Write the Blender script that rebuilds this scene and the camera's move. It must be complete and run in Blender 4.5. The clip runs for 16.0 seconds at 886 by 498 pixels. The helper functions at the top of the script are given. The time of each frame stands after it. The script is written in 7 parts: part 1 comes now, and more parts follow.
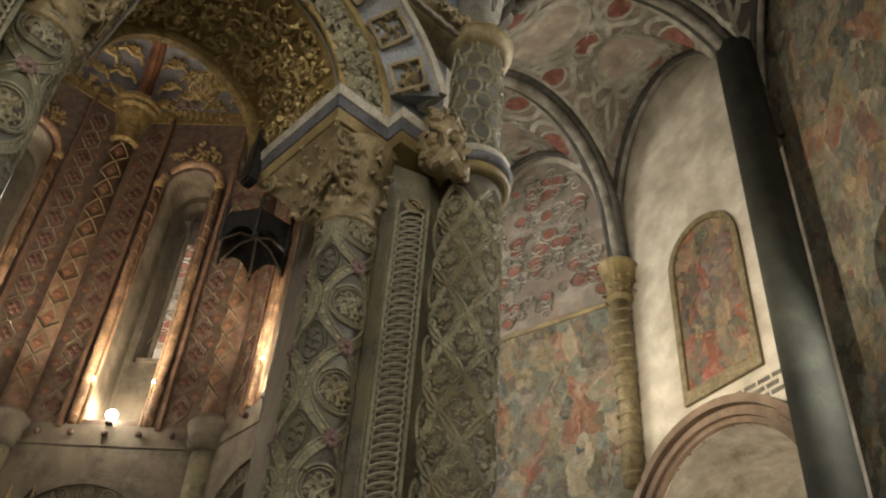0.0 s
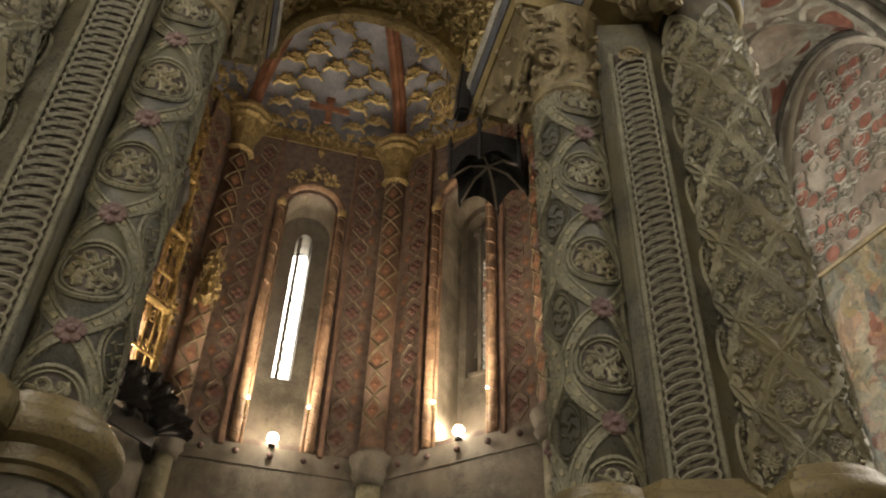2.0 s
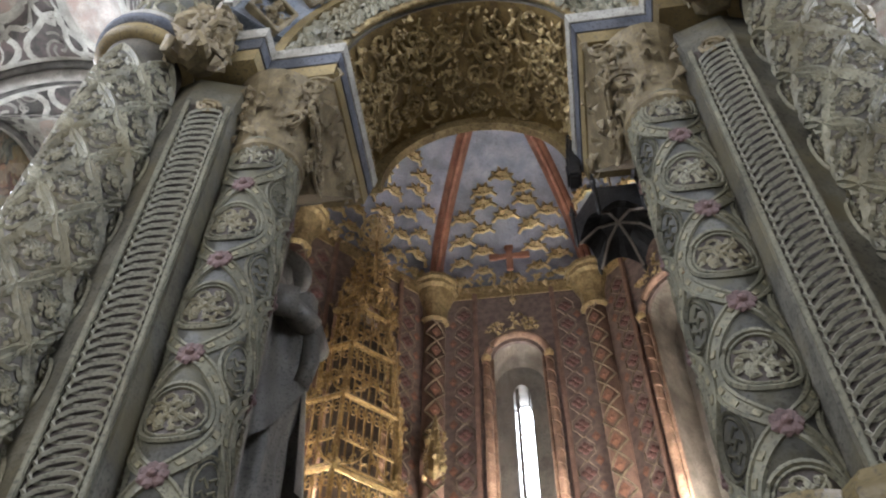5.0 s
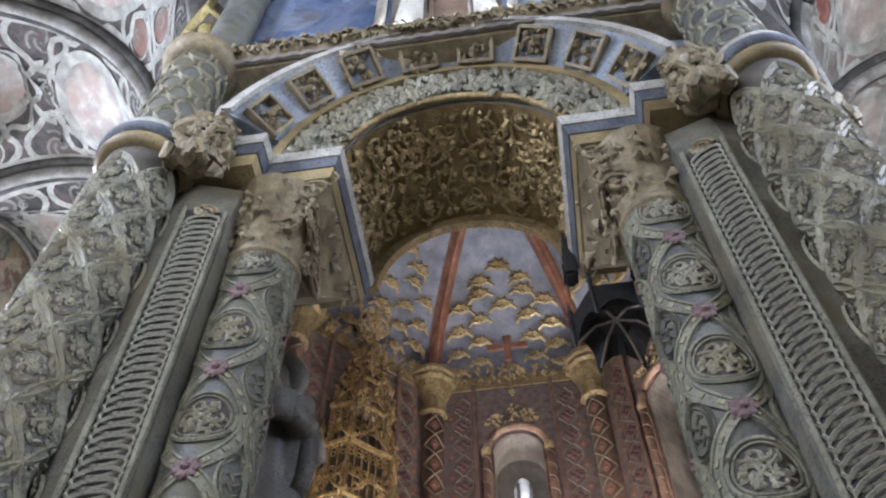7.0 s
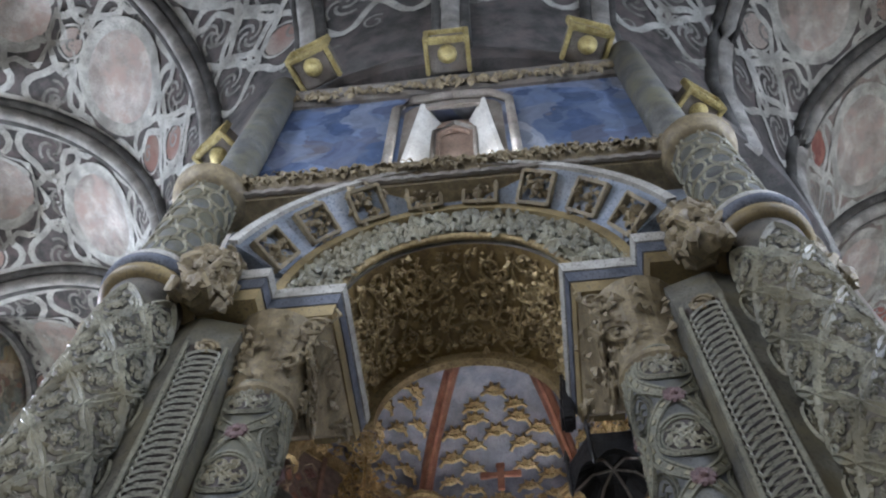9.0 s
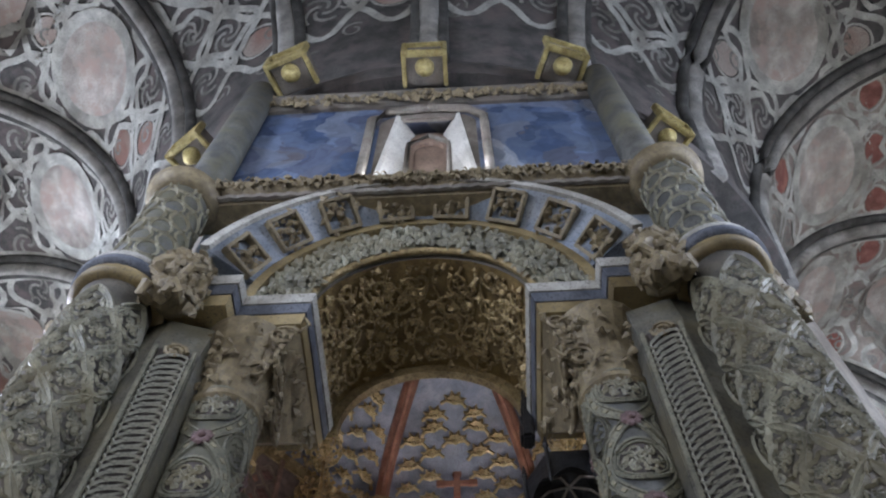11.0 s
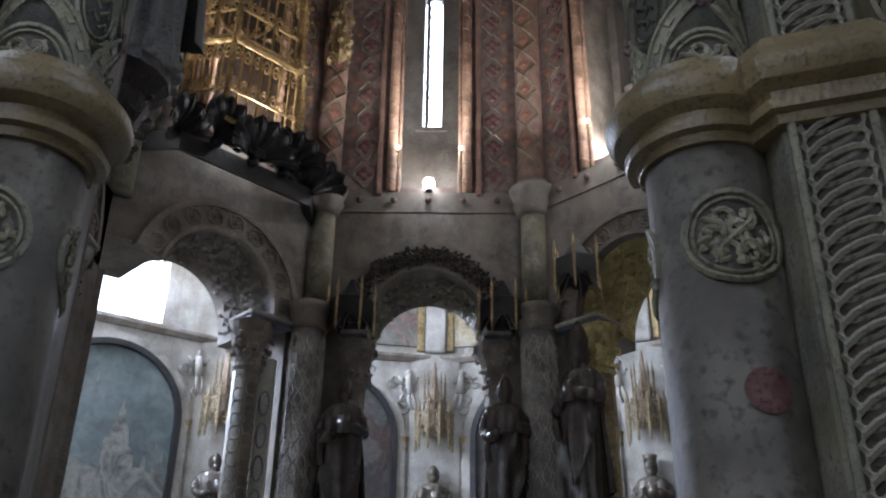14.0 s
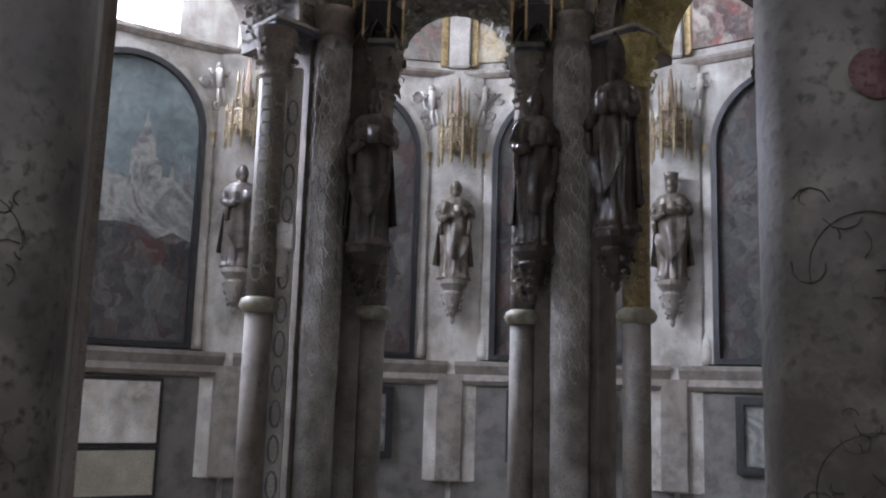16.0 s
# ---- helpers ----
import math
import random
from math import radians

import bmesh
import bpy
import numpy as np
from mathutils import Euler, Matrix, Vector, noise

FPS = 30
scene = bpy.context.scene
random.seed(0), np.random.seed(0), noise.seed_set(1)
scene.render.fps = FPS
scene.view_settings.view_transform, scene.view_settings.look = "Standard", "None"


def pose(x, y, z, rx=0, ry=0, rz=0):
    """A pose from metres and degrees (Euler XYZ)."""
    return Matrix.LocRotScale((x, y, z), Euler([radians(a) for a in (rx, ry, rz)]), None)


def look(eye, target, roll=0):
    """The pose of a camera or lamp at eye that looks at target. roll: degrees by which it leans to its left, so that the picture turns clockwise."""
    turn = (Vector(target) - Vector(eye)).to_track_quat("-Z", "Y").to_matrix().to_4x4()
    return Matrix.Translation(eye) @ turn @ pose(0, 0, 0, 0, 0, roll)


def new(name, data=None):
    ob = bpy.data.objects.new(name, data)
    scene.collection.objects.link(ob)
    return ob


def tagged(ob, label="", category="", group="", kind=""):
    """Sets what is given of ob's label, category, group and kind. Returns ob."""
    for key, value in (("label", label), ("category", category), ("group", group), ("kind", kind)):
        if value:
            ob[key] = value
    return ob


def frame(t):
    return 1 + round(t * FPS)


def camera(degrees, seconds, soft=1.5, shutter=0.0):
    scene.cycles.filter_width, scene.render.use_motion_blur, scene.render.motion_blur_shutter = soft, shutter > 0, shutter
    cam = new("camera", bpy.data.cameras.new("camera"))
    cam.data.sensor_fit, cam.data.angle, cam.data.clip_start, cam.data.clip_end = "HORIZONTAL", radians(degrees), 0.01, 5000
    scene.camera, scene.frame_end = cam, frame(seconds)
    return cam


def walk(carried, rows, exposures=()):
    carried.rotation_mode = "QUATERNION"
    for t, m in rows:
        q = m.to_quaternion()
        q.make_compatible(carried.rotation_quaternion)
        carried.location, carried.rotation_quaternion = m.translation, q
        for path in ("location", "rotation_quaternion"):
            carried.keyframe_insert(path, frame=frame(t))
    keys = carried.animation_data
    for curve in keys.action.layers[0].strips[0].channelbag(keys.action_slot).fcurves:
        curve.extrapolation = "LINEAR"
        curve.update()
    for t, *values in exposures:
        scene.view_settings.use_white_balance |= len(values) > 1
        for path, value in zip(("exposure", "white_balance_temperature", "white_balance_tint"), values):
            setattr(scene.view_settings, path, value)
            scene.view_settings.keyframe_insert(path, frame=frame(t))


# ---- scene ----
# t, eye x, y, z, pitch, roll, yaw
cam = camera(52.0, 16.0, soft=2.2)
PATH = [
    (0, -1.505, -8.578, 2.037, 40.13, -4.75, -40.46),
    (0.5, -1.256, -8.420, 1.988, 40.18, -4.97, -34.54),
    (1, -1.020, -8.164, 1.928, 40.60, -2.76, -30.36),
    (1.5, -0.705, -8.011, 1.862, 40.90, -1.54, -21.94),
    (2, -0.432, -7.855, 1.831, 40.77, -2.36, -13.49),
    (2.5, -0.329, -7.599, 1.797, 41.08, -2.20, -11.19),
    (3, -0.205, -7.411, 1.758, 41.62, -0.13, -9.00),
    (3.5, 0.070, -7.308, 1.761, 43.40, 0.31, -2.09),
    (4, 0.268, -7.250, 1.776, 45.05, -1.31, 5.20),
    (4.5, 0.315, -7.228, 1.780, 48.41, -0.82, 7.86),
    (7, 0.333, -7.306, 1.845, 56.45, 0.41, 8.05),
    (7.5, 0.319, -7.359, 1.863, 58.67, -0.38, 8.07),
    (8, 0.335, -7.389, 1.877, 60.81, -1.25, 8.70),
    (8.5, 0.336, -7.442, 1.906, 63.24, -1.86, 8.77),
    (11, 0.311, -7.622, 1.836, 63.80, 0.04, 2.96),
    (11.5, 0.314, -7.410, 1.785, 59.11, -0.36, 2.48),
    (12, 0.314, -7.369, 1.820, 50.84, -0.99, 2.03),
    (12.5, 0.319, -7.208, 1.757, 43.56, -1.51, 1.52),
    (13, 0.312, -7.119, 1.708, 36.74, -0.58, 0.98),
    (13.5, 0.309, -7.066, 1.684, 31.28, -0.54, 0.77),
    (14, 0.303, -7.045, 1.657, 26.57, -0.81, 0.58),
    (14.5, 0.310, -7.016, 1.617, 22.03, -0.81, 0.52),
    (15, 0.285, -6.980, 1.572, 17.91, -1.55, 1.28),
    (15.5, 0.215, -6.930, 1.557, 13.64, -1.38, 1.63),
    (16, 0.130, -6.870, 1.589, 9.15, -1.77, 1.15),
]
EXPOSURES = [
    (0.0, 0.28, 8300, 9), (3.5, 0.65, 8300, 11), (4.5, 0.98, 6300, 12), (7.0, 1.28, 5500, 15), (7.6, 1.05, 5500, 14), (8.5, 0.82, 5500, 13),
    (10.8, 0.5, 5500, 15), (11.5, 0.85, 5500, 14), (12.2, 1.2, 5200, 14), (12.8, 0.9, 5200, 14), (13.5, 0.3, 5400, 12), (14.5, 0.06, 5400, 14), (15.5, 0.1, 5600, 16), (16.0, 0.24, 5700, 18),
]
walk(cam, [(t, pose(x, y, z, 90 + pitch, 0, yaw) @ pose(0, 0, 0, 0, 0, -roll)) for t, x, y, z, pitch, roll, yaw in PATH], EXPOSURES)

# ---- light ----
world = bpy.data.worlds.new("sky")
scene.world = world
world.use_nodes = True
wn = world.node_tree
sky = wn.nodes.new("ShaderNodeTexSky")
sky.sky_type, sky.sun_disc = "NISHITA", False
sky.sun_elevation, sky.sun_rotation = radians(35), radians(-60)
wn.nodes["Background"].inputs[1].default_value = 0.12
wn.links.new(sky.outputs[0], wn.nodes["Background"].inputs[0])
sun = new("sun", bpy.data.lights.new("sun", "SUN"))
sun.data.energy, sun.data.angle, sun.data.color = 2.5, radians(0.5), (1.0, 0.95, 0.88)
sun.matrix_world = look((-20, 12, 18), (0, 0, 0))


def area_lamp(name, eye, target, w, h, power, color):
    ob = new(name, bpy.data.lights.new(name, "AREA"))
    ob.data.shape, ob.data.size, ob.data.size_y = "RECTANGLE", w, h
    ob.data.energy, ob.data.color = power, color
    ob.matrix_world = look(eye, target)
    return ob


DAY = (0.95, 0.97, 1.0)
WARM = (1.0, 0.88, 0.74)

# ---- plan ----
R_OUT = 10.8      # corners of the sixteen-sided outer wall
A_IN = 3.32       # inner face of the octagon
A_OUT = 4.45      # outer face of the octagon
T8 = math.tan(radians(22.5))
Z_CORN = 7.62     # cornice inside the octagon
Z_SPR = 13.75     # springing of the octagon's vault


def ring_pt(r, deg, z=0.0):
    """Angle from +y, turning towards +x."""
    return Vector((r * math.sin(radians(deg)), r * math.cos(radians(deg)), z))


def face_m(k):
    """Frame of the octagon's face k: local x along the face, local y outwards; face 0 is the far one."""
    return Matrix.Rotation(radians(-45 * k), 4, "Z")


# window lamps, all but -33.75 added as fill; the nave opens behind the walk
for deg, power in ((-33.75, 1900), (-56.25, 1250), (-78.75, 950), (-101.25, 700), (-146.25, 250), (146.25, 180), (123.75, 380)):
    area_lamp("window_fill_light", ring_pt(10.55, deg, 9.3), ring_pt(3.0, deg, 6.5), 1.5, 3.0, power, DAY)
# fill lamps added high in the far wall
for deg in (-11.25, 11.25):
    area_lamp("lunette_fill_light", ring_pt(10.62, deg, 14.9), ring_pt(4.0, deg, 12.0), 1.4, 2.0, 480, DAY)
# unseen spots without a fixture, added to brighten the side vaults
for x in (-5.15, 5.15):
    lt = new("vault_fill_spot", bpy.data.lights.new("vault_fill_spot", "SPOT"))
    lt.data.energy, lt.data.color, lt.data.spot_size, lt.data.spot_blend, lt.data.shadow_soft_size = 540, (1.0, 0.93, 0.82), radians(125), 0.6, 0.1
    lt.matrix_world = look((x * 1.22, -1.6, 9.3), (x * 1.75, -2.2, 12.6))
# two more added spots brighten what shows through the far lancets
for x in (-2.6, 2.6):
    lt = new("vault_fill_spot", bpy.data.lights.new("vault_fill_spot", "SPOT"))
    lt.data.energy, lt.data.color, lt.data.spot_size, lt.data.spot_blend, lt.data.shadow_soft_size = 1000, (1.0, 0.93, 0.82), radians(125), 0.6, 0.1
    lt.matrix_world = look((x, 5.1, 9.0), (x * 1.77, 9.4, 15.0))
lt = new("recess_lamp", bpy.data.lights.new("recess_lamp", "POINT"))
lt.data.energy, lt.data.color, lt.data.shadow_soft_size = 130, (1.0, 0.9, 0.78), 0.08
lt.location = ring_pt(11.9, 104, 6.6)
area_lamp("nave_light", (-2.6, -13.2, 6.0), (0, -5, 6.5), 4.4, 8.0, 245, (1.0, 0.95, 0.86))

# ---- materials ----
MATS = {}


def nodes(name):
    m = bpy.data.materials.new(name)
    m.use_nodes = True
    nt = m.node_tree
    return m, nt, nt.nodes["Principled BSDF"]


def surf(name, c1, c2, rough=0.7, metal=0.0, scale=6.0, c3=None, fine=60.0, bump=0.25, stain=0.35, emit=None, spread=0.0, patina=None, streak=0.0):
    """Two colours mixed by large noise, a third by fine specks, and relief."""
    m, nt, b = nodes(name)
    N, L = nt.nodes.new, nt.links.new
    tc = N("ShaderNodeTexCoord")
    n1 = N("ShaderNodeTexNoise"); n1.inputs["Scale"].default_value = scale; n1.inputs["Detail"].default_value = 6
    n2 = N("ShaderNodeTexNoise"); n2.inputs["Scale"].default_value = fine; n2.inputs["Detail"].default_value = 4
    n3 = N("ShaderNodeTexNoise"); n3.inputs["Scale"].default_value = scale * 0.35; n3.inputs["Detail"].default_value = 8
    for n in (n1, n2, n3):
        L(tc.outputs["Object"], n.inputs["Vector"])
    r1 = N("ShaderNodeValToRGB"); r1.color_ramp.elements[0].position, r1.color_ramp.elements[1].position = 0.38, 0.62
    r1.color_ramp.elements[0].color, r1.color_ramp.elements[1].color = (*c1, 1), (*c2, 1)
    L(n1.outputs["Fac"], r1.inputs["Fac"])
    mx = N("ShaderNodeMix"); mx.data_type = "RGBA"
    r2 = N("ShaderNodeValToRGB"); r2.color_ramp.elements[0].position, r2.color_ramp.elements[1].position = 0.52, 0.68
    L(n2.outputs["Fac"], r2.inputs["Fac"]); L(r2.outputs["Color"], mx.inputs["Factor"])
    L(r1.outputs["Color"], mx.inputs["A"])
    mx.inputs["B"].default_value = (*(c3 or tuple(0.55 * v for v in c1)), 1)
    st = N("ShaderNodeMix"); st.data_type = "RGBA"; st.blend_type = "MULTIPLY"
    r3 = N("ShaderNodeValToRGB"); r3.color_ramp.elements[0].position, r3.color_ramp.elements[1].position = 0.35, 0.6
    d = 1 - stain
    r3.color_ramp.elements[0].color = (d, d * 0.97, d * 0.92, 1)
    L(n3.outputs["Fac"], r3.inputs["Fac"])
    st.inputs["Factor"].default_value = 1.0
    L(mx.outputs["Result"], st.inputs["A"]); L(r3.outputs["Color"], st.inputs["B"])
    out = st.outputs["Result"]
    if patina:
        # remains of old paint in broad worn patches
        n4 = N("ShaderNodeTexNoise"); n4.inputs["Scale"].default_value = 2.1; n4.inputs["Detail"].default_value = 9; n4.inputs["Roughness"].default_value = 0.7
        L(tc.outputs["Object"], n4.inputs["Vector"])
        r4 = N("ShaderNodeValToRGB"); r4.color_ramp.elements[0].position, r4.color_ramp.elements[1].position = 0.46, 0.62
        L(n4.outputs["Fac"], r4.inputs["Fac"])
        pm = N("ShaderNodeMix"); pm.data_type = "RGBA"
        L(r4.outputs["Color"], pm.inputs["Factor"]); L(out, pm.inputs["A"])
        pm.inputs["B"].default_value = (*patina, 1)
        out = pm.outputs["Result"]
    if streak:
        # damp runs down the wall
        mp = N("ShaderNodeMapping"); mp.inputs["Scale"].default_value = (1.2, 1.2, 0.4)
        n5 = N("ShaderNodeTexNoise"); n5.inputs["Scale"].default_value = 3.0; n5.inputs["Detail"].default_value = 8; n5.inputs["Roughness"].default_value = 0.65
        L(tc.outputs["Object"], mp.inputs["Vector"]); L(mp.outputs["Vector"], n5.inputs["Vector"])
        r5 = N("ShaderNodeValToRGB"); r5.color_ramp.elements[0].position, r5.color_ramp.elements[1].position = 0.36, 0.6
        e = 1 - streak
        r5.color_ramp.elements[0].color = (e, e * 0.96, e * 0.9, 1)
        L(n5.outputs["Fac"], r5.inputs["Fac"])
        sm = N("ShaderNodeMix"); sm.data_type = "RGBA"; sm.blend_type = "MULTIPLY"; sm.inputs["Factor"].default_value = 1.0
        L(out, sm.inputs["A"]); L(r5.outputs["Color"], sm.inputs["B"])
        out = sm.outputs["Result"]
    L(out, b.inputs["Base Color"])
    b.inputs["Roughness"].default_value, b.inputs["Metallic"].default_value = rough, metal
    bp = N("ShaderNodeBump"); bp.inputs["Strength"].default_value = bump; bp.inputs["Distance"].default_value = 0.02
    ad = N("ShaderNodeMath"); ad.operation = "ADD"
    L(n1.outputs["Fac"], ad.inputs[0]); L(n2.outputs["Fac"], ad.inputs[1])
    L(ad.outputs[0], bp.inputs["Height"]); L(bp.outputs["Normal"], b.inputs["Normal"])
    if emit:
        b.inputs["Emission Color"].default_value, b.inputs["Emission Strength"].default_value = (*emit[0], 1), emit[1]
    MATS[name] = m
    return m


stone = surf("grey_stone", (0.15, 0.14, 0.125), (0.24, 0.225, 0.195), 0.7, scale=5.0, patina=(0.19, 0.165, 0.14), streak=0.25)
pale = surf("pale_limestone", (0.27, 0.25, 0.215), (0.38, 0.355, 0.31), 0.7, scale=5, stain=0.5, patina=(0.20, 0.165, 0.14), streak=0.35)
relief = surf("relief_stone", (0.19, 0.185, 0.138), (0.33, 0.32, 0.235), 0.55, scale=9.0, patina=(0.19, 0.17, 0.105), stain=0.5)
ground_st = surf("painted_ground", (0.088, 0.092, 0.092), (0.148, 0.149, 0.138), 0.65, scale=7.0, c3=(0.065, 0.066, 0.056), patina=(0.115, 0.11, 0.072), stain=0.5)
rose = surf("rose_paint", (0.125, 0.08, 0.08), (0.18, 0.118, 0.115), 0.7, scale=12)
ochre = surf("ochre_paint", (0.24, 0.185, 0.085), (0.33, 0.26, 0.125), 0.5, scale=5, c3=(0.17, 0.14, 0.09), stain=0.5)
blue_band = surf("blue_band", (0.075, 0.085, 0.11), (0.125, 0.135, 0.165), 0.7, scale=8)
white_band = surf("white_band", (0.34, 0.33, 0.30), (0.46, 0.45, 0.41), 0.7, scale=8)
gold = surf("gilding", (0.40, 0.31, 0.15), (0.64, 0.52, 0.29), 0.32, 0.85, scale=14, c3=(0.16, 0.09, 0.03), bump=0.6)
gold_deep = surf("deep_gilding", (0.27, 0.185, 0.075), (0.47, 0.34, 0.15), 0.36, 0.7, scale=14, c3=(0.09, 0.055, 0.025), bump=0.6)
gold_dull = surf("dull_gilding", (0.30, 0.23, 0.11), (0.46, 0.36, 0.18), 0.42, 0.55, scale=16, c3=(0.12, 0.08, 0.04), bump=0.6)
red_brown = surf("red_brown_paint", (0.15, 0.088, 0.064), (0.235, 0.145, 0.105), 0.6, scale=7, c3=(0.10, 0.06, 0.05))
dark_red = surf("dark_red_paint", (0.085, 0.035, 0.03), (0.13, 0.06, 0.05), 0.6, scale=14)
brick_red = surf("brick_red_paint", (0.24, 0.10, 0.06), (0.33, 0.16, 0.10), 0.6, scale=8)
orange_red = surf("orange_red_paint", (0.20, 0.095, 0.06), (0.29, 0.145, 0.09), 0.6, scale=10, stain=0.5)
salmon = surf("salmon_moulding", (0.27, 0.165, 0.11), (0.39, 0.255, 0.17), 0.5, scale=11, stain=0.5)
slate = surf("slate_blue_vault", (0.20, 0.22, 0.28), (0.31, 0.33, 0.40), 0.8, scale=4)
dark_wood = surf("dark_wood", (0.025, 0.018, 0.014), (0.05, 0.035, 0.025), 0.35, scale=12, bump=0.4)
black = surf("black_iron", (0.010, 0.010, 0.011), (0.022, 0.022, 0.024), 0.4, 0.2, scale=20)
robe = surf("painted_wood_robe", (0.055, 0.05, 0.045), (0.12, 0.105, 0.09), 0.2, scale=4, c3=(0.025, 0.022, 0.02), patina=(0.06, 0.045, 0.037))
robe_grey = surf("grey_painted_robe", (0.115, 0.112, 0.10), (0.20, 0.19, 0.165), 0.5, scale=3)
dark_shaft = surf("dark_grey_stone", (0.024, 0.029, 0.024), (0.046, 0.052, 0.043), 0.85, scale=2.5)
brown_st = surf("brown_stone", (0.20, 0.14, 0.10), (0.28, 0.20, 0.15), 0.7, scale=3)
robe_gold = surf("gilded_robe", (0.05, 0.042, 0.033), (0.12, 0.10, 0.07), 0.35, 0.15, scale=9)
plaster = surf("lime_plaster", (0.36, 0.35, 0.32), (0.52, 0.505, 0.47), 0.85, scale=2.6, stain=0.5, c3=(0.26, 0.25, 0.23), streak=0.22, patina=(0.38, 0.36, 0.33))
web_grey = surf("vault_ground", (0.055, 0.056, 0.055), (0.115, 0.112, 0.107), 0.9, scale=3.0, c3=(0.045, 0.04, 0.04), patina=(0.12, 0.10, 0.095))
web_pale = surf("vault_ground_pale", (0.20, 0.19, 0.17), (0.37, 0.34, 0.30), 0.9, scale=2.2, c3=(0.12, 0.10, 0.095), patina=(0.22, 0.17, 0.15))
dusty_red = surf("dusty_red_roundel", (0.20, 0.075, 0.06), (0.30, 0.14, 0.11), 0.8, scale=5)
web_red = surf("vault_ground_red", (0.26, 0.15, 0.12), (0.38, 0.34, 0.30), 0.9, scale=1.1, c3=(0.16, 0.12, 0.11))
sprig_m = surf("faded_grey_sprig", (0.20, 0.20, 0.185), (0.33, 0.325, 0.30), 0.85, scale=5, stain=0.4)
trace = surf("white_tracery", (0.34, 0.345, 0.32), (0.52, 0.52, 0.48), 0.85, scale=4, stain=0.4)
# darker rib colour that stands for the deep shadow of the mouldings
rib_shade = surf("shaded_rib_stone", (0.055, 0.055, 0.052), (0.11, 0.108, 0.10), 0.8, scale=5, stain=0.5)
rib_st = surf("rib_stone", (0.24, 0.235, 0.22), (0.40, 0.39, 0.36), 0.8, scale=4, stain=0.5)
disc_m = surf("faded_medallion", (0.38, 0.355, 0.325), (0.56, 0.54, 0.50), 0.85, scale=3.2, c3=(0.24, 0.19, 0.17), patina=(0.37, 0.29, 0.25), stain=0.5)
soffit_m = surf("soffit_ground", (0.15, 0.10, 0.035), (0.24, 0.17, 0.06), 0.6, 0.15, scale=10, c3=(0.10, 0.07, 0.03))
floor_m = surf("worn_stone_floor", (0.22, 0.20, 0.17), (0.32, 0.30, 0.26), 0.6, scale=1.2)
glow = surf("lamp_glass", (0.9, 0.9, 0.85), (0.95, 0.95, 0.9), 0.3, emit=((1.0, 0.9, 0.72), 60.0))
blue_pale = surf("pale_blue_paint", (0.22, 0.26, 0.33), (0.36, 0.39, 0.44), 0.75, scale=4, stain=0.45)
worn_pl = surf("worn_plaster", (0.115, 0.107, 0.092), (0.20, 0.186, 0.156), 0.65, scale=5, c3=(0.06, 0.057, 0.05), stain=0.6, patina=(0.075, 0.068, 0.057), bump=0.25, fine=28)
splay_m = surf("grey_brown_plaster", (0.19, 0.17, 0.14), (0.30, 0.27, 0.225), 0.8, scale=4, stain=0.5, streak=0.25)
# white plaster lightened further, strong light on the right wall put into colour
plaster_lit = surf("brightened_plaster", (0.55, 0.52, 0.46), (0.70, 0.67, 0.60), 0.85, scale=3, c3=(0.42, 0.39, 0.33), stain=0.3)
gilt_aged = surf("aged_gilding", (0.15, 0.12, 0.07), (0.27, 0.215, 0.12), 0.4, 0.45, scale=18, c3=(0.07, 0.055, 0.04), bump=0.5)
faded_rose = surf("faded_rose", (0.095, 0.045, 0.043), (0.14, 0.07, 0.066), 0.7, scale=18)
faded_line = surf("faded_dark_paint", (0.06, 0.057, 0.05), (0.10, 0.094, 0.082), 0.75, scale=30)
mossy = surf("green_brown_stone", (0.115, 0.114, 0.096), (0.205, 0.20, 0.168), 0.7, scale=5, patina=(0.15, 0.135, 0.085), stain=0.55, streak=0.35)
column_pale = surf("pale_column_stone", (0.36, 0.35, 0.33), (0.50, 0.49, 0.46), 0.6, scale=5, stain=0.5, streak=0.3)
link_m = surf("chalky_relief", (0.42, 0.41, 0.385), (0.56, 0.545, 0.51), 0.7, scale=10, stain=0.5)
dado_m = surf("dull_dado", (0.085, 0.082, 0.075), (0.14, 0.135, 0.122), 0.75, scale=3, patina=(0.11, 0.10, 0.088))
gilt_bright = surf("yellow_gilding", (0.42, 0.35, 0.13), (0.60, 0.52, 0.24), 0.45, 0.35, scale=12, c3=(0.2, 0.16, 0.07), bump=0.5)
cream = surf("dull_cream_board", (0.24, 0.225, 0.17), (0.31, 0.29, 0.225), 0.7, scale=2)
bone = surf("bone_white", (0.55, 0.54, 0.50), (0.66, 0.65, 0.60), 0.7, scale=3)


daylight_glow = surf("bright_daylight_pane", (0.9, 0.92, 0.95), (0.95, 0.96, 0.98), 1.0, emit=((0.92, 0.96, 1.0), 7.0))


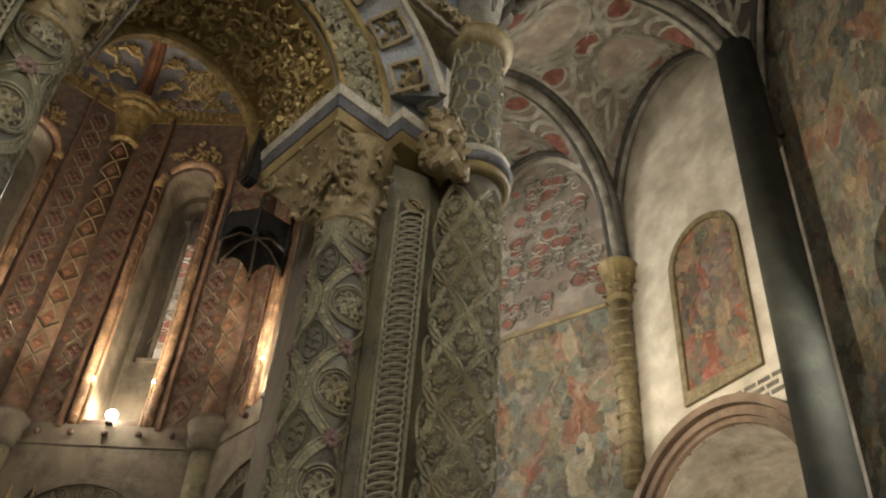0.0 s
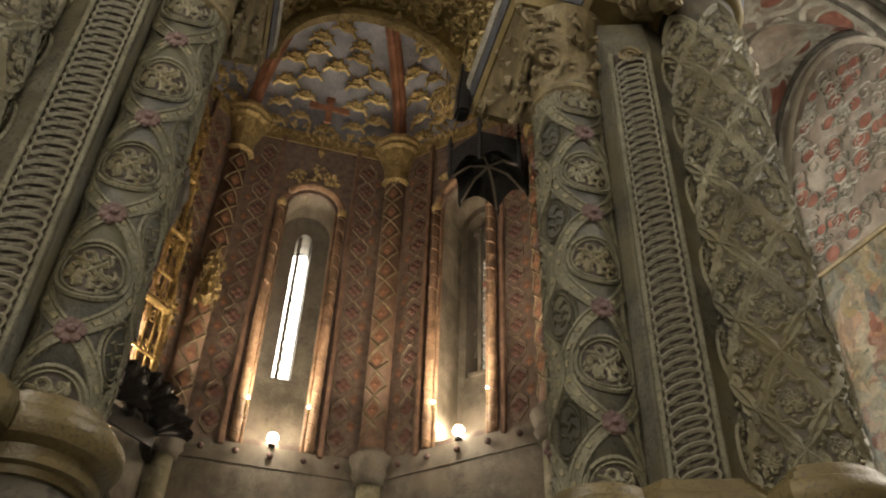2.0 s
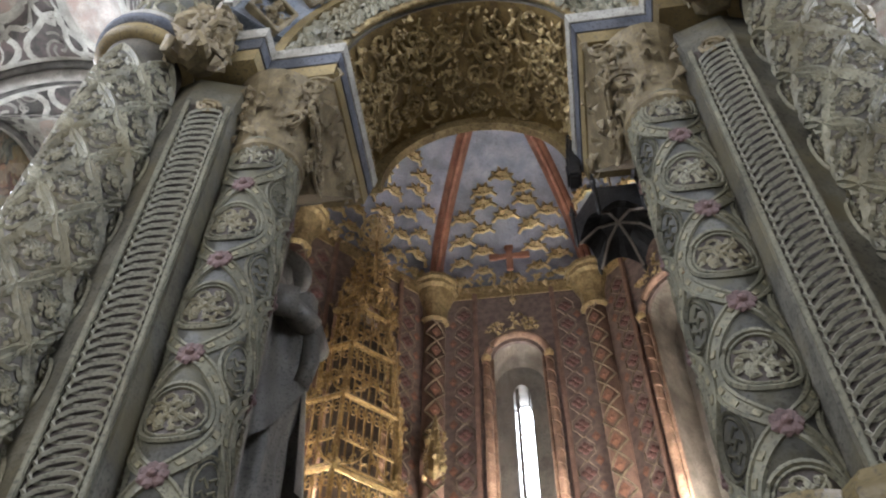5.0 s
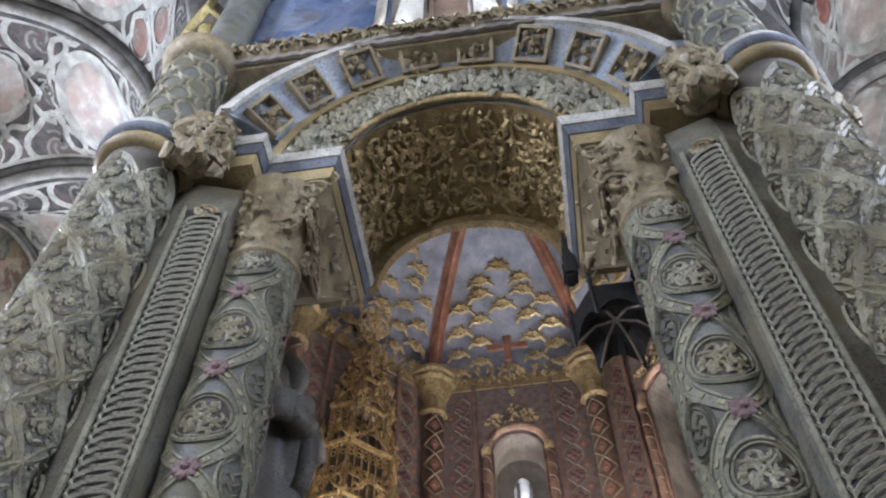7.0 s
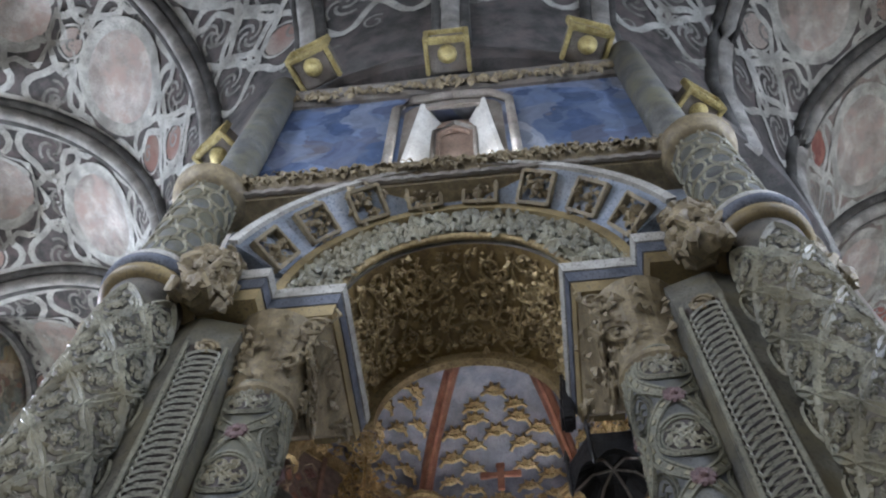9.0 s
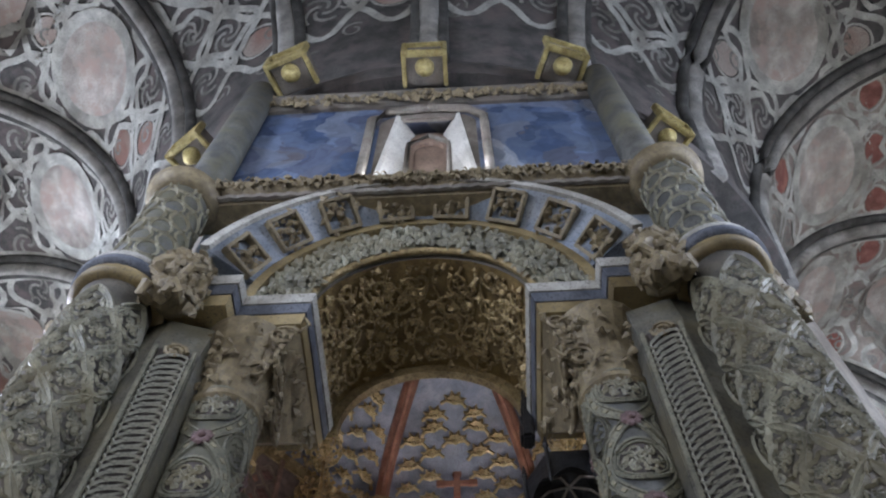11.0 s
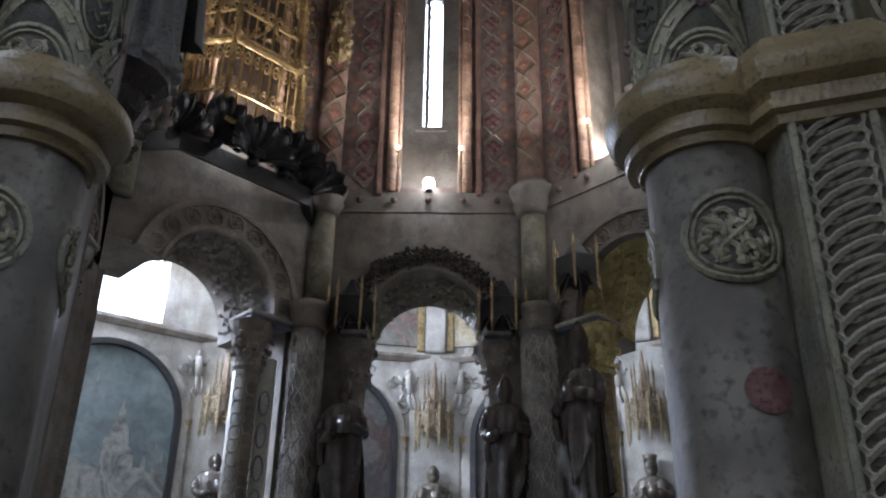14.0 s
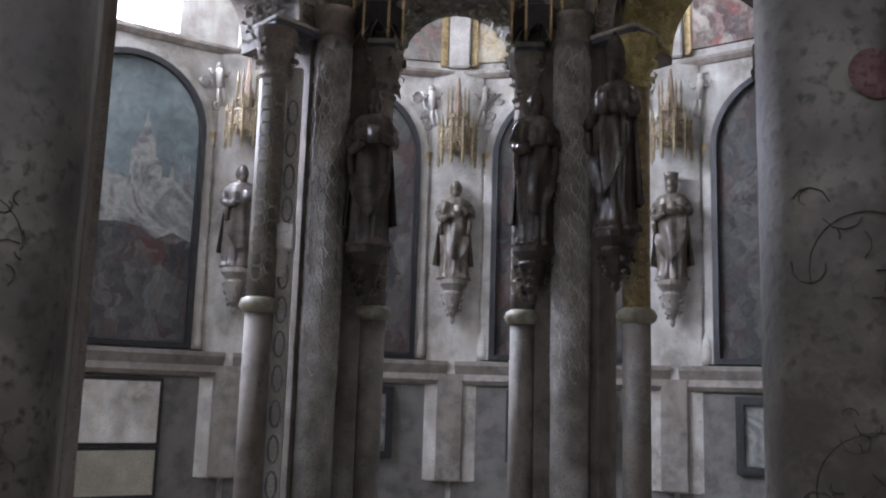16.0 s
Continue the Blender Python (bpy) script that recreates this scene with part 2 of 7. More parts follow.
def fresco(name, cols, scale=1.6, rough=0.8, dist=1.5):
    """Faded figures and drapery: distorted patches of several pigments."""
    m, nt, b = nodes(name)
    N, L = nt.nodes.new, nt.links.new
    tc = N("ShaderNodeTexCoord")
    n1 = N("ShaderNodeTexNoise"); n1.inputs["Scale"].default_value = scale; n1.inputs["Detail"].default_value = 5; n1.inputs["Distortion"].default_value = dist
    n2 = N("ShaderNodeTexNoise"); n2.inputs["Scale"].default_value = scale * 7; n2.inputs["Detail"].default_value = 6; n2.inputs["Distortion"].default_value = 0.8
    for n in (n1, n2):
        L(tc.outputs["Object"], n.inputs["Vector"])
    r = N("ShaderNodeValToRGB")
    e = r.color_ramp.elements
    while len(e) < len(cols):
        e.new(0.5)
    for i, c in enumerate(cols):
        e[i].position, e[i].color = 0.30 + 0.40 * i / (len(cols) - 1), (*c, 1)
    mx = N("ShaderNodeMix"); mx.data_type = "RGBA"; mx.blend_type = "OVERLAY"; mx.inputs["Factor"].default_value = 0.5
    L(n1.outputs["Fac"], r.inputs["Fac"]); L(r.outputs["Color"], mx.inputs["A"]); L(n2.outputs["Fac"], mx.inputs["B"])
    L(mx.outputs["Result"], b.inputs["Base Color"])
    b.inputs["Roughness"].default_value = rough
    b.inputs["Specular IOR Level"].default_value = 0.15
    MATS[name] = m
    return m


def mural(name, cols, scale=3.0, rough=0.75, fade=(0.3, 0.29, 0.26), wear=0.5):
    """Worn figure painting: uneven patches of pigment, shaded folds, bare plaster where it has flaked."""
    m, nt, b = nodes(name)
    N, L = nt.nodes.new, nt.links.new
    tc = N("ShaderNodeTexCoord")
    wn_ = N("ShaderNodeTexNoise"); wn_.inputs["Scale"].default_value = scale * 0.8; wn_.inputs["Detail"].default_value = 4
    L(tc.outputs["Object"], wn_.inputs["Vector"])
    wa = N("ShaderNodeMix"); wa.data_type = "RGBA"; wa.blend_type = "LINEAR_LIGHT"; wa.inputs["Factor"].default_value = 0.9 / scale
    L(tc.outputs["Object"], wa.inputs["A"]); L(wn_.outputs["Color"], wa.inputs["B"])
    mp = N("ShaderNodeMapping"); mp.inputs["Scale"].default_value = (1.5, 1.5, 0.75)
    L(wa.outputs["Result"], mp.inputs["Vector"])
    cols_out = []
    for mul in (1.0, 2.7):
        v = N("ShaderNodeTexVoronoi"); v.inputs["Scale"].default_value = scale * mul
        L(mp.outputs["Vector"], v.inputs["Vector"])
        sp = N("ShaderNodeSeparateColor"); L(v.outputs["Color"], sp.inputs["Color"])
        r = N("ShaderNodeValToRGB")
        e = r.color_ramp.elements
        while len(e) < len(cols):
            e.new(0.5)
        for i, c in enumerate(cols):
            e[i].position, e[i].color = 0.04 + 0.92 * i / (len(cols) - 1), (*c, 1)
        L(sp.outputs["Red"], r.inputs["Fac"])
        cols_out.append(r.outputs["Color"])
    mx = N("ShaderNodeMix"); mx.data_type = "RGBA"; mx.inputs["Factor"].default_value = 0.42
    L(cols_out[0], mx.inputs["A"]); L(cols_out[1], mx.inputs["B"])
    n2 = N("ShaderNodeTexNoise"); n2.inputs["Scale"].default_value = scale * 5; n2.inputs["Detail"].default_value = 6; n2.inputs["Distortion"].default_value = 1.0
    L(mp.outputs["Vector"], n2.inputs["Vector"])
    ov = N("ShaderNodeMix"); ov.data_type = "RGBA"; ov.blend_type = "OVERLAY"; ov.inputs["Factor"].default_value = 0.55
    L(mx.outputs["Result"], ov.inputs["A"]); L(n2.outputs["Fac"], ov.inputs["B"])
    n3 = N("ShaderNodeTexNoise"); n3.inputs["Scale"].default_value = 2.4; n3.inputs["Detail"].default_value = 10; n3.inputs["Roughness"].default_value = 0.7
    L(tc.outputs["Object"], n3.inputs["Vector"])
    r3 = N("ShaderNodeValToRGB"); r3.color_ramp.elements[0].position, r3.color_ramp.elements[1].position = 0.50, 0.66
    r3.color_ramp.elements[1].color = (wear, wear, wear, 1)
    L(n3.outputs["Fac"], r3.inputs["Fac"])
    fd = N("ShaderNodeMix"); fd.data_type = "RGBA"
    L(r3.outputs["Color"], fd.inputs["Factor"]); L(ov.outputs["Result"], fd.inputs["A"]); fd.inputs["B"].default_value = (*fade, 1)
    L(fd.outputs["Result"], b.inputs["Base Color"])
    b.inputs["Roughness"].default_value = rough
    b.inputs["Specular IOR Level"].default_value = 0.15
    MATS[name] = m
    return m


blue_fresco = mural("blue_fresco", [(0.035, 0.05, 0.09), (0.06, 0.09, 0.18), (0.22, 0.26, 0.34), (0.04, 0.06, 0.11), (0.10, 0.14, 0.25), (0.28, 0.31, 0.36), (0.13, 0.115, 0.11), (0.05, 0.075, 0.15)], 0.9, 0.7, (0.12, 0.145, 0.20), 0.5)
wall_fresco = mural("wall_fresco", [(0.05, 0.055, 0.05), (0.19, 0.20, 0.18), (0.25, 0.19, 0.10), (0.07, 0.085, 0.09), (0.24, 0.09, 0.055), (0.36, 0.31, 0.23), (0.10, 0.105, 0.085), (0.15, 0.165, 0.15), (0.07, 0.075, 0.06), (0.21, 0.16, 0.09)], 2.0, wear=0.35)
panel_art = mural("dark_panel_painting", [(0.02, 0.02, 0.02), (0.045, 0.043, 0.04), (0.08, 0.08, 0.072), (0.03, 0.03, 0.03), (0.06, 0.03, 0.025), (0.10, 0.097, 0.088)], 1.5, 0.5, (0.07, 0.07, 0.065), 0.6)
red_art = mural("red_panel_painting", [(0.05, 0.05, 0.05), (0.20, 0.045, 0.04), (0.24, 0.22, 0.19), (0.07, 0.08, 0.07), (0.13, 0.09, 0.07)], 1.3, 0.5)
pict = mural("figure_picture", [(0.05, 0.055, 0.045), (0.13, 0.14, 0.11), (0.36, 0.25, 0.16), (0.06, 0.075, 0.07), (0.34, 0.09, 0.05), (0.12, 0.15, 0.17)], 2.6, 0.5, (0.12, 0.115, 0.10), 0.4)
ochre_art = mural("ochre_panel_painting", [(0.20, 0.15, 0.08), (0.30, 0.24, 0.14), (0.36, 0.34, 0.29), (0.16, 0.12, 0.07)], 1.6, 0.6)
skyart = fresco("pale_sky_painting", [(0.085, 0.10, 0.10), (0.12, 0.145, 0.145), (0.17, 0.19, 0.185)], 0.7, 0.5, 0.6)


def diaper(name, base, mark, scale):
    """Rows of small painted quatrefoils on a red-brown ground."""
    m, nt, b = nodes(name)
    N, L = nt.nodes.new, nt.links.new
    tc = N("ShaderNodeTexCoord")
    n = N("ShaderNodeTexNoise"); n.inputs["Scale"].default_value = scale; n.inputs["Detail"].default_value = 6
    L(tc.outputs["Object"], n.inputs["Vector"])
    r = N("ShaderNodeValToRGB")
    r.color_ramp.elements[0].position, r.color_ramp.elements[1].position = 0.35, 0.65
    r.color_ramp.elements[0].color, r.color_ramp.elements[1].color = (*base, 1), (*mark, 1)
    L(n.outputs["Fac"], r.inputs["Fac"]); L(r.outputs["Color"], b.inputs["Base Color"])
    b.inputs["Roughness"].default_value = 0.65
    MATS[name] = m
    return m


# ---- mesh helpers ----
def part(name, bm, material, parent=None, label="", smooth=False):
    me = bpy.data.meshes.new(name)
    bmesh.ops.recalc_face_normals(bm, faces=bm.faces)
    bm.to_mesh(me)
    bm.free()
    me.materials.append(material)
    if smooth:
        for p in me.polygons:
            p.use_smooth = True
    ob = new(name, me)
    ob.parent = parent
    if label:
        ob["label"] = label
    return ob


def thing(name, label, category, group="", kind=""):
    return tagged(new(name), label, category, group, kind)


def xf(bm, m, verts=None):
    bmesh.ops.transform(bm, matrix=m, verts=verts if verts is not None else bm.verts)
    return bm


def box(bm, cx, cy, cz, sx, sy, sz, bevel=0.0):
    g = bmesh.ops.create_cube(bm, size=1.0, matrix=Matrix.LocRotScale((cx, cy, cz), None, (sx, sy, sz)))
    if bevel:
        es = list({e for v in g["verts"] for e in v.link_edges})
        bmesh.ops.bevel(bm, geom=es, offset=bevel, segments=2, affect="EDGES")
    return bm


def lathe(bm, profile, cx=0.0, cy=0.0, segs=24, cap=True):
    """profile: (radius, z) from bottom to top."""
    rings = []
    for r, z in profile:
        rings.append([bm.verts.new((cx + r * math.cos(2 * math.pi * i / segs), cy + r * math.sin(2 * math.pi * i / segs), z)) for i in range(segs)])
    for a, b in zip(rings, rings[1:]):
        for i in range(segs):
            bm.faces.new((a[i], a[(i + 1) % segs], b[(i + 1) % segs], b[i]))
    if cap:
        bm.faces.new(rings[0][::-1])
        bm.faces.new(rings[-1])
    return bm


def sweep(bm, path, profile, closed=False):
    """Moulding along a plan path [(x, y)], profile [(out, z)], out to the right of the way."""
    n = len(path)
    rows = []
    for i in range(n):
        p = Vector(path[i])
        a = Vector(path[i - 1]) if (i > 0 or closed) else None
        b = Vector(path[(i + 1) % n]) if (i < n - 1 or closed) else None
        d1 = (p - a).normalized() if a else (b - p).normalized()
        d2 = (b - p).normalized() if b else d1
        n1, n2 = Vector((d1.y, -d1.x)), Vector((d2.y, -d2.x))
        m = (n1 + n2)
        m = m / max(0.4, m.dot(n1)) if m.length > 1e-6 else n1
        rows.append([bm.verts.new((p.x + m.x * o, p.y + m.y * o, z)) for o, z in profile])
    pairs = list(zip(rows, rows[1:])) + ([(rows[-1], rows[0])] if closed else [])
    k = len(profile)
    for a, b in pairs:
        for j in range(k):
            bm.faces.new((a[j], b[j], b[(j + 1) % k], a[(j + 1) % k]))
    if not closed:
        bm.faces.new(rows[0])
        bm.faces.new(rows[-1][::-1])
    return bm


def tube(bm, pts, r, segs=6, closed=False, squash=1.0, up=None):
    """Round bar along 3D points."""
    pts = [Vector(p) for p in pts]
    n = len(pts)
    rings = []
    for i, p in enumerate(pts):
        a = pts[i - 1] if (i > 0 or closed) else p
        b = pts[(i + 1) % n] if (i < n - 1 or closed) else p
        d = (b - a).normalized()
        u = Vector(up) if up else (Vector((0, 0, 1)) if abs(d.z) < 0.9 else Vector((1, 0, 0)))
        s = d.cross(u)
        s = s.normalized() if s.length > 1e-6 else Vector((1, 0, 0))
        w = s.cross(d)
        rings.append([bm.verts.new(p + (s * math.cos(2 * math.pi * j / segs) + w * math.sin(2 * math.pi * j / segs) * squash) * r) for j in range(segs)])
    for a, b in list(zip(rings, rings[1:])) + ([(rings[-1], rings[0])] if closed else []):
        for j in range(segs):
            bm.faces.new((a[j], a[(j + 1) % segs], b[(j + 1) % segs], b[j]))
    if not closed:
        bm.faces.new(rings[0][::-1])
        bm.faces.new(rings[-1])
    return bm


def plate(bm, outer, holes, y0, y1):
    """A slab in the xz plane with holes, between y0 and y1."""
    for y in (y0, y1):
        edges = []
        for loop in (outer, *holes):
            vs = [bm.verts.new((x, y, z)) for x, z in loop]
            edges += [bm.edges.new((vs[i], vs[(i + 1) % len(vs)])) for i in range(len(vs))]
        bmesh.ops.triangle_fill(bm, use_beauty=True, use_dissolve=False, edges=edges)
    for loop in (outer, *holes):
        k = len(loop)
        for i in range(k):
            (xa, za), (xb, zb) = loop[i], loop[(i + 1) % k]
            bm.faces.new([bm.verts.new(c) for c in ((xa, y0, za), (xb, y0, zb), (xb, y1, zb), (xa, y1, za))])
    bmesh.ops.remove_doubles(bm, verts=bm.verts, dist=1e-5)
    return bm


def arch_loop(half, z0, spring, rise, n=16, cx=0.0):
    pts = [(cx - half, z0), (cx + half, z0)]
    pts += [(cx + half * math.cos(math.pi * i / n), spring + rise * math.sin(math.pi * i / n)) for i in range(n + 1)]
    return pts


def arch_band(bm, a0, b0, a1, b1, zc, y0, y1, n=24, t0=0.0, t1=math.pi):
    """Part of an elliptical archivolt between two ellipses."""
    rows = []
    for i in range(n + 1):
        t = t0 + (t1 - t0) * i / n
        c, s = math.cos(t), math.sin(t)
        rows.append([bm.verts.new(v) for v in ((a0 * c, y0, zc + b0 * s), (a1 * c, y0, zc + b1 * s), (a1 * c, y1, zc + b1 * s), (a0 * c, y1, zc + b0 * s))])
    for p, q in zip(rows, rows[1:]):
        for j in range(4):
            bm.faces.new((p[j], q[j], q[(j + 1) % 4], p[(j + 1) % 4]))
    bm.faces.new(rows[0])
    bm.faces.new(rows[-1][::-1])
    return bm


def scatter_leaves(bm, place, count, size, rng, lift=0.02):
    """Curled carved leaves: place(u, v) gives a point and a normal."""
    for _ in range(count):
        p, nrm = place(rng.random(), rng.random())
        d = nrm.orthogonal().normalized()
        d.rotate(Matrix.Rotation(rng.uniform(0, 6.28), 3, nrm))
        s = nrm.cross(d)
        L = size * rng.uniform(0.6, 1.3)
        w = L * rng.uniform(0.22, 0.4)
        mid = p + d * L * 0.5 + nrm * (lift + L * 0.28)
        end = p + d * L + nrm * lift * rng.uniform(0.2, 1.6)
        vs = [bm.verts.new(v) for v in (p - nrm * 0.01, mid - s * w - nrm * 0.25 * w, mid + nrm * 0.2 * w, mid + s * w - nrm * 0.25 * w, end)]
        for f in ((0, 1, 2), (0, 2, 3), (1, 4, 2), (2, 4, 3)):
            bm.faces.new([vs[i] for i in f])
    return bm


def cyl_curve(r, cx, cy, pts, out=0.012):
    """Points (arc, z) laid on a column's skin; arc 0 faces -y and runs to +x."""
    return [(cx + (r + out) * math.sin(a), cy - (r + out) * math.cos(a), z) for a, z in pts]


def ring_pts(ca, cz, ra, rz, n=18):
    return [(ca + ra * math.cos(2 * math.pi * i / n), cz + rz * math.sin(2 * math.pi * i / n)) for i in range(n)]

# ---- large structure ----
bm = bmesh.new()
lathe(bm, [(16.0, -0.8), (16.0, -0.42)], segs=48)
tagged(part("floor", bm, floor_m), "worn grey stone floor of the round church", "floor", kind="structure")

bm = lathe(bmesh.new(), [(5.75, -0.43), (5.75, -0.06), (5.70, 0.0)], segs=48)
tagged(part("stylobate", bm, stone), "low round stone step that carries the octagon", "step", kind="structure")

# outer wall, sixteen sides; bay i lies between the corners at 22.5 i and 22.5 (i + 1) degrees
CH = 2 * R_OUT * math.sin(radians(11.25))
AP = R_OUT * math.cos(radians(11.25))
Z_WALL = 19.0
# only bay -2 has a known window; the rest are added for fill lamps
WINDOW_BAYS = (-2, -3, -4, -5, -7, 6, 5)
NAVE_BAYS = (7, -8)
for i in range(-8, 8):
    mid = 22.5 * i + 11.25
    h = CH / 2 + 0.12
    outer = [(-h, -0.45), (h, -0.45), (h, Z_WALL), (-h, Z_WALL)]
    holes = []
    if i in WINDOW_BAYS:
        holes.append(arch_loop(0.75, 8.1, 10.3, 0.75) if i != -2 else arch_loop(1.05, 8.14, 10.6, 1.05, cx=-0.3))
    # lunette openings added only to let extra light in
    if i in (-1, 0):
        holes.append(arch_loop(0.8, 13.7, 15.3, 0.8))
    if i in NAVE_BAYS:
        holes.append(arch_loop(1.75, 0.05, 8.5, 1.75))
    if i == 4:
        holes.append(arch_loop(1.70, 0.05, 7.85, 1.70, cx=-0.3))
    bm = plate(bmesh.new(), outer, holes, 0.0, 0.7)
    xf(bm, Matrix.Rotation(radians(-mid), 4, "Z") @ pose(0, AP, 0))
    # bays 3 and 4 take the lighter plaster to look brightly lit
    m = plaster_lit if i in (3, 4) else (plaster if i in (-2, -1, 0, 1) else wall_fresco)
    lab = "pale plastered wall of the ambulatory" if m is not wall_fresco else "wall covered with faded frescoes"
    tagged(part("wall_%d" % (i + 9), bm, m), lab, "wall", kind="structure")

# glowing sky panes behind bay -2's window and the added openings of -3, -1, 0
for i, z, h in ((-2, 9.6, 4.0), (-3, 9.6, 4.0), (-1, 15.0, 4.0), (0, 15.0, 4.0)):
    bm = box(bmesh.new(), 0, AP + 1.6, z, 3.4, 0.05, h)
    xf(bm, Matrix.Rotation(radians(-(22.5 * i + 11.25)), 4, "Z"))
    tagged(part("backdrop", bm, daylight_glow), "glowing pane for bright daylight behind an opening", "sky", kind="structure")

# nave and the outside behind the openings
bm = bmesh.new()
for x in (-5.2, 5.2):
    box(bm, x, -15.5, 9.5, 0.4, 10, 19)
box(bm, 0, -20.5, 9.5, 10.8, 0.4, 19)
tagged(part("nave_walls", bm, plaster), "plain pale nave walls behind the entrance", "wall", kind="structure")
bm = box(bmesh.new(), 0, -15.5, 19.2, 11, 10.6, 0.4)
tagged(part("nave_ceiling", bm, plaster), "plain pale nave ceiling", "ceiling", kind="structure")


# annular vault over the ambulatory
R_A, R_B = 4.75, R_OUT * 0.99


def vault_z(r, deg):
    t = (r - R_A) / (R_B - R_A)
    barrel = 12.15 + 1.9 * t + 4.3 * math.sqrt(max(0.0, 1 - (2 * t - 1) ** 2)) ** 0.9
    u = ((deg / 22.5) % 1.0) * 2 - 1
    cell = 12.1 + 1.8 * t + 4.6 * math.sqrt(max(0.0, 1 - u * u)) ** 0.8 * min(1.0, 1.5 * t) ** 0.7
    return max(barrel, cell)


def vault_pt(r, deg, off=0.0):
    if off:
        # step off the vault along its own normal
        sl = (vault_z(min(R_B, r + 0.01), deg) - vault_z(max(R_A, r - 0.01), deg)) / 0.02
        nn = math.sqrt(1 + sl * sl)
        z = vault_z(r, deg) - off / nn
        r2 = r + off * sl / nn
        p = vault_pt(r2, deg)
        return Vector((p.x, p.y, z))
    return ring_pt(r * (math.cos(radians(11.25)) / math.cos(radians(((deg / 22.5) % 1.0) * 22.5 - 11.25)) if r > 8 else 1.0), deg, vault_z(r, deg) - off)


bm = bmesh.new()
NR, NA = 26, 16 * 20
grid = [[bm.verts.new(vault_pt(R_A + (R_B - R_A) * j / NR, 360.0 * i / NA)) for j in range(NR + 1)] for i in range(NA)]
for i in range(NA):
    for j in range(NR):
        bm.faces.new((grid[i][j], grid[(i + 1) % NA][j], grid[(i + 1) % NA][j + 1], grid[i][j + 1]))
vault_ob = part("ceiling", bm, web_grey, smooth=True)
vault_ob.data.materials.append(web_pale)
for p in vault_ob.data.polygons:
    # the bays over the white wall keep a lighter ground
    p.material_index = 1 if 45 < math.degrees(math.atan2(p.center.x, p.center.y)) < 112.5 else 0
vault = tagged(vault_ob, "ambulatory vault painted with white tracery on dark and red grounds", "ceiling", kind="structure")
bm = lathe(bmesh.new(), [(16.5, 19.3), (16.5, 19.6)], segs=48)
tagged(part("roof", bm, stone), "plain roof slab over the vaults", "roof", kind="structure")

# ribs: transverse ribs to each corner, wall ribs on the outer wall and on the octagon
for i in range(16):
    deg = 22.5 * i
    pts = [vault_pt(R_A + (R_B - R_A) * j / 28, deg + 0.01, 0.05) for j in range(29)]
    bm = tube(bmesh.new(), [p - Vector((0, 0, 0.10)) for p in pts], 0.11, 10, squash=1.3)
    side = Vector((math.cos(radians(deg)), -math.sin(radians(deg)), 0))
    rb = tagged(part("vault_rib", bm, rib_st, smooth=True), "grey stone transverse rib of the ambulatory vault", "rib", "ribs of the ambulatory vault", "structure")
    # side rolls carry the shadow beside the rib in their colour
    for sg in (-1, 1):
        part("side_roll", tube(bmesh.new(), [p + side * 0.17 * sg for p in pts], 0.085, 8), rib_shade, rb, "side roll coloured as moulding shadow", smooth=True)
    pts = [vault_pt(R_B - 0.12, deg + 22.5 * (0.002 + 0.996 * j / 24), 0.03) for j in range(25)]
    bm = tube(bmesh.new(), pts, 0.12, 8)
    wr = tagged(part("wall_rib", bm, rib_st, smooth=True), "grey stone wall rib framing a painted lunette", "rib", "wall ribs", "structure")
    # inner roll darkened in colour as shadow under the wall rib
    part("inner_roll", tube(bmesh.new(), [p - Vector((0, 0, 0.12)) - ring_pt(0.12, deg + 11.25) for p in pts], 0.07, 6), rib_shade, wr, "inner roll coloured as moulding shadow", smooth=True)


def on_vault(bm, pts, w, off=0.02, closed=False):
    """A painted band laid on the vault; pts are (radius, degrees)."""
    n = len(pts)
    ps = [vault_pt(max(R_A + 0.05, min(R_B - 0.1, r)), d, off) for r, d in pts]
    rows = []
    for k in range(n):
        a = ps[k - 1] if (k or closed) else ps[0]
        b = ps[(k + 1) % n] if (k < n - 1 or closed) else ps[-1]
        d = (b - a)
        r0, d0 = pts[k]
        e = vault_pt(min(R_B - 0.1, r0 + 0.05), d0, off) - vault_pt(max(R_A, r0 - 0.05), d0, off)
        g = vault_pt(r0, d0 + 0.3, off) - vault_pt(r0, d0 - 0.3, off)
        nn = e.cross(g)
        s = d.cross(nn)
        s = s.normalized() * w if s.length > 1e-9 else Vector((w, 0, 0))
        rows.append((bm.verts.new(ps[k] - s), bm.verts.new(ps[k] + s)))
    for a, b in list(zip(rows, rows[1:])) + ([(rows[-1], rows[0])] if closed else []):
        bm.faces.new((a[0], b[0], b[1], a[1]))


def loop_rd(r, deg, rr, rd, n=20, ph=0.0, petals=0, amp=0.0):
    out = []
    for k in range(n):
        a = 2 * math.pi * k / n + ph
        q = 1 + amp * math.cos(petals * a)
        out.append((r + rr * q * math.cos(a), deg + rd * q * math.sin(a)))
    return out


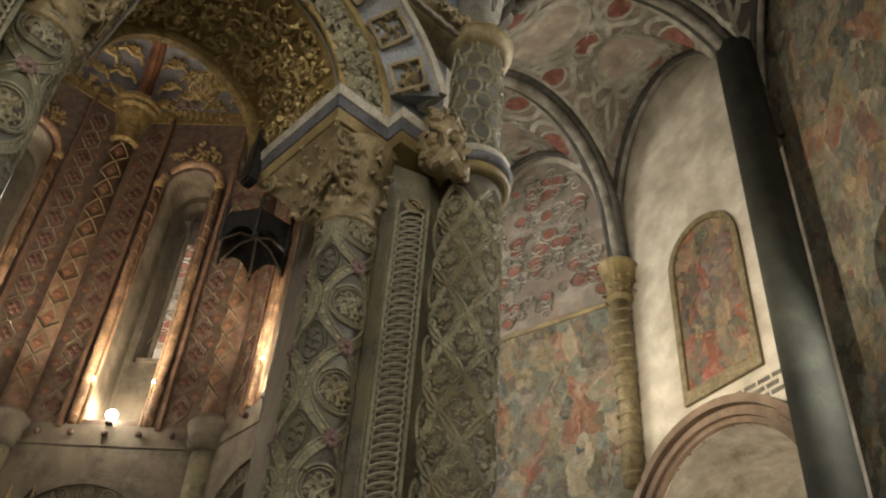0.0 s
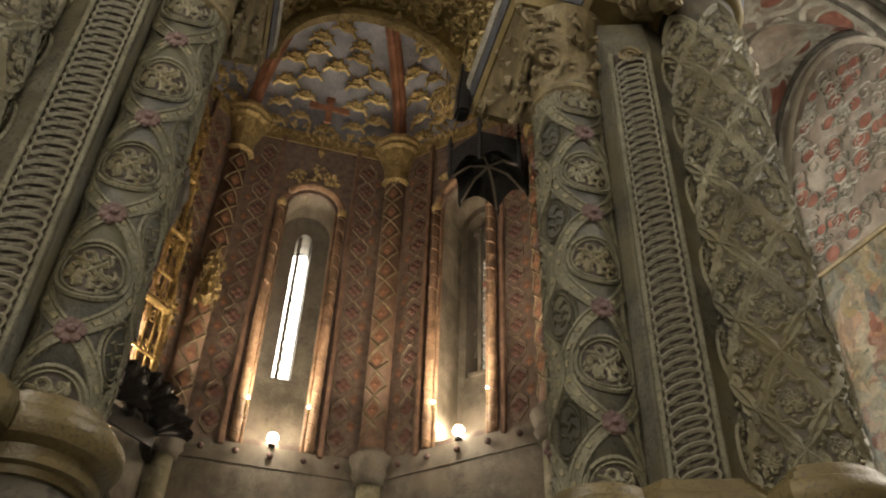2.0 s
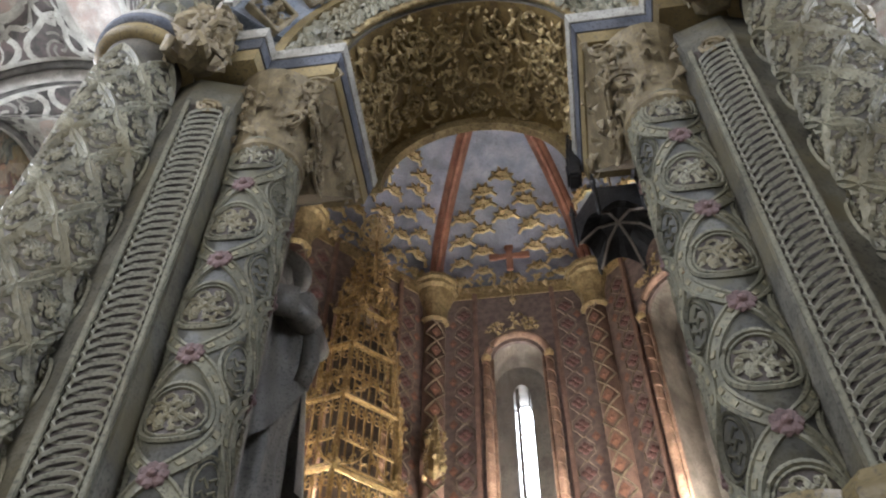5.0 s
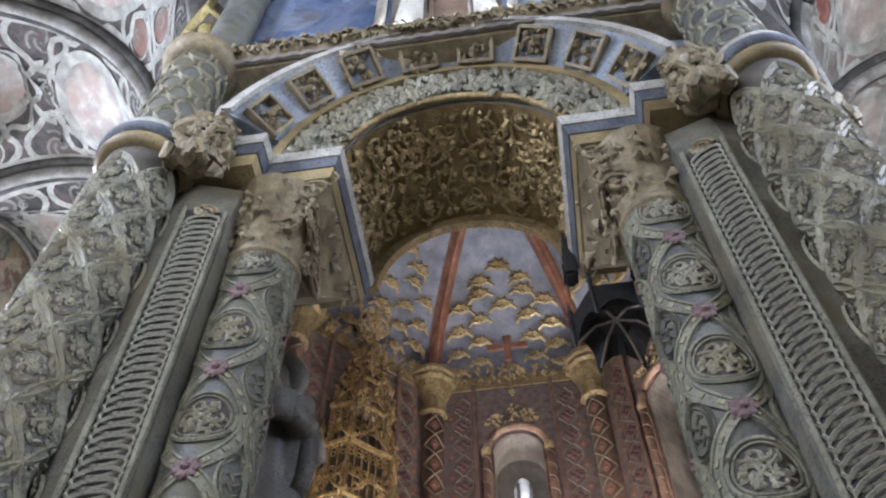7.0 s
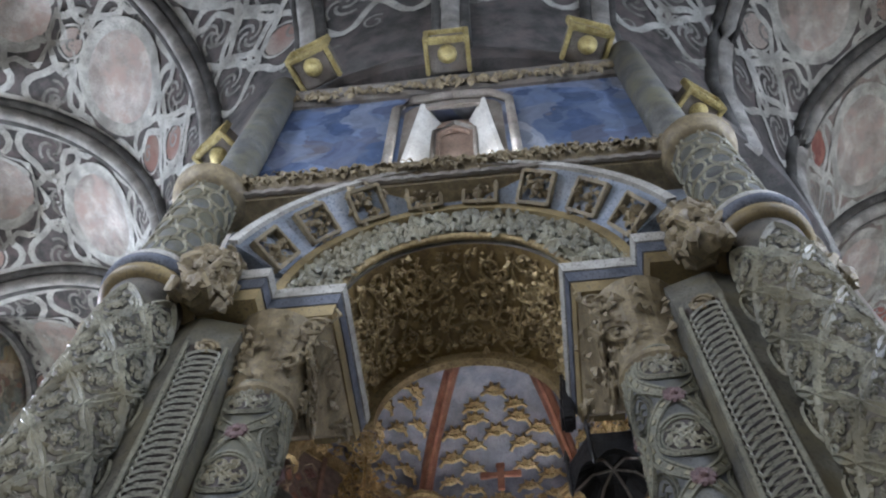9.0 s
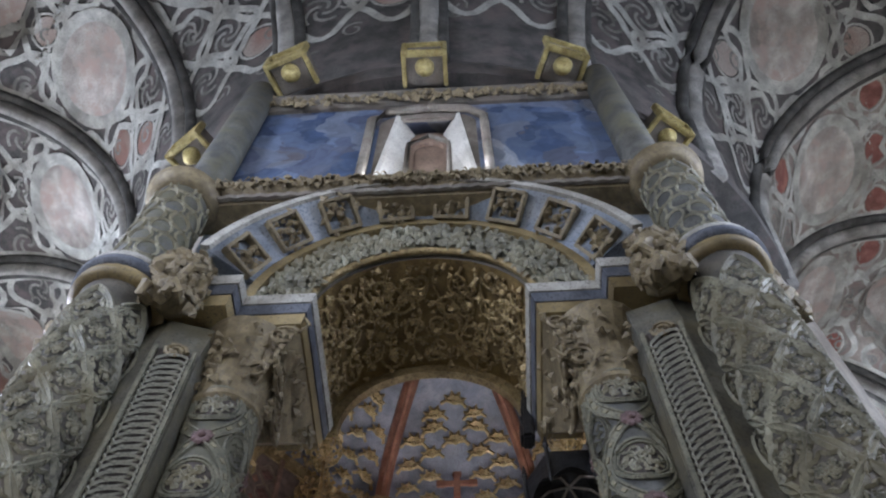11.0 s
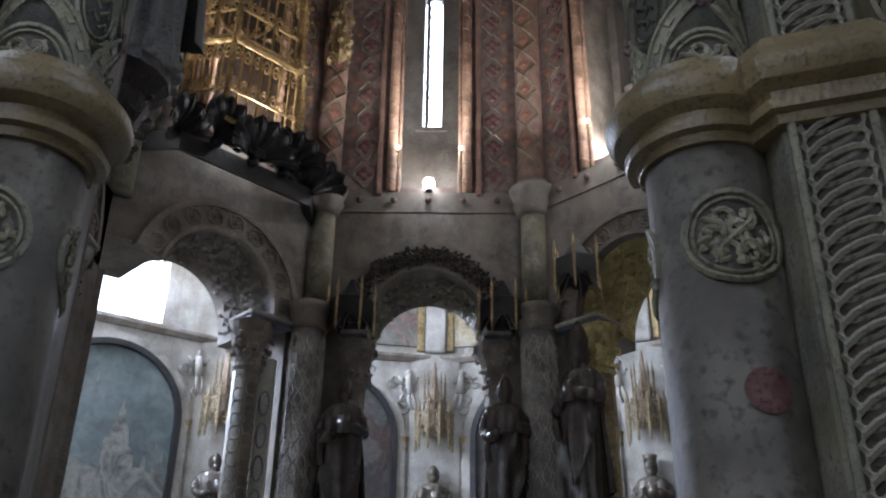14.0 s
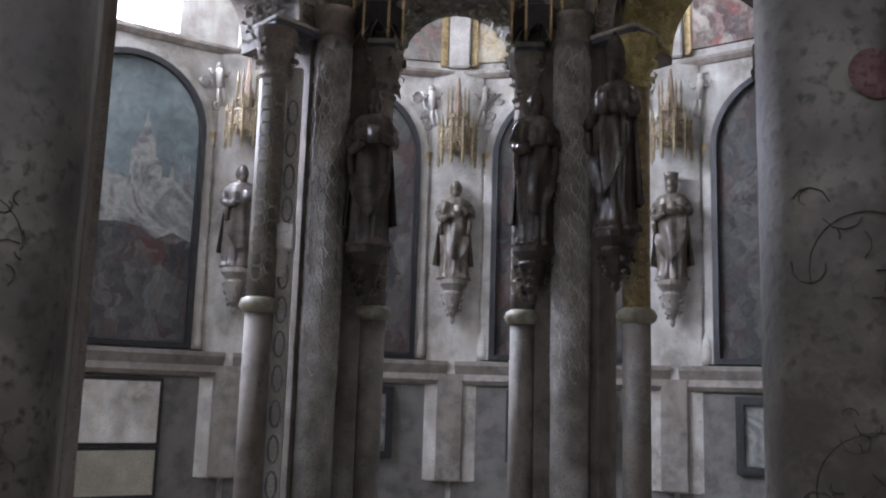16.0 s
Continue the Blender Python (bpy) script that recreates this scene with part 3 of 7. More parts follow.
def vault_disc(bm, r, d, rad, off, n=20):
    """A painted disc that follows the vault."""
    rd = math.degrees(rad / r)
    steep = math.sqrt(1 + ((vault_z(r + 0.03, d) - vault_z(r - 0.03, d)) / 0.06) ** 2)
    c = bm.verts.new(vault_pt(r, d, off))
    prev = None
    for q in (0.5, 1.0):
        row = [bm.verts.new(vault_pt(max(R_A + 0.03, min(R_B - 0.1, a)), b, off)) for a, b in loop_rd(r, d, rad * q / steep, rd * q, n)]
        for k in range(n):
            k2 = (k + 1) % n
            bm.faces.new((c, row[k], row[k2]) if prev is None else (prev[k], row[k], row[k2], prev[k2]))
        prev = row


rng = random.Random(5)
for i in range(16):
    base = 22.5 * i
    near = 6 <= i <= 9 or i in (2, 3, 4, 5, 10)
    tr, ds, rd_, lf = bmesh.new(), bmesh.new(), bmesh.new(), bmesh.new()
    big = ((6.95, 11.25, 0.82), (9.35, 11.25, 0.66))
    for rr, offd, size in big:
        vault_disc(ds, rr, base + offd, size, 0.03, 28)
        steep = math.sqrt(1 + ((vault_z(rr + 0.03, base + offd) - vault_z(rr - 0.03, base + offd)) / 0.06) ** 2)
        dd = math.degrees(size / rr)
        on_vault(tr, loop_rd(rr, base + offd, size * 1.1 / steep, dd * 1.1, 32), 0.11, 0.036, True)
        on_vault(tr, loop_rd(rr, base + offd, size * 1.5 / steep, dd * 1.5, 48, petals=8, amp=0.10), 0.06, 0.03, True)
    # chain of crossing rings, each with a sprig or a roundel inside
    row = 0
    r = R_A + 0.16
    while r < R_B - 0.25:
        steep = math.sqrt(1 + ((vault_z(r + 0.05, base + 11.25) - vault_z(r - 0.05, base + 11.25)) / 0.10) ** 2)
        n = max(2, int(radians(22.5) * r / 0.95)) if steep < 2.6 else 0
        for q in range(n):
            d = base + 22.5 * (q + (0.5 if row % 2 == 0 else 0.98)) / n
            if d - base > 21.8 or any((r - a) ** 2 * steep * steep + (radians(d - base - b) * r) ** 2 < (c * 1.32) ** 2 for a, b, c in big):
                continue
            size = 0.56 * rng.uniform(0.92, 1.06)
            sd = math.degrees(size / r)
            on_vault(tr, loop_rd(r, d, size / steep, sd, 28, petals=4, amp=0.12), 0.062, 0.026 + 0.004 * (row % 2), True)
            kind = rng.random()
            if kind < (0.62 if i in (2, 3, 4) else 0.22):
                vault_disc(rd_, r, d, size * 0.52, 0.018, 12)
                on_vault(tr, loop_rd(r, d, size * 0.6 / steep, sd * 0.6, 16), 0.022, 0.03, True)
            else:
                for k in range(4):
                    ph = 1.5708 * k + rng.uniform(-0.2, 0.2)
                    on_vault(lf, [(r + size * (0.12 + 0.5 * w / 9) / steep * math.cos(ph + 0.28 * w), d + sd * (0.12 + 0.5 * w / 9) * math.sin(ph + 0.28 * w)) for w in range(9)], 0.03, 0.02)
        r += max(0.14, 0.72 / steep)
        row += 1
    for k in range(46 if near else 16):
        r, d, s_, ph = R_A + (R_B - R_A) * rng.uniform(0.02, 0.97), base + rng.uniform(1.6, 20.9), rng.uniform(0.1, 0.2), rng.uniform(0, 6.28)
        if any((r - a) ** 2 + (radians(d - base - b) * r) ** 2 < (c * 1.2) ** 2 for a, b, c in big):
            continue
        steep = math.sqrt(1 + ((vault_z(r + 0.03, d) - vault_z(r - 0.03, d)) / 0.06) ** 2)
        on_vault(lf, [(r + s_ / steep * (1 - q / 16) * math.cos(ph + q * 0.62), d + math.degrees(s_ / r) * (1 - q / 16) * math.sin(ph + q * 0.62)) for q in range(12)], rng.uniform(0.016, 0.028), 0.022)
    for off in (1.9, 20.6):
        on_vault(tr, [(R_A + 0.2 + (R_B - R_A - 0.4) * q / 30, base + off) for q in range(31)], 0.05, 0.025)
    tagged(part("vault_tracery", tr, trace), "white painted bands of interlaced rings on the vault", "painting", "painted vault cells", "structure")
    tagged(part("vault_sprigs", lf, sprig_m), "grey painted curling sprigs between the bands", "painting", "painted vault cells", "structure")
    tagged(part("vault_medallion", ds, disc_m), "faded pink and white painted medallions on the vault", "painting", "painted vault cells", "structure")
    tagged(part("vault_rosettes", rd_, dusty_red if i in (2, 3, 4) else web_red), "dull red painted roundels on the vault", "painting", "painted vault cells", "structure")

# ---- octagon walls ----
V_IN, V_OUT = A_IN * T8, A_OUT * T8
diaper_m = diaper("upper_wall_paint", (0.085, 0.063, 0.055), (0.17, 0.127, 0.107), 9.0)


def octagon_face(k):
    m = face_m(k)
    near = k == 4
    # lower storey
    if near:
        arch = [(0.8 * math.cos(math.pi * q / 24), 7.32 + 0.82 * math.sin(math.pi * q / 24)) for q in range(25)]
        bm = plate(bmesh.new(), [(V_IN, 7.16), (V_IN, 8.9), (-V_IN, 8.9), (-V_IN, 7.16), (-0.8, 7.16), *arch[::-1], (0.8, 7.16)], [], A_IN + 0.15, A_OUT)
        for s in (-1, 1):
            foot = [(s * x, y) for x, y in ((1.02, 4.30), (1.375, 3.34), (V_OUT, A_OUT), (1.06, A_OUT))]
            lo = [bm.verts.new((x, y, 0)) for x, y in foot]
            hi = [bm.verts.new((x, y, 7.155)) for x, y in foot]
            for j in range(4):
                bm.faces.new((lo[j], lo[(j + 1) % 4], hi[(j + 1) % 4], hi[j]))
            bm.faces.new(lo); bm.faces.new(hi)
    else:
        arch = [(0.74 * math.cos(math.pi * q / 20), 5.72 + 0.80 * math.sin(math.pi * q / 20)) for q in range(21)]
        loop = [(V_IN, 5.62), (V_IN, Z_CORN), (-V_IN, Z_CORN), (-V_IN, 5.62), (-0.74, 5.62), *arch[::-1], (0.74, 5.62)]
        if k == 7:
            # the arch dies into the neighbouring pier above its springing
            loop = [(V_IN, 5.62), (V_IN, Z_CORN), (-V_IN, Z_CORN), (-V_IN, 6.02)] + [q for q in arch[::-1] if q[0] > 0 or q[1] > 6.0] + [(0.74, 5.62)]
        bm = plate(bmesh.new(), loop, [], A_IN, A_OUT)
        left, right = (1.30 if k == 7 else 0.98), (1.30 if k == 1 else 0.98)
        for x0, x1 in ((-V_IN, -left), (right, V_IN)):
            hb = 6.5 if (k == 6 and x0 > 0) else 5.61
            box(bm, (x0 + x1) / 2, A_IN + 0.16, hb / 2, x1 - x0, 0.32, hb)
    # corner wedge to the outer vertex
    top = 8.9 if near else Z_CORN
    for s in (-1, 1):
        zb = 7.16 if near else (0.0 if k in (3, 5) else (6.4 if (k, s) in ((7, -1), (6, 1)) else 5.62))
        vs = [bm.verts.new((x * s, y, z)) for x, y, z in ((V_IN, A_IN, zb), (V_OUT, A_OUT, zb), (V_IN, A_OUT, zb), (V_IN, A_IN, top), (V_OUT, A_OUT, top), (V_IN, A_OUT, top))]
        for f in ((0, 1, 2), (3, 4, 5), (0, 1, 4, 3), (1, 2, 5, 4), (0, 2, 5, 3)):
            bm.faces.new([vs[j] for j in f])
    xf(bm, m)
    tagged(part("octagon_wall_lower", bm, stone), "grey carved stone lower wall of the central octagon with an arched opening", "wall", "faces of the octagon", "structure")
    # upper storey with its lancet
    z0 = 8.9 if near else Z_CORN
    zl = 9.05 if near else Z_CORN + 0.12
    top = 12.0
    bm = plate(bmesh.new(), [(-V_IN, z0), (V_IN, z0), (V_IN, Z_SPR), (-V_IN, Z_SPR)], [arch_loop(0.41, zl, top - 0.05, 0.44)], A_IN, A_IN + 0.06)
    xf(bm, m)
    tagged(part("octagon_wall_upper", bm, diaper_m), "red-brown painted upper wall with a tall lancet", "wall", "faces of the octagon", "structure")
    bm = plate(bmesh.new(), [(-V_IN, z0), (V_IN, z0), (V_IN, Z_SPR + 0.3), (-V_IN, Z_SPR + 0.3)], [arch_loop(0.41, zl, top - 0.05, 0.44)], A_IN + 0.06, A_IN + 0.62)
    xf(bm, m)
    tagged(part("lancet_jamb", bm, splay_m), "plastered splayed jamb of a tall lancet", "wall", "faces of the octagon", "structure")
    bm = plate(bmesh.new(), [(-V_OUT, z0), (V_OUT, z0), (V_OUT, 11.6 if near else 12.6), (-V_OUT, 11.6 if near else 12.6)], [arch_loop(0.5 if near else (0.14 if k == 0 else 0.29), 9.05, 10.85 if near else (11.75 if k == 0 else 12.0), 0.4 if near else 0.25)], A_IN + 0.62, A_OUT + (0.2 if near else 0.0))
    xf(bm, m)
    # glowing pane added close behind the slit so that it reads bright white
    if k == 0:
        bm2 = xf(box(bmesh.new(), 0, A_OUT + 0.12, 10.55, 0.7, 0.04, 3.4), m)
        tagged(part("backdrop", bm2, daylight_glow), "glowing pane for bright daylight behind an opening", "sky", kind="structure")
    tagged(part("octagon_wall_outer", bm, blue_fresco if near else stone), "outer upper wall of the octagon painted with blue drapery", "wall", "faces of the octagon", "structure")


for k in range(8):
    octagon_face(k)
bm = box(bmesh.new(), 0, -4.4, 12.35, 3.6, 0.5, 1.2)
lathe(bm, [(4.15, 12.0), (4.86, 12.05), (4.90, 12.3), (4.80, 12.8), (4.15, 12.85), (4.15, 12.0)], segs=48, cap=False)
tagged(part("octagon_crown_wall", bm, web_grey), "dark painted wall above the blue storey", "wall", kind="structure")

# vault of the octagon
VH = 2.3


def dome(a_t, u, off=0.0):
    """a_t: 0 at the springing, 1 at the crown; u: -1 to 1 along a face."""
    th = a_t * math.pi / 2
    a = (A_IN - off) * math.cos(th)
    return Vector((u * a * T8, a, Z_SPR + (VH - off) * math.sin(th)))


for k in range(8):
    bm = bmesh.new()
    g = [[bm.verts.new(dome(i / 14, -1 + 2 * j / 8)) for j in range(9)] for i in range(15)]
    for i in range(14):
        for j in range(8):
            bm.faces.new((g[i][j], g[i][j + 1], g[i + 1][j + 1], g[i + 1][j]))
    bmesh.ops.remove_doubles(bm, verts=bm.verts, dist=1e-4)
    xf(bm, face_m(k))
    tagged(part("octagon_vault_cell", bm, slate, smooth=True), "slate-blue painted cell of the octagon vault", "ceiling", "cells of the octagon vault", "structure")
    bm = bmesh.new()
    pts = [dome(i / 16, 1.0, 0.05) for i in range(16)]
    tube(bm, pts, 0.13, 8)
    tube(bm, [dome(i / 16, 1.0, 0.2) for i in range(16)], 0.055, 6)
    xf(bm, face_m(k))
    tagged(part("octagon_vault_rib", bm, brick_red, smooth=True), "red painted rib of the octagon vault", "rib", "ribs of the octagon vault", "structure")

def small_mesh(name, bm, material):
    me = bpy.data.meshes.new(name)
    bmesh.ops.recalc_face_normals(bm, faces=bm.faces)
    bm.to_mesh(me); bm.free()
    me.materials.append(material)
    return me


bm = bmesh.new()
for dx, dz in ((0.045, 0), (-0.045, 0), (0, 0.045), (0, -0.045)):
    bmesh.ops.create_icosphere(bm, subdivisions=1, radius=0.042, matrix=pose(dx, 0, dz) @ Matrix.Diagonal((1, 0.5, 1, 1)))
for v in bm.verts:
    v.co.x *= 1.35
    v.co.z *= 1.35
QUATREFOIL = small_mesh("quatrefoil", bm, dark_red)
lattice_m = surf("olive_gilt_lattice", (0.17, 0.135, 0.085), (0.26, 0.205, 0.13), 0.5, 0.2, scale=15, stain=0.5)
bm = bmesh.new()
for sg in (-1, 1):
    tube(bm, [(sg * (0.145 * math.sin(math.pi * w / 16) ** 0.8 + 0.012 * math.cos(6 * math.pi * w / 16)), 0.0, -0.215 + 0.43 * w / 16) for w in range(17)], 0.013, 4, squash=0.6)
bmesh.ops.create_icosphere(bm, subdivisions=1, radius=0.03, matrix=pose(0, 0, -0.215) @ Matrix.Diagonal((1, 0.4, 1, 1)))
DIAMOND = small_mesh("diaper_frame", bm, lattice_m)
bm = bmesh.new()
bm.faces.new([bm.verts.new(c) for c in ((0, 0, -0.13), (0.09, 0, 0), (0, 0, 0.13), (-0.09, 0, 0))])
bmesh.ops.create_icosphere(bm, subdivisions=1, radius=0.03, matrix=Matrix.Diagonal((1, 0.3, 1, 1)))
LOZENGE = small_mesh("red_lozenge", bm, orange_red)
bm = bmesh.new()
bmesh.ops.create_icosphere(bm, subdivisions=2, radius=0.085)
KNOB = small_mesh("knob", bm, gold)

# gilded leaf pieces in rows on the vault cells


def leaf_mesh():
    bm = bmesh.new()
    for a in (-60, -20, 20, 60):
        q = Matrix.Rotation(radians(a), 4, "Y")
        vs = [bm.verts.new(q @ Vector(c)) for c in ((0, 0, 0), (-0.05, -0.04, 0.07), (0, -0.06, 0.10), (0.05, -0.04, 0.07), (0, -0.02, 0.16))]
        for f in ((0, 1, 2), (0, 2, 3), (1, 4, 2), (2, 4, 3)):
            bm.faces.new([vs[i] for i in f])
    tube(bm, [(-0.15, -0.02, -0.03), (-0.09, -0.05, 0.02), (0, -0.03, 0.0), (0.09, -0.05, 0.02), (0.15, -0.02, -0.03)], 0.022, 5)
    bmesh.ops.create_icosphere(bm, subdivisions=1, radius=0.035, matrix=pose(0, -0.04, 0.01))
    me = bpy.data.meshes.new("gilded_leaf")
    bm.to_mesh(me); bm.free()
    me.materials.append(gold)
    return me


LEAF = leaf_mesh()


def put(name, me, m, parent=None):
    ob = new(name, me)
    ob.parent = parent
    ob.matrix_basis = m
    return ob


for k in range(8):
    if k in (3, 4, 5):
        continue
    holder = thing("gilded_vault_ornament", "gilded carved leaves in rows on the slate-blue vault", "ornament", "gilded vault ornaments")
    jit = random.Random(300 + k)
    for row in range(10):
        a_t = 0.03 + row * 0.056
        span = A_IN * math.cos(a_t * math.pi / 2) * T8
        n = 3 if row % 2 == 0 else 2
        if row > 7:
            n = 2 if row % 2 == 0 else 1
        for j in range(n):
            u = 0 if n == 1 else -0.66 + 1.32 * j / (n - 1) if n == 3 else (-0.36 + 0.72 * j)
            if n == 3 and j == 1 and k == 0 and row in (2, 4):
                continue
            p = dome(a_t, u, 0.03)
            tilt = math.degrees(math.atan2(math.sin(a_t * math.pi / 2) * A_IN, math.cos(a_t * math.pi / 2) * VH))
            put("leaf", LEAF, face_m(k) @ Matrix.Translation(p) @ pose(0, 0, 0, tilt * 0.9, 0, 0) @ Matrix.Rotation(radians(jit.uniform(-14, 14)), 4, "Y") @ Matrix.Scale(jit.uniform(1.3, 1.65), 4), holder)
    if k == 0:
        bm = bmesh.new()
        p = dome(0.14, 0.0, 0.06)
        box(bm, p.x, p.y - 0.08, p.z, 0.12, 0.05, 0.62, 0.01)
        box(bm, p.x, p.y - 0.08, p.z + 0.08, 0.56, 0.045, 0.13, 0.01)
        for dx, dz in ((0.28, 0.08), (-0.28, 0.08), (0, 0.34)):
            box(bm, p.x + dx, p.y - 0.08, p.z + dz, 0.16, 0.05, 0.16, 0.01)
        cr = tagged(part("cross", bm, brick_red), "red painted wooden cross on a gilded stem", "cross")
        bm = tube(bmesh.new(), [(p.x, p.y, p.z - 0.25), (p.x, A_IN - 0.08, 13.2)], 0.025, 6)
        bmesh.ops.create_icosphere(bm, subdivisions=2, radius=0.06, matrix=pose(p.x, A_IN - 0.09, 13.3))
        part("stem", bm, gold, cr, "gilded stem")

# ---- octagon interior: cornice, shafts, lancet frames ----
for k in range(8):
    m = face_m(k)
    if k != 4:
        # cornice with round bosses
        bm = bmesh.new()
        sweep(bm, [(V_IN, A_IN), (-V_IN, A_IN)], [(-0.02, 7.36), (0.05, 7.36), (0.09, 7.42), (0.07, 7.46), (0.07, 7.56), (0.13, 7.60), (0.13, 7.66), (-0.02, 7.66)])
        c = part("cornice", xf(bm, m), stone)
        tagged(c, "pale stone cornice with painted round bosses", "cornice", "cornices inside the octagon", "structure")
        for j in range(5):
            bm = bmesh.new()
            bmesh.ops.create_uvsphere(bm, u_segments=10, v_segments=6, radius=0.045, matrix=m @ pose(-0.9 + 0.45 * j, A_IN - 0.08, 7.51))
            part("boss", bm, rose, c, smooth=True)
        # archivolt of the lower arch
        te = math.pi * (0.92 if k == 7 else 1.0)
        bm = arch_band(bmesh.new(), 0.76, 0.82, 1.02, 1.08, 5.72, A_IN - 0.05, A_IN + 0.05, t1=te)
        arch_band(bm, 1.02, 1.08, 1.09, 1.15, 5.72, A_IN - 0.09, A_IN + 0.05, t1=te)
        arch_band(bm, 0.74, 0.80, 0.79, 0.85, 5.72, A_IN - 0.08, A_IN + 0.05, t1=te)
        lab = "carved stone archivolt with roundels"
        av = tagged(part("archivolt", xf(bm, m), pale if k in (7,) else stone), lab, "arch", "archivolts of the octagon", "structure")
        bm = bmesh.new()
        for j in range(9):
            t = te * (j + 0.5) / 9
            c0 = Vector((0.905 * math.cos(t), A_IN - 0.06, 5.72 + 0.965 * math.sin(t)))
            tube(bm, [c0 + Vector((0.10 * math.cos(q), 0, 0.10 * math.sin(q))) for q in [2 * math.pi * w / 14 for w in range(14)]], 0.02, 5, True)
            tube(bm, [c0 + Vector((0.055 * math.cos(q), 0, 0.055 * math.sin(q))) for q in [2 * math.pi * w / 12 for w in range(12)]], 0.012, 4, True)
            bmesh.ops.create_icosphere(bm, subdivisions=1, radius=0.03, matrix=Matrix.Translation(c0))
        part("roundels", xf(bm, m), pale, av)
        # carved foliage inside the arch's soffit
        rr = random.Random(20 + k)

        def soffit(u, v):
            t = math.pi * u * (0.73 if k == 7 else 1.0)
            return Vector((0.735 * math.cos(t), A_IN + 0.1 + 0.9 * v, 5.72 + 0.795 * math.sin(t))), Vector((-math.cos(t), 0, -math.sin(t)))
        bm = scatter_leaves(bmesh.new(), soffit, 260, 0.11, rr)
        tagged(part("soffit_foliage", xf(bm, m), gilt_bright if k == 1 else (pale if k == 7 else relief)), "gilded carved foliage lining the arch" if k == 1 else "carved stone foliage lining the arch", "carving", "arch linings", "structure")
        if k == 1:
            bm = arch_band(bmesh.new(), 0.728, 0.788, 0.738, 0.798, 5.72, A_IN + 0.06, A_OUT - 0.02)
            tagged(part("gilded_lining", xf(bm, m), gilt_bright), "gilded plaster lining of the arch", "arch", kind="structure")
        if k == 0:
            bm = bmesh.new()

            def hood(u, v):
                t = math.pi * (0.04 + 0.92 * u)
                return Vector(((0.82 + 0.22 * v) * math.cos(t), A_IN - 0.07, 5.72 + (0.88 + 0.22 * v) * math.sin(t))), Vector((0, -1, 0))
            scatter_leaves(bm, hood, 420, 0.075, rr)
            tagged(part("hood_foliage", xf(bm, m), dark_wood), "dark carved leaf band round the arch", "carving", kind="structure")
        # impost and jamb colonnettes of the arch
        for s in (-1, 1):
            if (k, s) in ((7, -1), (1, 1)):
                continue
            inset = 0.28 if (k, s) in ((7, 1), (1, -1)) else 0.0
            bm = box(bmesh.new(), s * (0.86 - inset / 2), A_IN + 0.12, 5.66, 0.34 + inset, 0.5, 0.05, 0.01)
            ip = tagged(part("impost", xf(bm, m), white_band), "white and blue banded impost of the arch", "impost", "imposts", "structure")
            bm = box(bmesh.new(), s * (0.86 - inset / 2), A_IN + 0.12, 5.605, 0.31 + inset, 0.47, 0.05, 0.008)
            part("blue_band", xf(bm, m), blue_band, ip)
            col = thing("jamb_colonnette", "slender carved stone colonnette with a leafy capital and a ring", "column", "jamb colonnettes of the octagon")
            cx, cy = s * (0.86 - inset), A_IN + 0.12
            part("shaft", xf(lathe(bmesh.new(), [(0.15, 0.0), (0.15, 2.44)], cx, cy, 16), m), stone, col, smooth=True)
            part("upper_shaft", xf(lathe(bmesh.new(), [(0.15, 2.44), (0.15, 5.05)], cx, cy, 16), m), gold_dull if k == 1 else stone, col, smooth=True)
            bm = lathe(bmesh.new(), [(0.15, 2.40), (0.20, 2.43), (0.22, 2.48), (0.20, 2.54), (0.15, 2.57)], cx, cy, 16)
            part("ring", xf(bm, m), relief, col, smooth=True)
            bm = lathe(bmesh.new(), [(0.15, 5.0), (0.18, 5.04), (0.15, 5.08), (0.17, 5.25), (0.24, 5.5), (0.25, 5.58)], cx, cy, 16)
            rr = random.Random(k * 2 + s)

            def cap_leaf(u, v):
                a = 6.283 * u
                return Vector((cx + (0.15 + 0.08 * v) * math.cos(a), cy + (0.15 + 0.08 * v) * math.sin(a), 5.1 + 0.42 * v)), Vector((math.cos(a), math.sin(a), 0.2)).normalized()
            part("capital", xf(bm, m), gilt_bright if k == 1 else pale, col)
            tagged(part("capital_leaves", xf(scatter_leaves(bmesh.new(), cap_leaf, 50, 0.12, rr), m), gilt_bright if k == 1 else pale, col), kind="stuff")
            bm = bmesh.new()
            for q in range(16):
                for da in (-1.0, 0.0, 1.0):
                    tube(bm, cyl_curve(0.15, cx, cy, ring_pts(da, 2.75 + 0.145 * q + (0.07 if da else 0), 0.45, 0.085, 10), -0.004), 0.011, 4, True)
            part("carved_links", xf(bm, m), relief, col)
    # lancet frame: salmon roll moulding and inner tracery
    if k not in (3, 4, 5):
        fr = thing("lancet_frame", "salmon painted roll-moulded frame of a tall lancet window", "window frame", "lancets of the octagon")
        bm = bmesh.new()
        zl = Z_CORN + 0.05
        for s in (-1, 1):
            tube(bm, [(s * 0.5, A_IN - 0.03, zl), (s * 0.5, A_IN - 0.03, 12.0)], 0.065, 8)
            tube(bm, [(s * 0.41, A_IN - 0.0, zl), (s * 0.41, A_IN - 0.0, 12.0)], 0.03, 6)
        tube(bm, [(0.5 * math.cos(math.pi * q / 14), A_IN - 0.03, 12.0 + 0.52 * math.sin(math.pi * q / 14)) for q in range(15)], 0.065, 8)
        part("roll_moulding", xf(bm, m), salmon, fr, smooth=True)
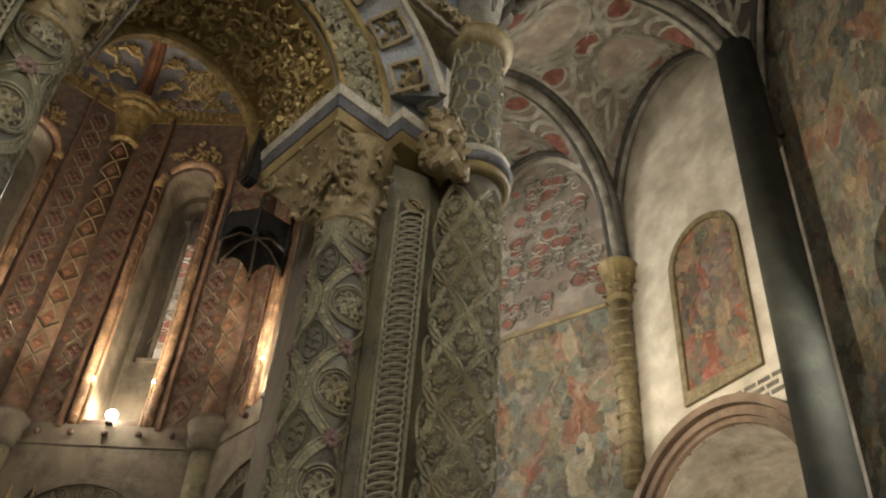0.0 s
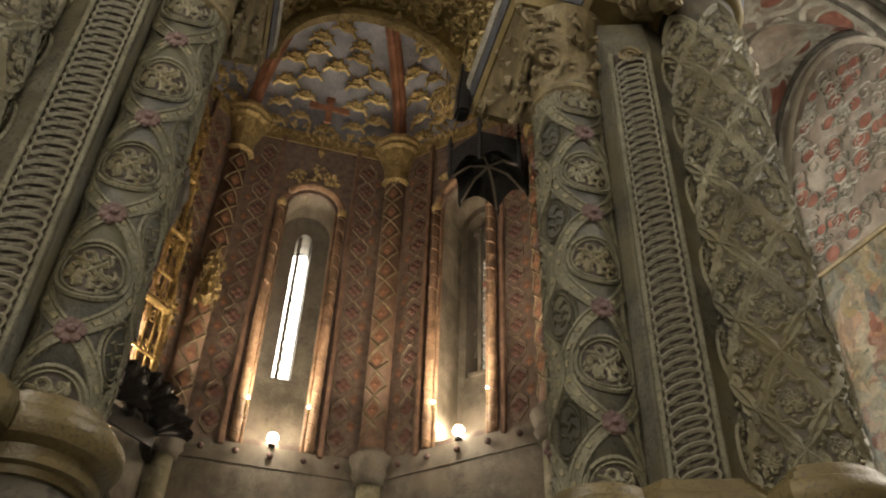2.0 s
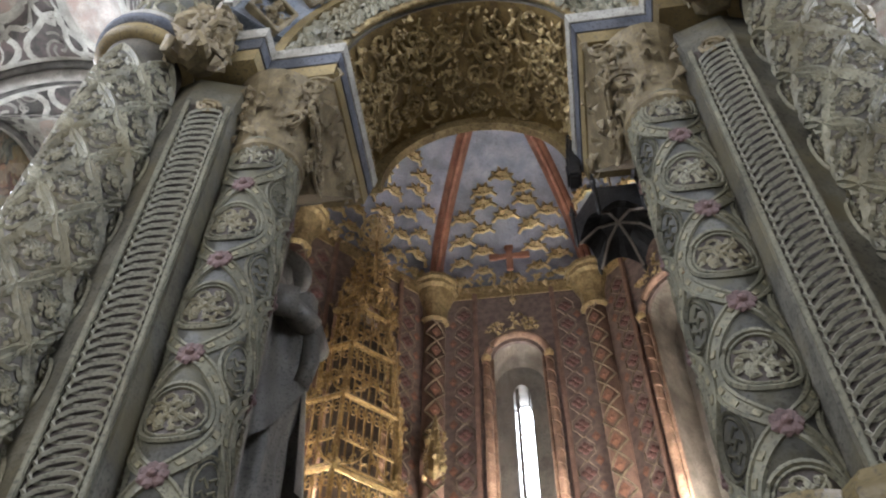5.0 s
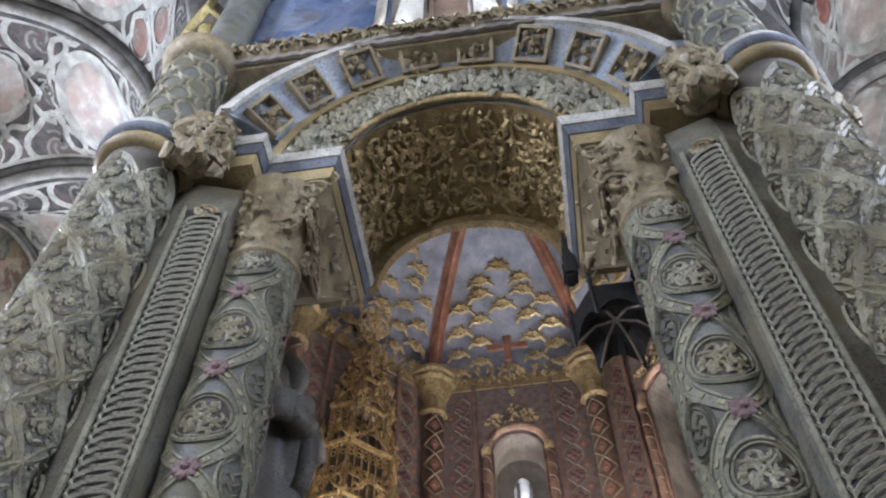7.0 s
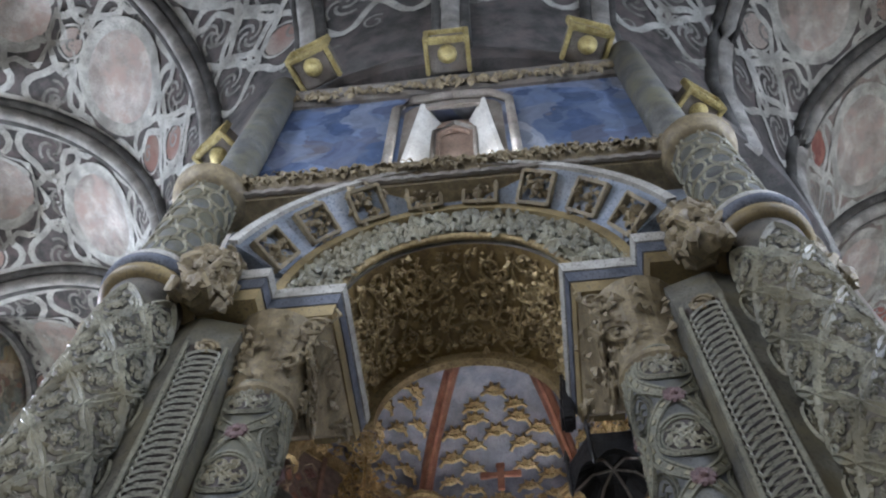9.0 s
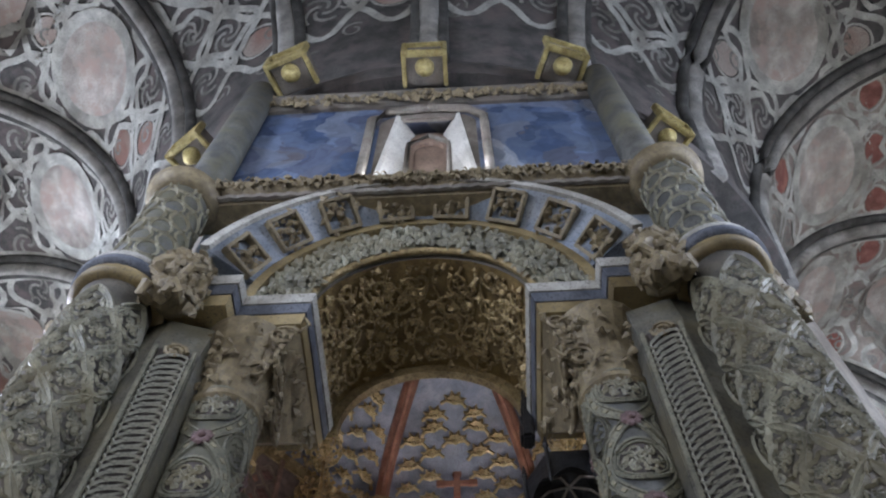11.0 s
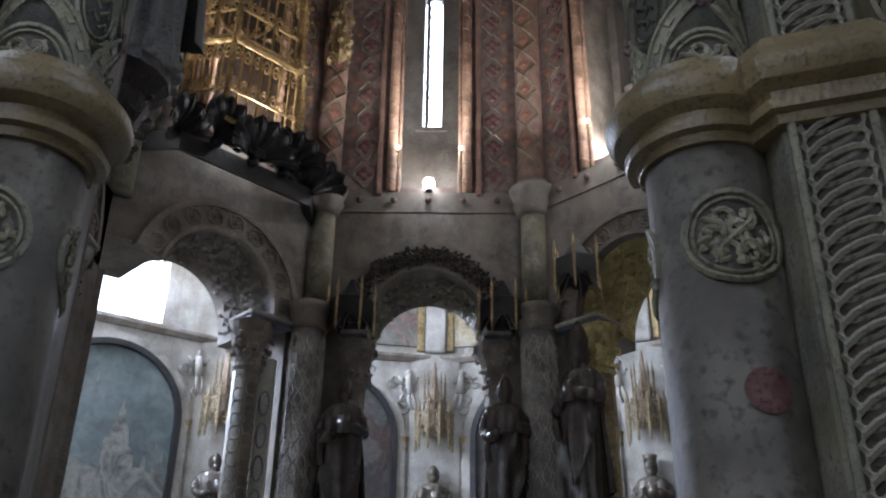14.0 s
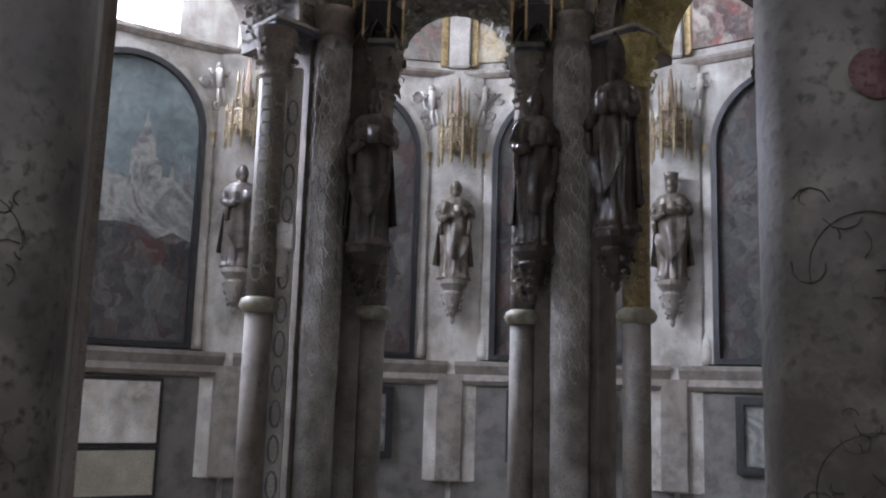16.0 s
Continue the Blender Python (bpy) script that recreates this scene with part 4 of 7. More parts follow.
        for s in (-1, 1):
            bm = tube(bmesh.new(), [(s * 0.5 + 0.068 * math.cos(0.8 * e), A_IN - 0.03 - 0.068 * math.sin(0.8 * e), zl + 0.05 + 0.0325 * e) for e in range(132)], 0.013, 4)
            part("rope_twist", xf(bm, m), salmon, fr)
        bm = bmesh.new()
        for s in (-1, 1):
            box(bm, s * 0.66, A_IN - 0.03, 10.6, 0.08, 0.06, 6.0, 0.015)
        part("outer_fillet", xf(bm, m), red_brown, fr)
        for s in (-1, 1):
            put("knob", KNOB, m @ pose(s * 0.5, A_IN - 0.06, 12.0), fr)
        bm = bmesh.new()

        def gable(u, v):
            return Vector((0.42 * (2 * u - 1), A_IN - 0.06, 12.56 + 0.34 * v * (1 - abs(2 * u - 1)) + 0.06 * v)), Vector((0, -1, 0))
        scatter_leaves(bm, gable, 46, 0.13, random.Random(70 + k))
        part("leafy_gable", xf(bm, m), gold_dull, fr)
        # rows of small quatrefoils painted either side
        for s in (-1, 1):
            for q in range(13):
                put("quatrefoil", QUATREFOIL, m @ pose(s * 0.86, A_IN - 0.004, 7.95 + q * 0.43), fr)
                put("diaper_frame", DIAMOND, m @ pose(s * 0.86, A_IN - 0.006, 7.95 + q * 0.43), fr)
                if q < 12:
                    put("red_lozenge", LOZENGE, m @ pose(s * 1.04, A_IN - 0.005, 8.165 + q * 0.43) @ Matrix.Scale(0.75, 4), fr)
        # pane tracery in the slit
        bm = bmesh.new()
        for x, w in ((-0.075, 0.055), (0.115, 0.02)):
            box(bm, x, A_IN + 0.68, 10.5, w, 0.05, 2.9)
        for q in range(14):
            tube(bm, [(-0.11 + 0.07 * math.sin(math.pi * e / 6), A_IN + 0.67, 9.2 + 0.19 * q + 0.19 * e / 6) for e in range(7)], 0.012, 4)
        box(bm, 0, A_IN + 0.66, 9.08, 0.46, 0.14, 0.07, 0.01)
        for q in range(0 if k == 0 else 7):
            tube(bm, [(0.23 * math.cos(w), A_IN + 0.8, 9.5 + 0.42 * q + 0.2 * math.sin(w)) for w in [math.pi * e / 8 for e in range(9)]], 0.015, 4)
        part("slit_tracery", xf(bm, m), stone, fr)
        # sconces
        for s in (-1, 1):
            sc = thing("wall_sconce", "small brass sconce glowing warmly in the window splay", "lamp", "sconces in the lancets")
            bm = lathe(bmesh.new(), [(0.012, 8.05), (0.018, 8.25), (0.035, 8.28), (0.02, 8.32)], s * 0.42, A_IN - 0.02, 8)
            part("holder", xf(bm, m), gold, sc)
            bm = bmesh.new()
            bmesh.ops.create_icosphere(bm, subdivisions=2, radius=0.022, matrix=pose(s * 0.42, A_IN - 0.02, 8.35))
            part("bulb", xf(bm, m), glow, sc)
        # floodlight on the sill
        lp = thing("sill_floodlight", "small round floodlight burning white on the cornice", "lamp", "floodlights on the cornice")
        bm = lathe(bmesh.new(), [(0.05, 7.66), (0.05, 7.69), (0.02, 7.70), (0.02, 7.72)], 0, A_IN - 0.04, 12)
        part("base", xf(bm, m), black, lp)
        bm = bmesh.new()
        bmesh.ops.create_uvsphere(bm, u_segments=14, v_segments=8, radius=0.075 if k in (0, 1) else 0.05, matrix=pose(0, A_IN - 0.04, 7.79))
        part("bulb", xf(bm, m), glow, lp)
        lt = new("floodlight_beam", bpy.data.lights.new("floodlight_beam", "SPOT"))
        lt.data.energy, lt.data.color, lt.data.shadow_soft_size = 180, WARM, 0.06
        lt.data.spot_size, lt.data.spot_blend = radians(150), 0.8
        lt.matrix_world = look(m @ Vector((0, A_IN - 0.30, 7.86)), m @ Vector((0, A_IN - 1.9, 11.5)))
        lt = new("floodlight_spill", bpy.data.lights.new("floodlight_spill", "POINT"))
        lt.data.energy, lt.data.color, lt.data.shadow_soft_size = 16, (1.0, 0.92, 0.82), 0.06
        lt.location = m @ Vector((0, A_IN - 0.42, 7.80))
        for s in (-1, 1):
            lt = new("sconce_glow", bpy.data.lights.new("sconce_glow", "POINT"))
            lt.data.energy, lt.data.color, lt.data.shadow_soft_size = 15.0, WARM, 0.03
            lt.location = m @ Vector((s * 0.31, A_IN + 0.22, 8.0))
    # corner shaft between this face and the next
    if k not in (3, 4):
        vx = face_m(k) @ Vector((V_IN, A_IN, 0))
        d = Vector((vx.x, vx.y, 0)).normalized()
        c = vx - d * 0.03
        sh = thing("corner_shaft", "red-brown painted corner shaft with a gilded capital", "column", "corner shafts of the octagon")
        bm = lathe(bmesh.new(), [(0.19, 7.75), (0.19, 13.0)], c.x, c.y, 16)
        part("shaft", bm, red_brown, sh, smooth=True)
        bm = bmesh.new()
        for q in range(12):
            z = 7.95 + q * 0.42
            put("red_lozenge", LOZENGE, Matrix.Translation((c.x - d.x * 0.196, c.y - d.y * 0.196, z + 0.42)) @ Matrix.Rotation(math.atan2(-d.x, d.y), 4, "Z"), sh)
            for sgn in (1, -1):
                tube(bm, [(c.x - d.x * 0.0 + 0.2 * math.cos(math.atan2(-d.y, -d.x) + sgn * (-0.9 + 1.8 * e / 6)), c.y + 0.2 * math.sin(math.atan2(-d.y, -d.x) + sgn * (-0.9 + 1.8 * e / 6)), z + 0.42 * e / 6) for e in range(7)], 0.02, 4)
        part("lattice", bm, lattice_m, sh)
        bm = lathe(bmesh.new(), [(0.19, 12.85), (0.26, 12.9), (0.26, 12.95), (0.21, 13.0), (0.24, 13.25), (0.36, 13.55), (0.42, 13.6), (0.42, 13.68), (0.46, 13.72), (0.46, 13.80)], c.x, c.y, 12)
        part("capital", bm, gold_dull, sh)
        bm = lathe(bmesh.new(), [(0.22, 7.28), (0.22, 7.36), (0.27, 7.42), (0.25, 7.5), (0.30, 7.6), (0.31, 7.68), (0.25, 7.72), (0.22, 7.78)], c.x, c.y, 16)
        part("ring", bm, stone, sh, smooth=True)
        bm = lathe(bmesh.new(), [(0.17, 6.5 if k == 6 else 6.0), (0.17, 7.3)], c.x, c.y, 16)
        part("upper_stem", bm, relief, sh, smooth=True)
        if k in (1, 6):
            continue
        # lower carved column
        co = thing("pier_column", "thick carved stone column with linked loops, plain at its foot", "column", "pier columns of the octagon")
        c2 = vx - d * 0.22 + Vector((-0.11 if k == 7 else 0.06 if k == 0 else 0.0, 0, 0))
        bm = lathe(bmesh.new(), [(0.21, 0.0), (0.21, 1.6), (0.215, 1.62), (0.2, 5.62)], c2.x, c2.y, 20)
        part("shaft", bm, column_pale, co, smooth=True)
        bm = lathe(bmesh.new(), [(0.2, 5.6), (0.24, 5.63), (0.22, 5.68), (0.25, 5.78), (0.27, 5.86), (0.27, 5.94)], c2.x, c2.y, 20)
        part("capital", bm, pale, co, smooth=True)
        bm = bmesh.new()
        fa = math.atan2(-d.x, d.y)
        for q in range(18):
            z = 1.85 + q * 0.205
            for w in range(7):
                da = -1.5 + 0.5 * w
                tube(bm, cyl_curve(0.2, c2.x, c2.y, [(fa + da + 0.25 * math.copysign(abs(math.cos(e)) ** 1.5, math.cos(e)), z + (0.1025 if w % 2 else 0) + 0.10 * math.copysign(abs(math.sin(e)) ** 1.5, math.sin(e))) for e in [2 * math.pi * g / 12 for g in range(12)]], 0.004), 0.014, 4, True)
        part("carved_links", bm, link_m, co)

# ---- near piers: carved columns, coiled pilasters, ring mouldings ----
def coil_mesh():
    """One loop of the coiled strip, flat on the pilaster's face."""
    bm = bmesh.new()
    n = 12
    pts = [(0.095 * math.cos(2 * math.pi * q / n), -0.014 - 0.012 * math.sin(2 * math.pi * q / n), 0.045 * math.sin(2 * math.pi * q / n) + 0.035 * math.cos(2 * math.pi * q / n)) for q in range(n)]
    tube(bm, pts, 0.0115, 4, True)
    return small_mesh("coil", bm, coil_m)


coil_m = surf("coil_stone", (0.27, 0.27, 0.22), (0.37, 0.365, 0.30), 0.6, scale=12)
COIL = coil_mesh()


def flower_mesh():
    bm = bmesh.new()
    for q in range(7):
        a = 2 * math.pi * q / 7
        bmesh.ops.create_icosphere(bm, subdivisions=1, radius=0.032, matrix=pose(0.036 * math.cos(a), -0.003, 0.036 * math.sin(a)) @ Matrix.Diagonal((1, 0.5, 1, 1)))
    bmesh.ops.create_icosphere(bm, subdivisions=1, radius=0.024, matrix=pose(0, -0.015, 0))
    return small_mesh("flower", bm, rose)


FLOWER = flower_mesh()


def rosette_mesh(name, rad, material, seed):
    """Pierced carved leafwork inside a roundel."""
    bm = bmesh.new()
    r = random.Random(seed)
    for q in range(6):
        a = 2 * math.pi * q / 6
        c = Vector((0.55 * rad * math.cos(a), 0, 0.55 * rad * math.sin(a)))
        tube(bm, [c + Vector(((0.36 - 0.022 * w) * rad * math.cos(a + w * 0.55 + 2), -0.012, (0.36 - 0.022 * w) * rad * math.sin(a + w * 0.55 + 2))) for w in range(11)], 0.075 * rad, 4)
    for q in range(4):
        a = math.pi / 4 + math.pi / 2 * q
        tube(bm, [(0, -0.012, 0), (0.5 * rad * math.cos(a), -0.02, 0.5 * rad * math.sin(a)), (0.86 * rad * math.cos(a + 0.2), -0.012, 0.86 * rad * math.sin(a + 0.2))], 0.07 * rad, 4)
    bmesh.ops.create_icosphere(bm, subdivisions=1, radius=0.16 * rad, matrix=pose(0, -0.006, 0))
    scatter_leaves(bm, lambda u, v: (Vector((rad * 0.75 * math.sqrt(v) * math.cos(6.28 * u), -0.002, rad * 0.75 * math.sqrt(v) * math.sin(6.28 * u))), Vector((0, -1, 0))), 22, rad * 0.42, r, 0.006)
    for v in bm.verts:
        v.co.y *= 0.75
    return small_mesh(name, bm, material)


ROSETTE = rosette_mesh("leafwork", 0.13, relief, 3)
ROSETTE_S = rosette_mesh("leafwork_small", 0.082, relief, 4)


def bend(bm, r, cx, cy):
    """Wrap flat work (x, depth, z) round a column; x is arc length from the side facing -y."""
    for v in bm.verts:
        a, o = v.co.x / r, -v.co.y
        v.co.x, v.co.y = cx + (r + o) * math.sin(a), cy - (r + o) * math.cos(a)
    return bm


def on_col(r, cx, cy, a, z):
    """Pose on a column's skin, local -y outwards."""
    return Matrix.Translation((cx + r * math.sin(a), cy - r * math.cos(a), z)) @ Matrix.Rotation(a, 4, "Z")


def jamb_column(cx, cy, z0, z1, r, zs, face, label):
    """Round column with roundels joined by interlaced ribbons and rose flowers; face: the arc that looks at the walk."""
    co = thing("carved_column", label, "column", "carved columns of the near piers")
    bm = lathe(bmesh.new(), [(r, 3.4), (r, z1)], cx, cy, 40)
    part("shaft", bm, ground_st, co, smooth=True)
    bm = lathe(bmesh.new(), [(r + 0.004, z0), (r + 0.004, 1.145), (r - 0.002, 1.15), (r - 0.002, 1.16), (r + 0.004, 1.165), (r + 0.003, 3.4)], cx, cy, 40)
    part("worn_lower_shaft", bm, worn_pl, co, "worn plastered lower shaft", smooth=True)
    rq = random.Random(17)
    for zc, rad, mat_ in ((2.46, 0.07, faded_rose), (1.98, 0.0, faded_line), (1.42, 0.0, faded_line)):
        if rad and cx < 0:
            continue
        bm = bmesh.new()
        if rad:
            vs = [bm.verts.new((face * r + 0.03 + rad * math.cos(q), -0.008, zc + rad * math.sin(q))) for q in [2 * math.pi * e / 18 for e in range(18)]]
            c0 = bm.verts.new((face * r + 0.03, -0.008, zc))
            for q in range(18):
                bm.faces.new((c0, vs[q], vs[(q + 1) % 18]))
        else:
            for ra in (0.15,):
                tube(bm, [(face * r + ra * math.cos(e), -0.004, zc - 0.04 + ra * math.sin(e)) for e in [2 * math.pi * w / 24 for w in range(14)]], 0.005, 4, squash=0.3)
            for q in range(16):
                c, sz, ph = face * r + rq.uniform(-0.17, 0.17), rq.uniform(0.015, 0.06), rq.uniform(0, 6)
                tube(bm, [(c + sz * (1 - w / 14) * math.cos(ph + 0.6 * w), -0.005, zc + 0.02 * q - 0.15 + sz * (1 - w / 14) * math.sin(ph + 0.6 * w)) for w in range(rq.randint(3, 7))], rq.uniform(0.004, 0.007), 4, squash=0.3)
        part("painted_trace", bend(bm, r, cx, cy), mat_, co)
    step = 2 * math.pi * r / 3
    for col in range(3):
        if math.cos(2.0944 * col) < -0.9:
            continue
        x0 = face * r + (col if col < 2 else -1) * step
        # two beaded ribbons that part round each roundel and cross at each flower
        zb, zt = max(3.42, zs[0] - PITCH / 2), z1 - 0.06
        n = int((zt - zb) / 0.03)
        for sg in (-1, 1):
            rib, bead = bmesh.new(), bmesh.new()
            way = []
            for e in range(n + 1):
                z = zb + (zt - zb) * e / n
                c = math.cos(math.pi * (z - zs[0]) / PITCH)
                way.append((x0 + sg * 0.196 * math.copysign(abs(c) ** 0.8, c), z))
            rows = []
            for e, (x, z) in enumerate(way):
                a_, b_ = way[max(0, e - 1)], way[min(n, e + 1)]
                d = Vector((b_[0] - a_[0], 0, b_[1] - a_[1])).normalized()
                o = Vector((d.z, 0, -d.x))
                lift = -0.004 - 0.004 * (sg + 1) / 2
                rows.append([rib.verts.new(Vector((x, y, z)) + o * w) for w, y in ((-0.036, 0.002), (-0.034, lift - 0.010), (-0.022, lift - 0.011), (-0.018, lift - 0.002), (0.018, lift - 0.002), (0.022, lift - 0.011), (0.034, lift - 0.010), (0.036, 0.002))])
                if e % 3 == 1:
                    m_ = Matrix.Translation((x, lift - 0.003, z)) @ Matrix.Rotation(math.atan2(d.x, d.z), 4, "Y")
                    box(bead, 0, 0, 0, 0.022, 0.010, 0.036)
                    xf(bead, m_, bead.verts[-8:])
            for p, q in zip(rows, rows[1:]):
                for k2 in range(7):
                    rib.faces.new((p[k2], p[k2 + 1], q[k2 + 1], q[k2]))
            part("ribbon", bend(rib, r, cx, cy), olive, co)
            part("ribbon_beads", bend(bead, r, cx, cy), bead_m, co, "pale beads along the ribbon")
        for zc in zs:
            bm = bmesh.new()
            for rad, w in ((0.152, 0.013), (0.128, 0.007)):
                tube(bm, [(x0 + rad * math.cos(q), -0.008, zc + rad * math.sin(q)) for q in [2 * math.pi * e / 28 for e in range(28)]], w, 5, True)
            part("roundel", bend(bm, r, cx, cy), olive, co)
            bm = bmesh.new()
            c0 = bm.verts.new((x0, -0.004, zc))
            prev = [c0] * 20
            for rad in (0.06, 0.122):
                rim = [bm.verts.new((x0 + rad * math.cos(2 * math.pi * e / 20), -0.004, zc + rad * math.sin(2 * math.pi * e / 20))) for e in range(20)]
                for e in range(20):
                    f2 = (e + 1) % 20
                    bm.faces.new((c0, rim[e], rim[f2]) if prev[0] is c0 else (prev[e], rim[e], rim[f2], prev[f2]))
                prev = rim
            part("roundel_ground", bend(bm, r, cx, cy), roundel_dark, co)
            bm = bmesh.new()
            bm.from_mesh(ROSETTE)
            for v in bm.verts:
                v.co.x += x0
                v.co.z += zc
            part("leafwork", bend(bm, r, cx, cy), relief, co)
            zf = zc + PITCH / 2
            if 3.7 < zf < z1 - 0.1:
                put("flower", FLOWER, on_col(r + 0.01, cx, cy, x0 / r, zf), co)
                # dark almond with a sprig between the ribbons
                for sg in ((1,) if col else (1, -1)):
                    bm = bmesh.new()
                    xa = x0 + sg * step / 2
                    for hw, hh, w in ((0.088, 0.155, 0.011), (0.066, 0.125, 0.006)):
                        tube(bm, [(xa + hw * math.cos(q), -0.005, zf + hh * math.sin(q) * (0.8 + 0.2 * abs(math.sin(q)))) for q in [2 * math.pi * e / 24 for e in range(24)]], w, 4, True)
                    for e in range(5):
                        tube(bm, [(xa, -0.004, zf - 0.08 + 0.03 * e), (xa + 0.03 * (-1) ** e, -0.008, zf - 0.05 + 0.03 * e), (xa + 0.042 * (-1) ** e, -0.004, zf - 0.07 + 0.03 * e)], 0.007, 4)
                    part("almond_frame", bend(bm, r, cx, cy), olive, co)
    return co


bead_m = surf("ochre_bead", (0.25, 0.235, 0.15), (0.34, 0.32, 0.22), 0.6, scale=20)
roundel_dark = surf("dark_brown_ground", (0.055, 0.045, 0.04), (0.09, 0.075, 0.065), 0.7, scale=15)
olive = surf("olive_ribbon", (0.155, 0.155, 0.115), (0.235, 0.228, 0.165), 0.65, scale=9)


lattice_ground = surf("brown_lattice_ground", (0.075, 0.07, 0.06), (0.13, 0.12, 0.098), 0.7, scale=6, c3=(0.05, 0.047, 0.042), patina=(0.12, 0.10, 0.07))


def lattice_column(cx, cy, z0, z1, r, face, label):
    """Column covered with ogee bands that frame small rosettes."""
    co = thing("lattice_column", label, "column", "lattice columns of the near piers")
    bm = lathe(bmesh.new(), [(r, z0), (r, z1)], cx, cy, 40)
    part("shaft", bm, lattice_ground, co, smooth=True)
    pitch, cells = 0.487, 5
    n = int((z1 - z0) / pitch)
    half = math.pi / cells * r
    for c in range(cells):
        a0 = face + 2 * math.pi * c / cells
        if math.cos(a0 - face) < -0.6:
            continue
        for q in range(n):
            for da, dz in ((0.0, 0.0), (math.pi / cells, 0.5)):
                zc = z0 + 0.03 + pitch * (q + dz)
                if zc < 2.2:
                    continue
                bm = bmesh.new()
                for hw, w in ((0.97, 0.019), (0.82, 0.010)):
                    pts = []
                    for e in range(32):
                        t = 2 * math.pi * e / 32
                        ct, st = math.cos(t), math.sin(t)
                        pts.append(((a0 + da) * r + hw * half * math.copysign(abs(ct) ** 1.55, ct), -0.004, zc + hw * pitch * 0.5 * math.copysign(abs(st) ** 1.55, st)))
                    tube(bm, pts, w, 4, True)
                # eight-lobed inner frame
                tube(bm, [((a0 + da) * r + 0.092 * (1 + 0.10 * math.cos(8 * t)) * math.cos(t), -0.005, zc + 0.112 * (1 + 0.10 * math.cos(8 * t)) * math.sin(t)) for t in [2 * math.pi * e / 40 for e in range(40)]], 0.014, 4, True)
                part("lozenge_frame", bend(bm, r, cx, cy), relief, co)
                put("leafwork", ROSETTE_S, on_col(r + 0.001, cx, cy, a0 + da, zc), co)
    return co


RING = [(-0.05, -0.18), (0.02, -0.18), (0.03, -0.15), (0.062, -0.145), (0.068, -0.115), (0.042, -0.105), (0.048, -0.075), (0.10, -0.055), (0.124, -0.015), (0.128, 0.025), (0.116, 0.055), (0.084, 0.072), (0.080, 0.10), (0.055, 0.108), (0.050, 0.137), (0.03, 0.15), (-0.05, 0.15)]


def arc_xy(cx, cy, r, a0, a1, n):
    return [(cx + r * math.sin(a0 + (a1 - a0) * q / n), cy - r * math.cos(a0 + (a1 - a0) * q / n)) for q in range(n + 1)]


def lion(m, parent_label):
    """Corbel of carved beasts and leaves under the cornice."""
    bm = bmesh.new()
    for c, r in (((0, 0, 0), 0.13), ((0, -0.10, -0.10), 0.10), ((0.05, -0.16, -0.15), 0.06), ((-0.06, -0.12, 0.12), 0.09), ((0.07, -0.05, 0.14), 0.08), ((0, 0.05, 0.24), 0.11), ((-0.10, -0.05, -0.02), 0.07), ((0.11, -0.04, 0.0), 0.07)):
        bmesh.ops.create_icosphere(bm, subdivisions=2, radius=r, matrix=Matrix.Translation(c))
    for v in bm.verts:
        v.co += Vector((noise.noise(v.co * 14), noise.noise(v.co * 14 + Vector((9, 0, 0))), noise.noise(v.co * 14 + Vector((0, 9, 0))))) * 0.045
    rr = random.Random(8)

    def skin(u, v):
        d = Vector((math.cos(6.28 * u), -abs(math.sin(6.28 * u)), 0))
        return d * 0.12 + Vector((0, 0, -0.16 + 0.42 * v)), d
    for sg in (-1, 1):
        # curling horns or ears and raised paws
        tube(bm, [(sg * 0.05, -0.14, -0.02), (sg * 0.12, -0.17, 0.05), (sg * 0.15, -0.12, 0.11), (sg * 0.11, -0.08, 0.12)], 0.026, 6)
        tube(bm, [(sg * 0.08, -0.08, -0.16), (sg * 0.10, -0.17, -0.20), (sg * 0.07, -0.20, -0.14)], 0.032, 6)
    lv = scatter_leaves(bmesh.new(), skin, 230, 0.085, rr, 0.03)
    ob = tagged(part("corbel_beast", xf(bm, m), gold_stone), parent_label, "corbel", "beast corbels")
    tagged(part("carved_leaves", xf(lv, m), gold_stone, ob), kind="stuff")


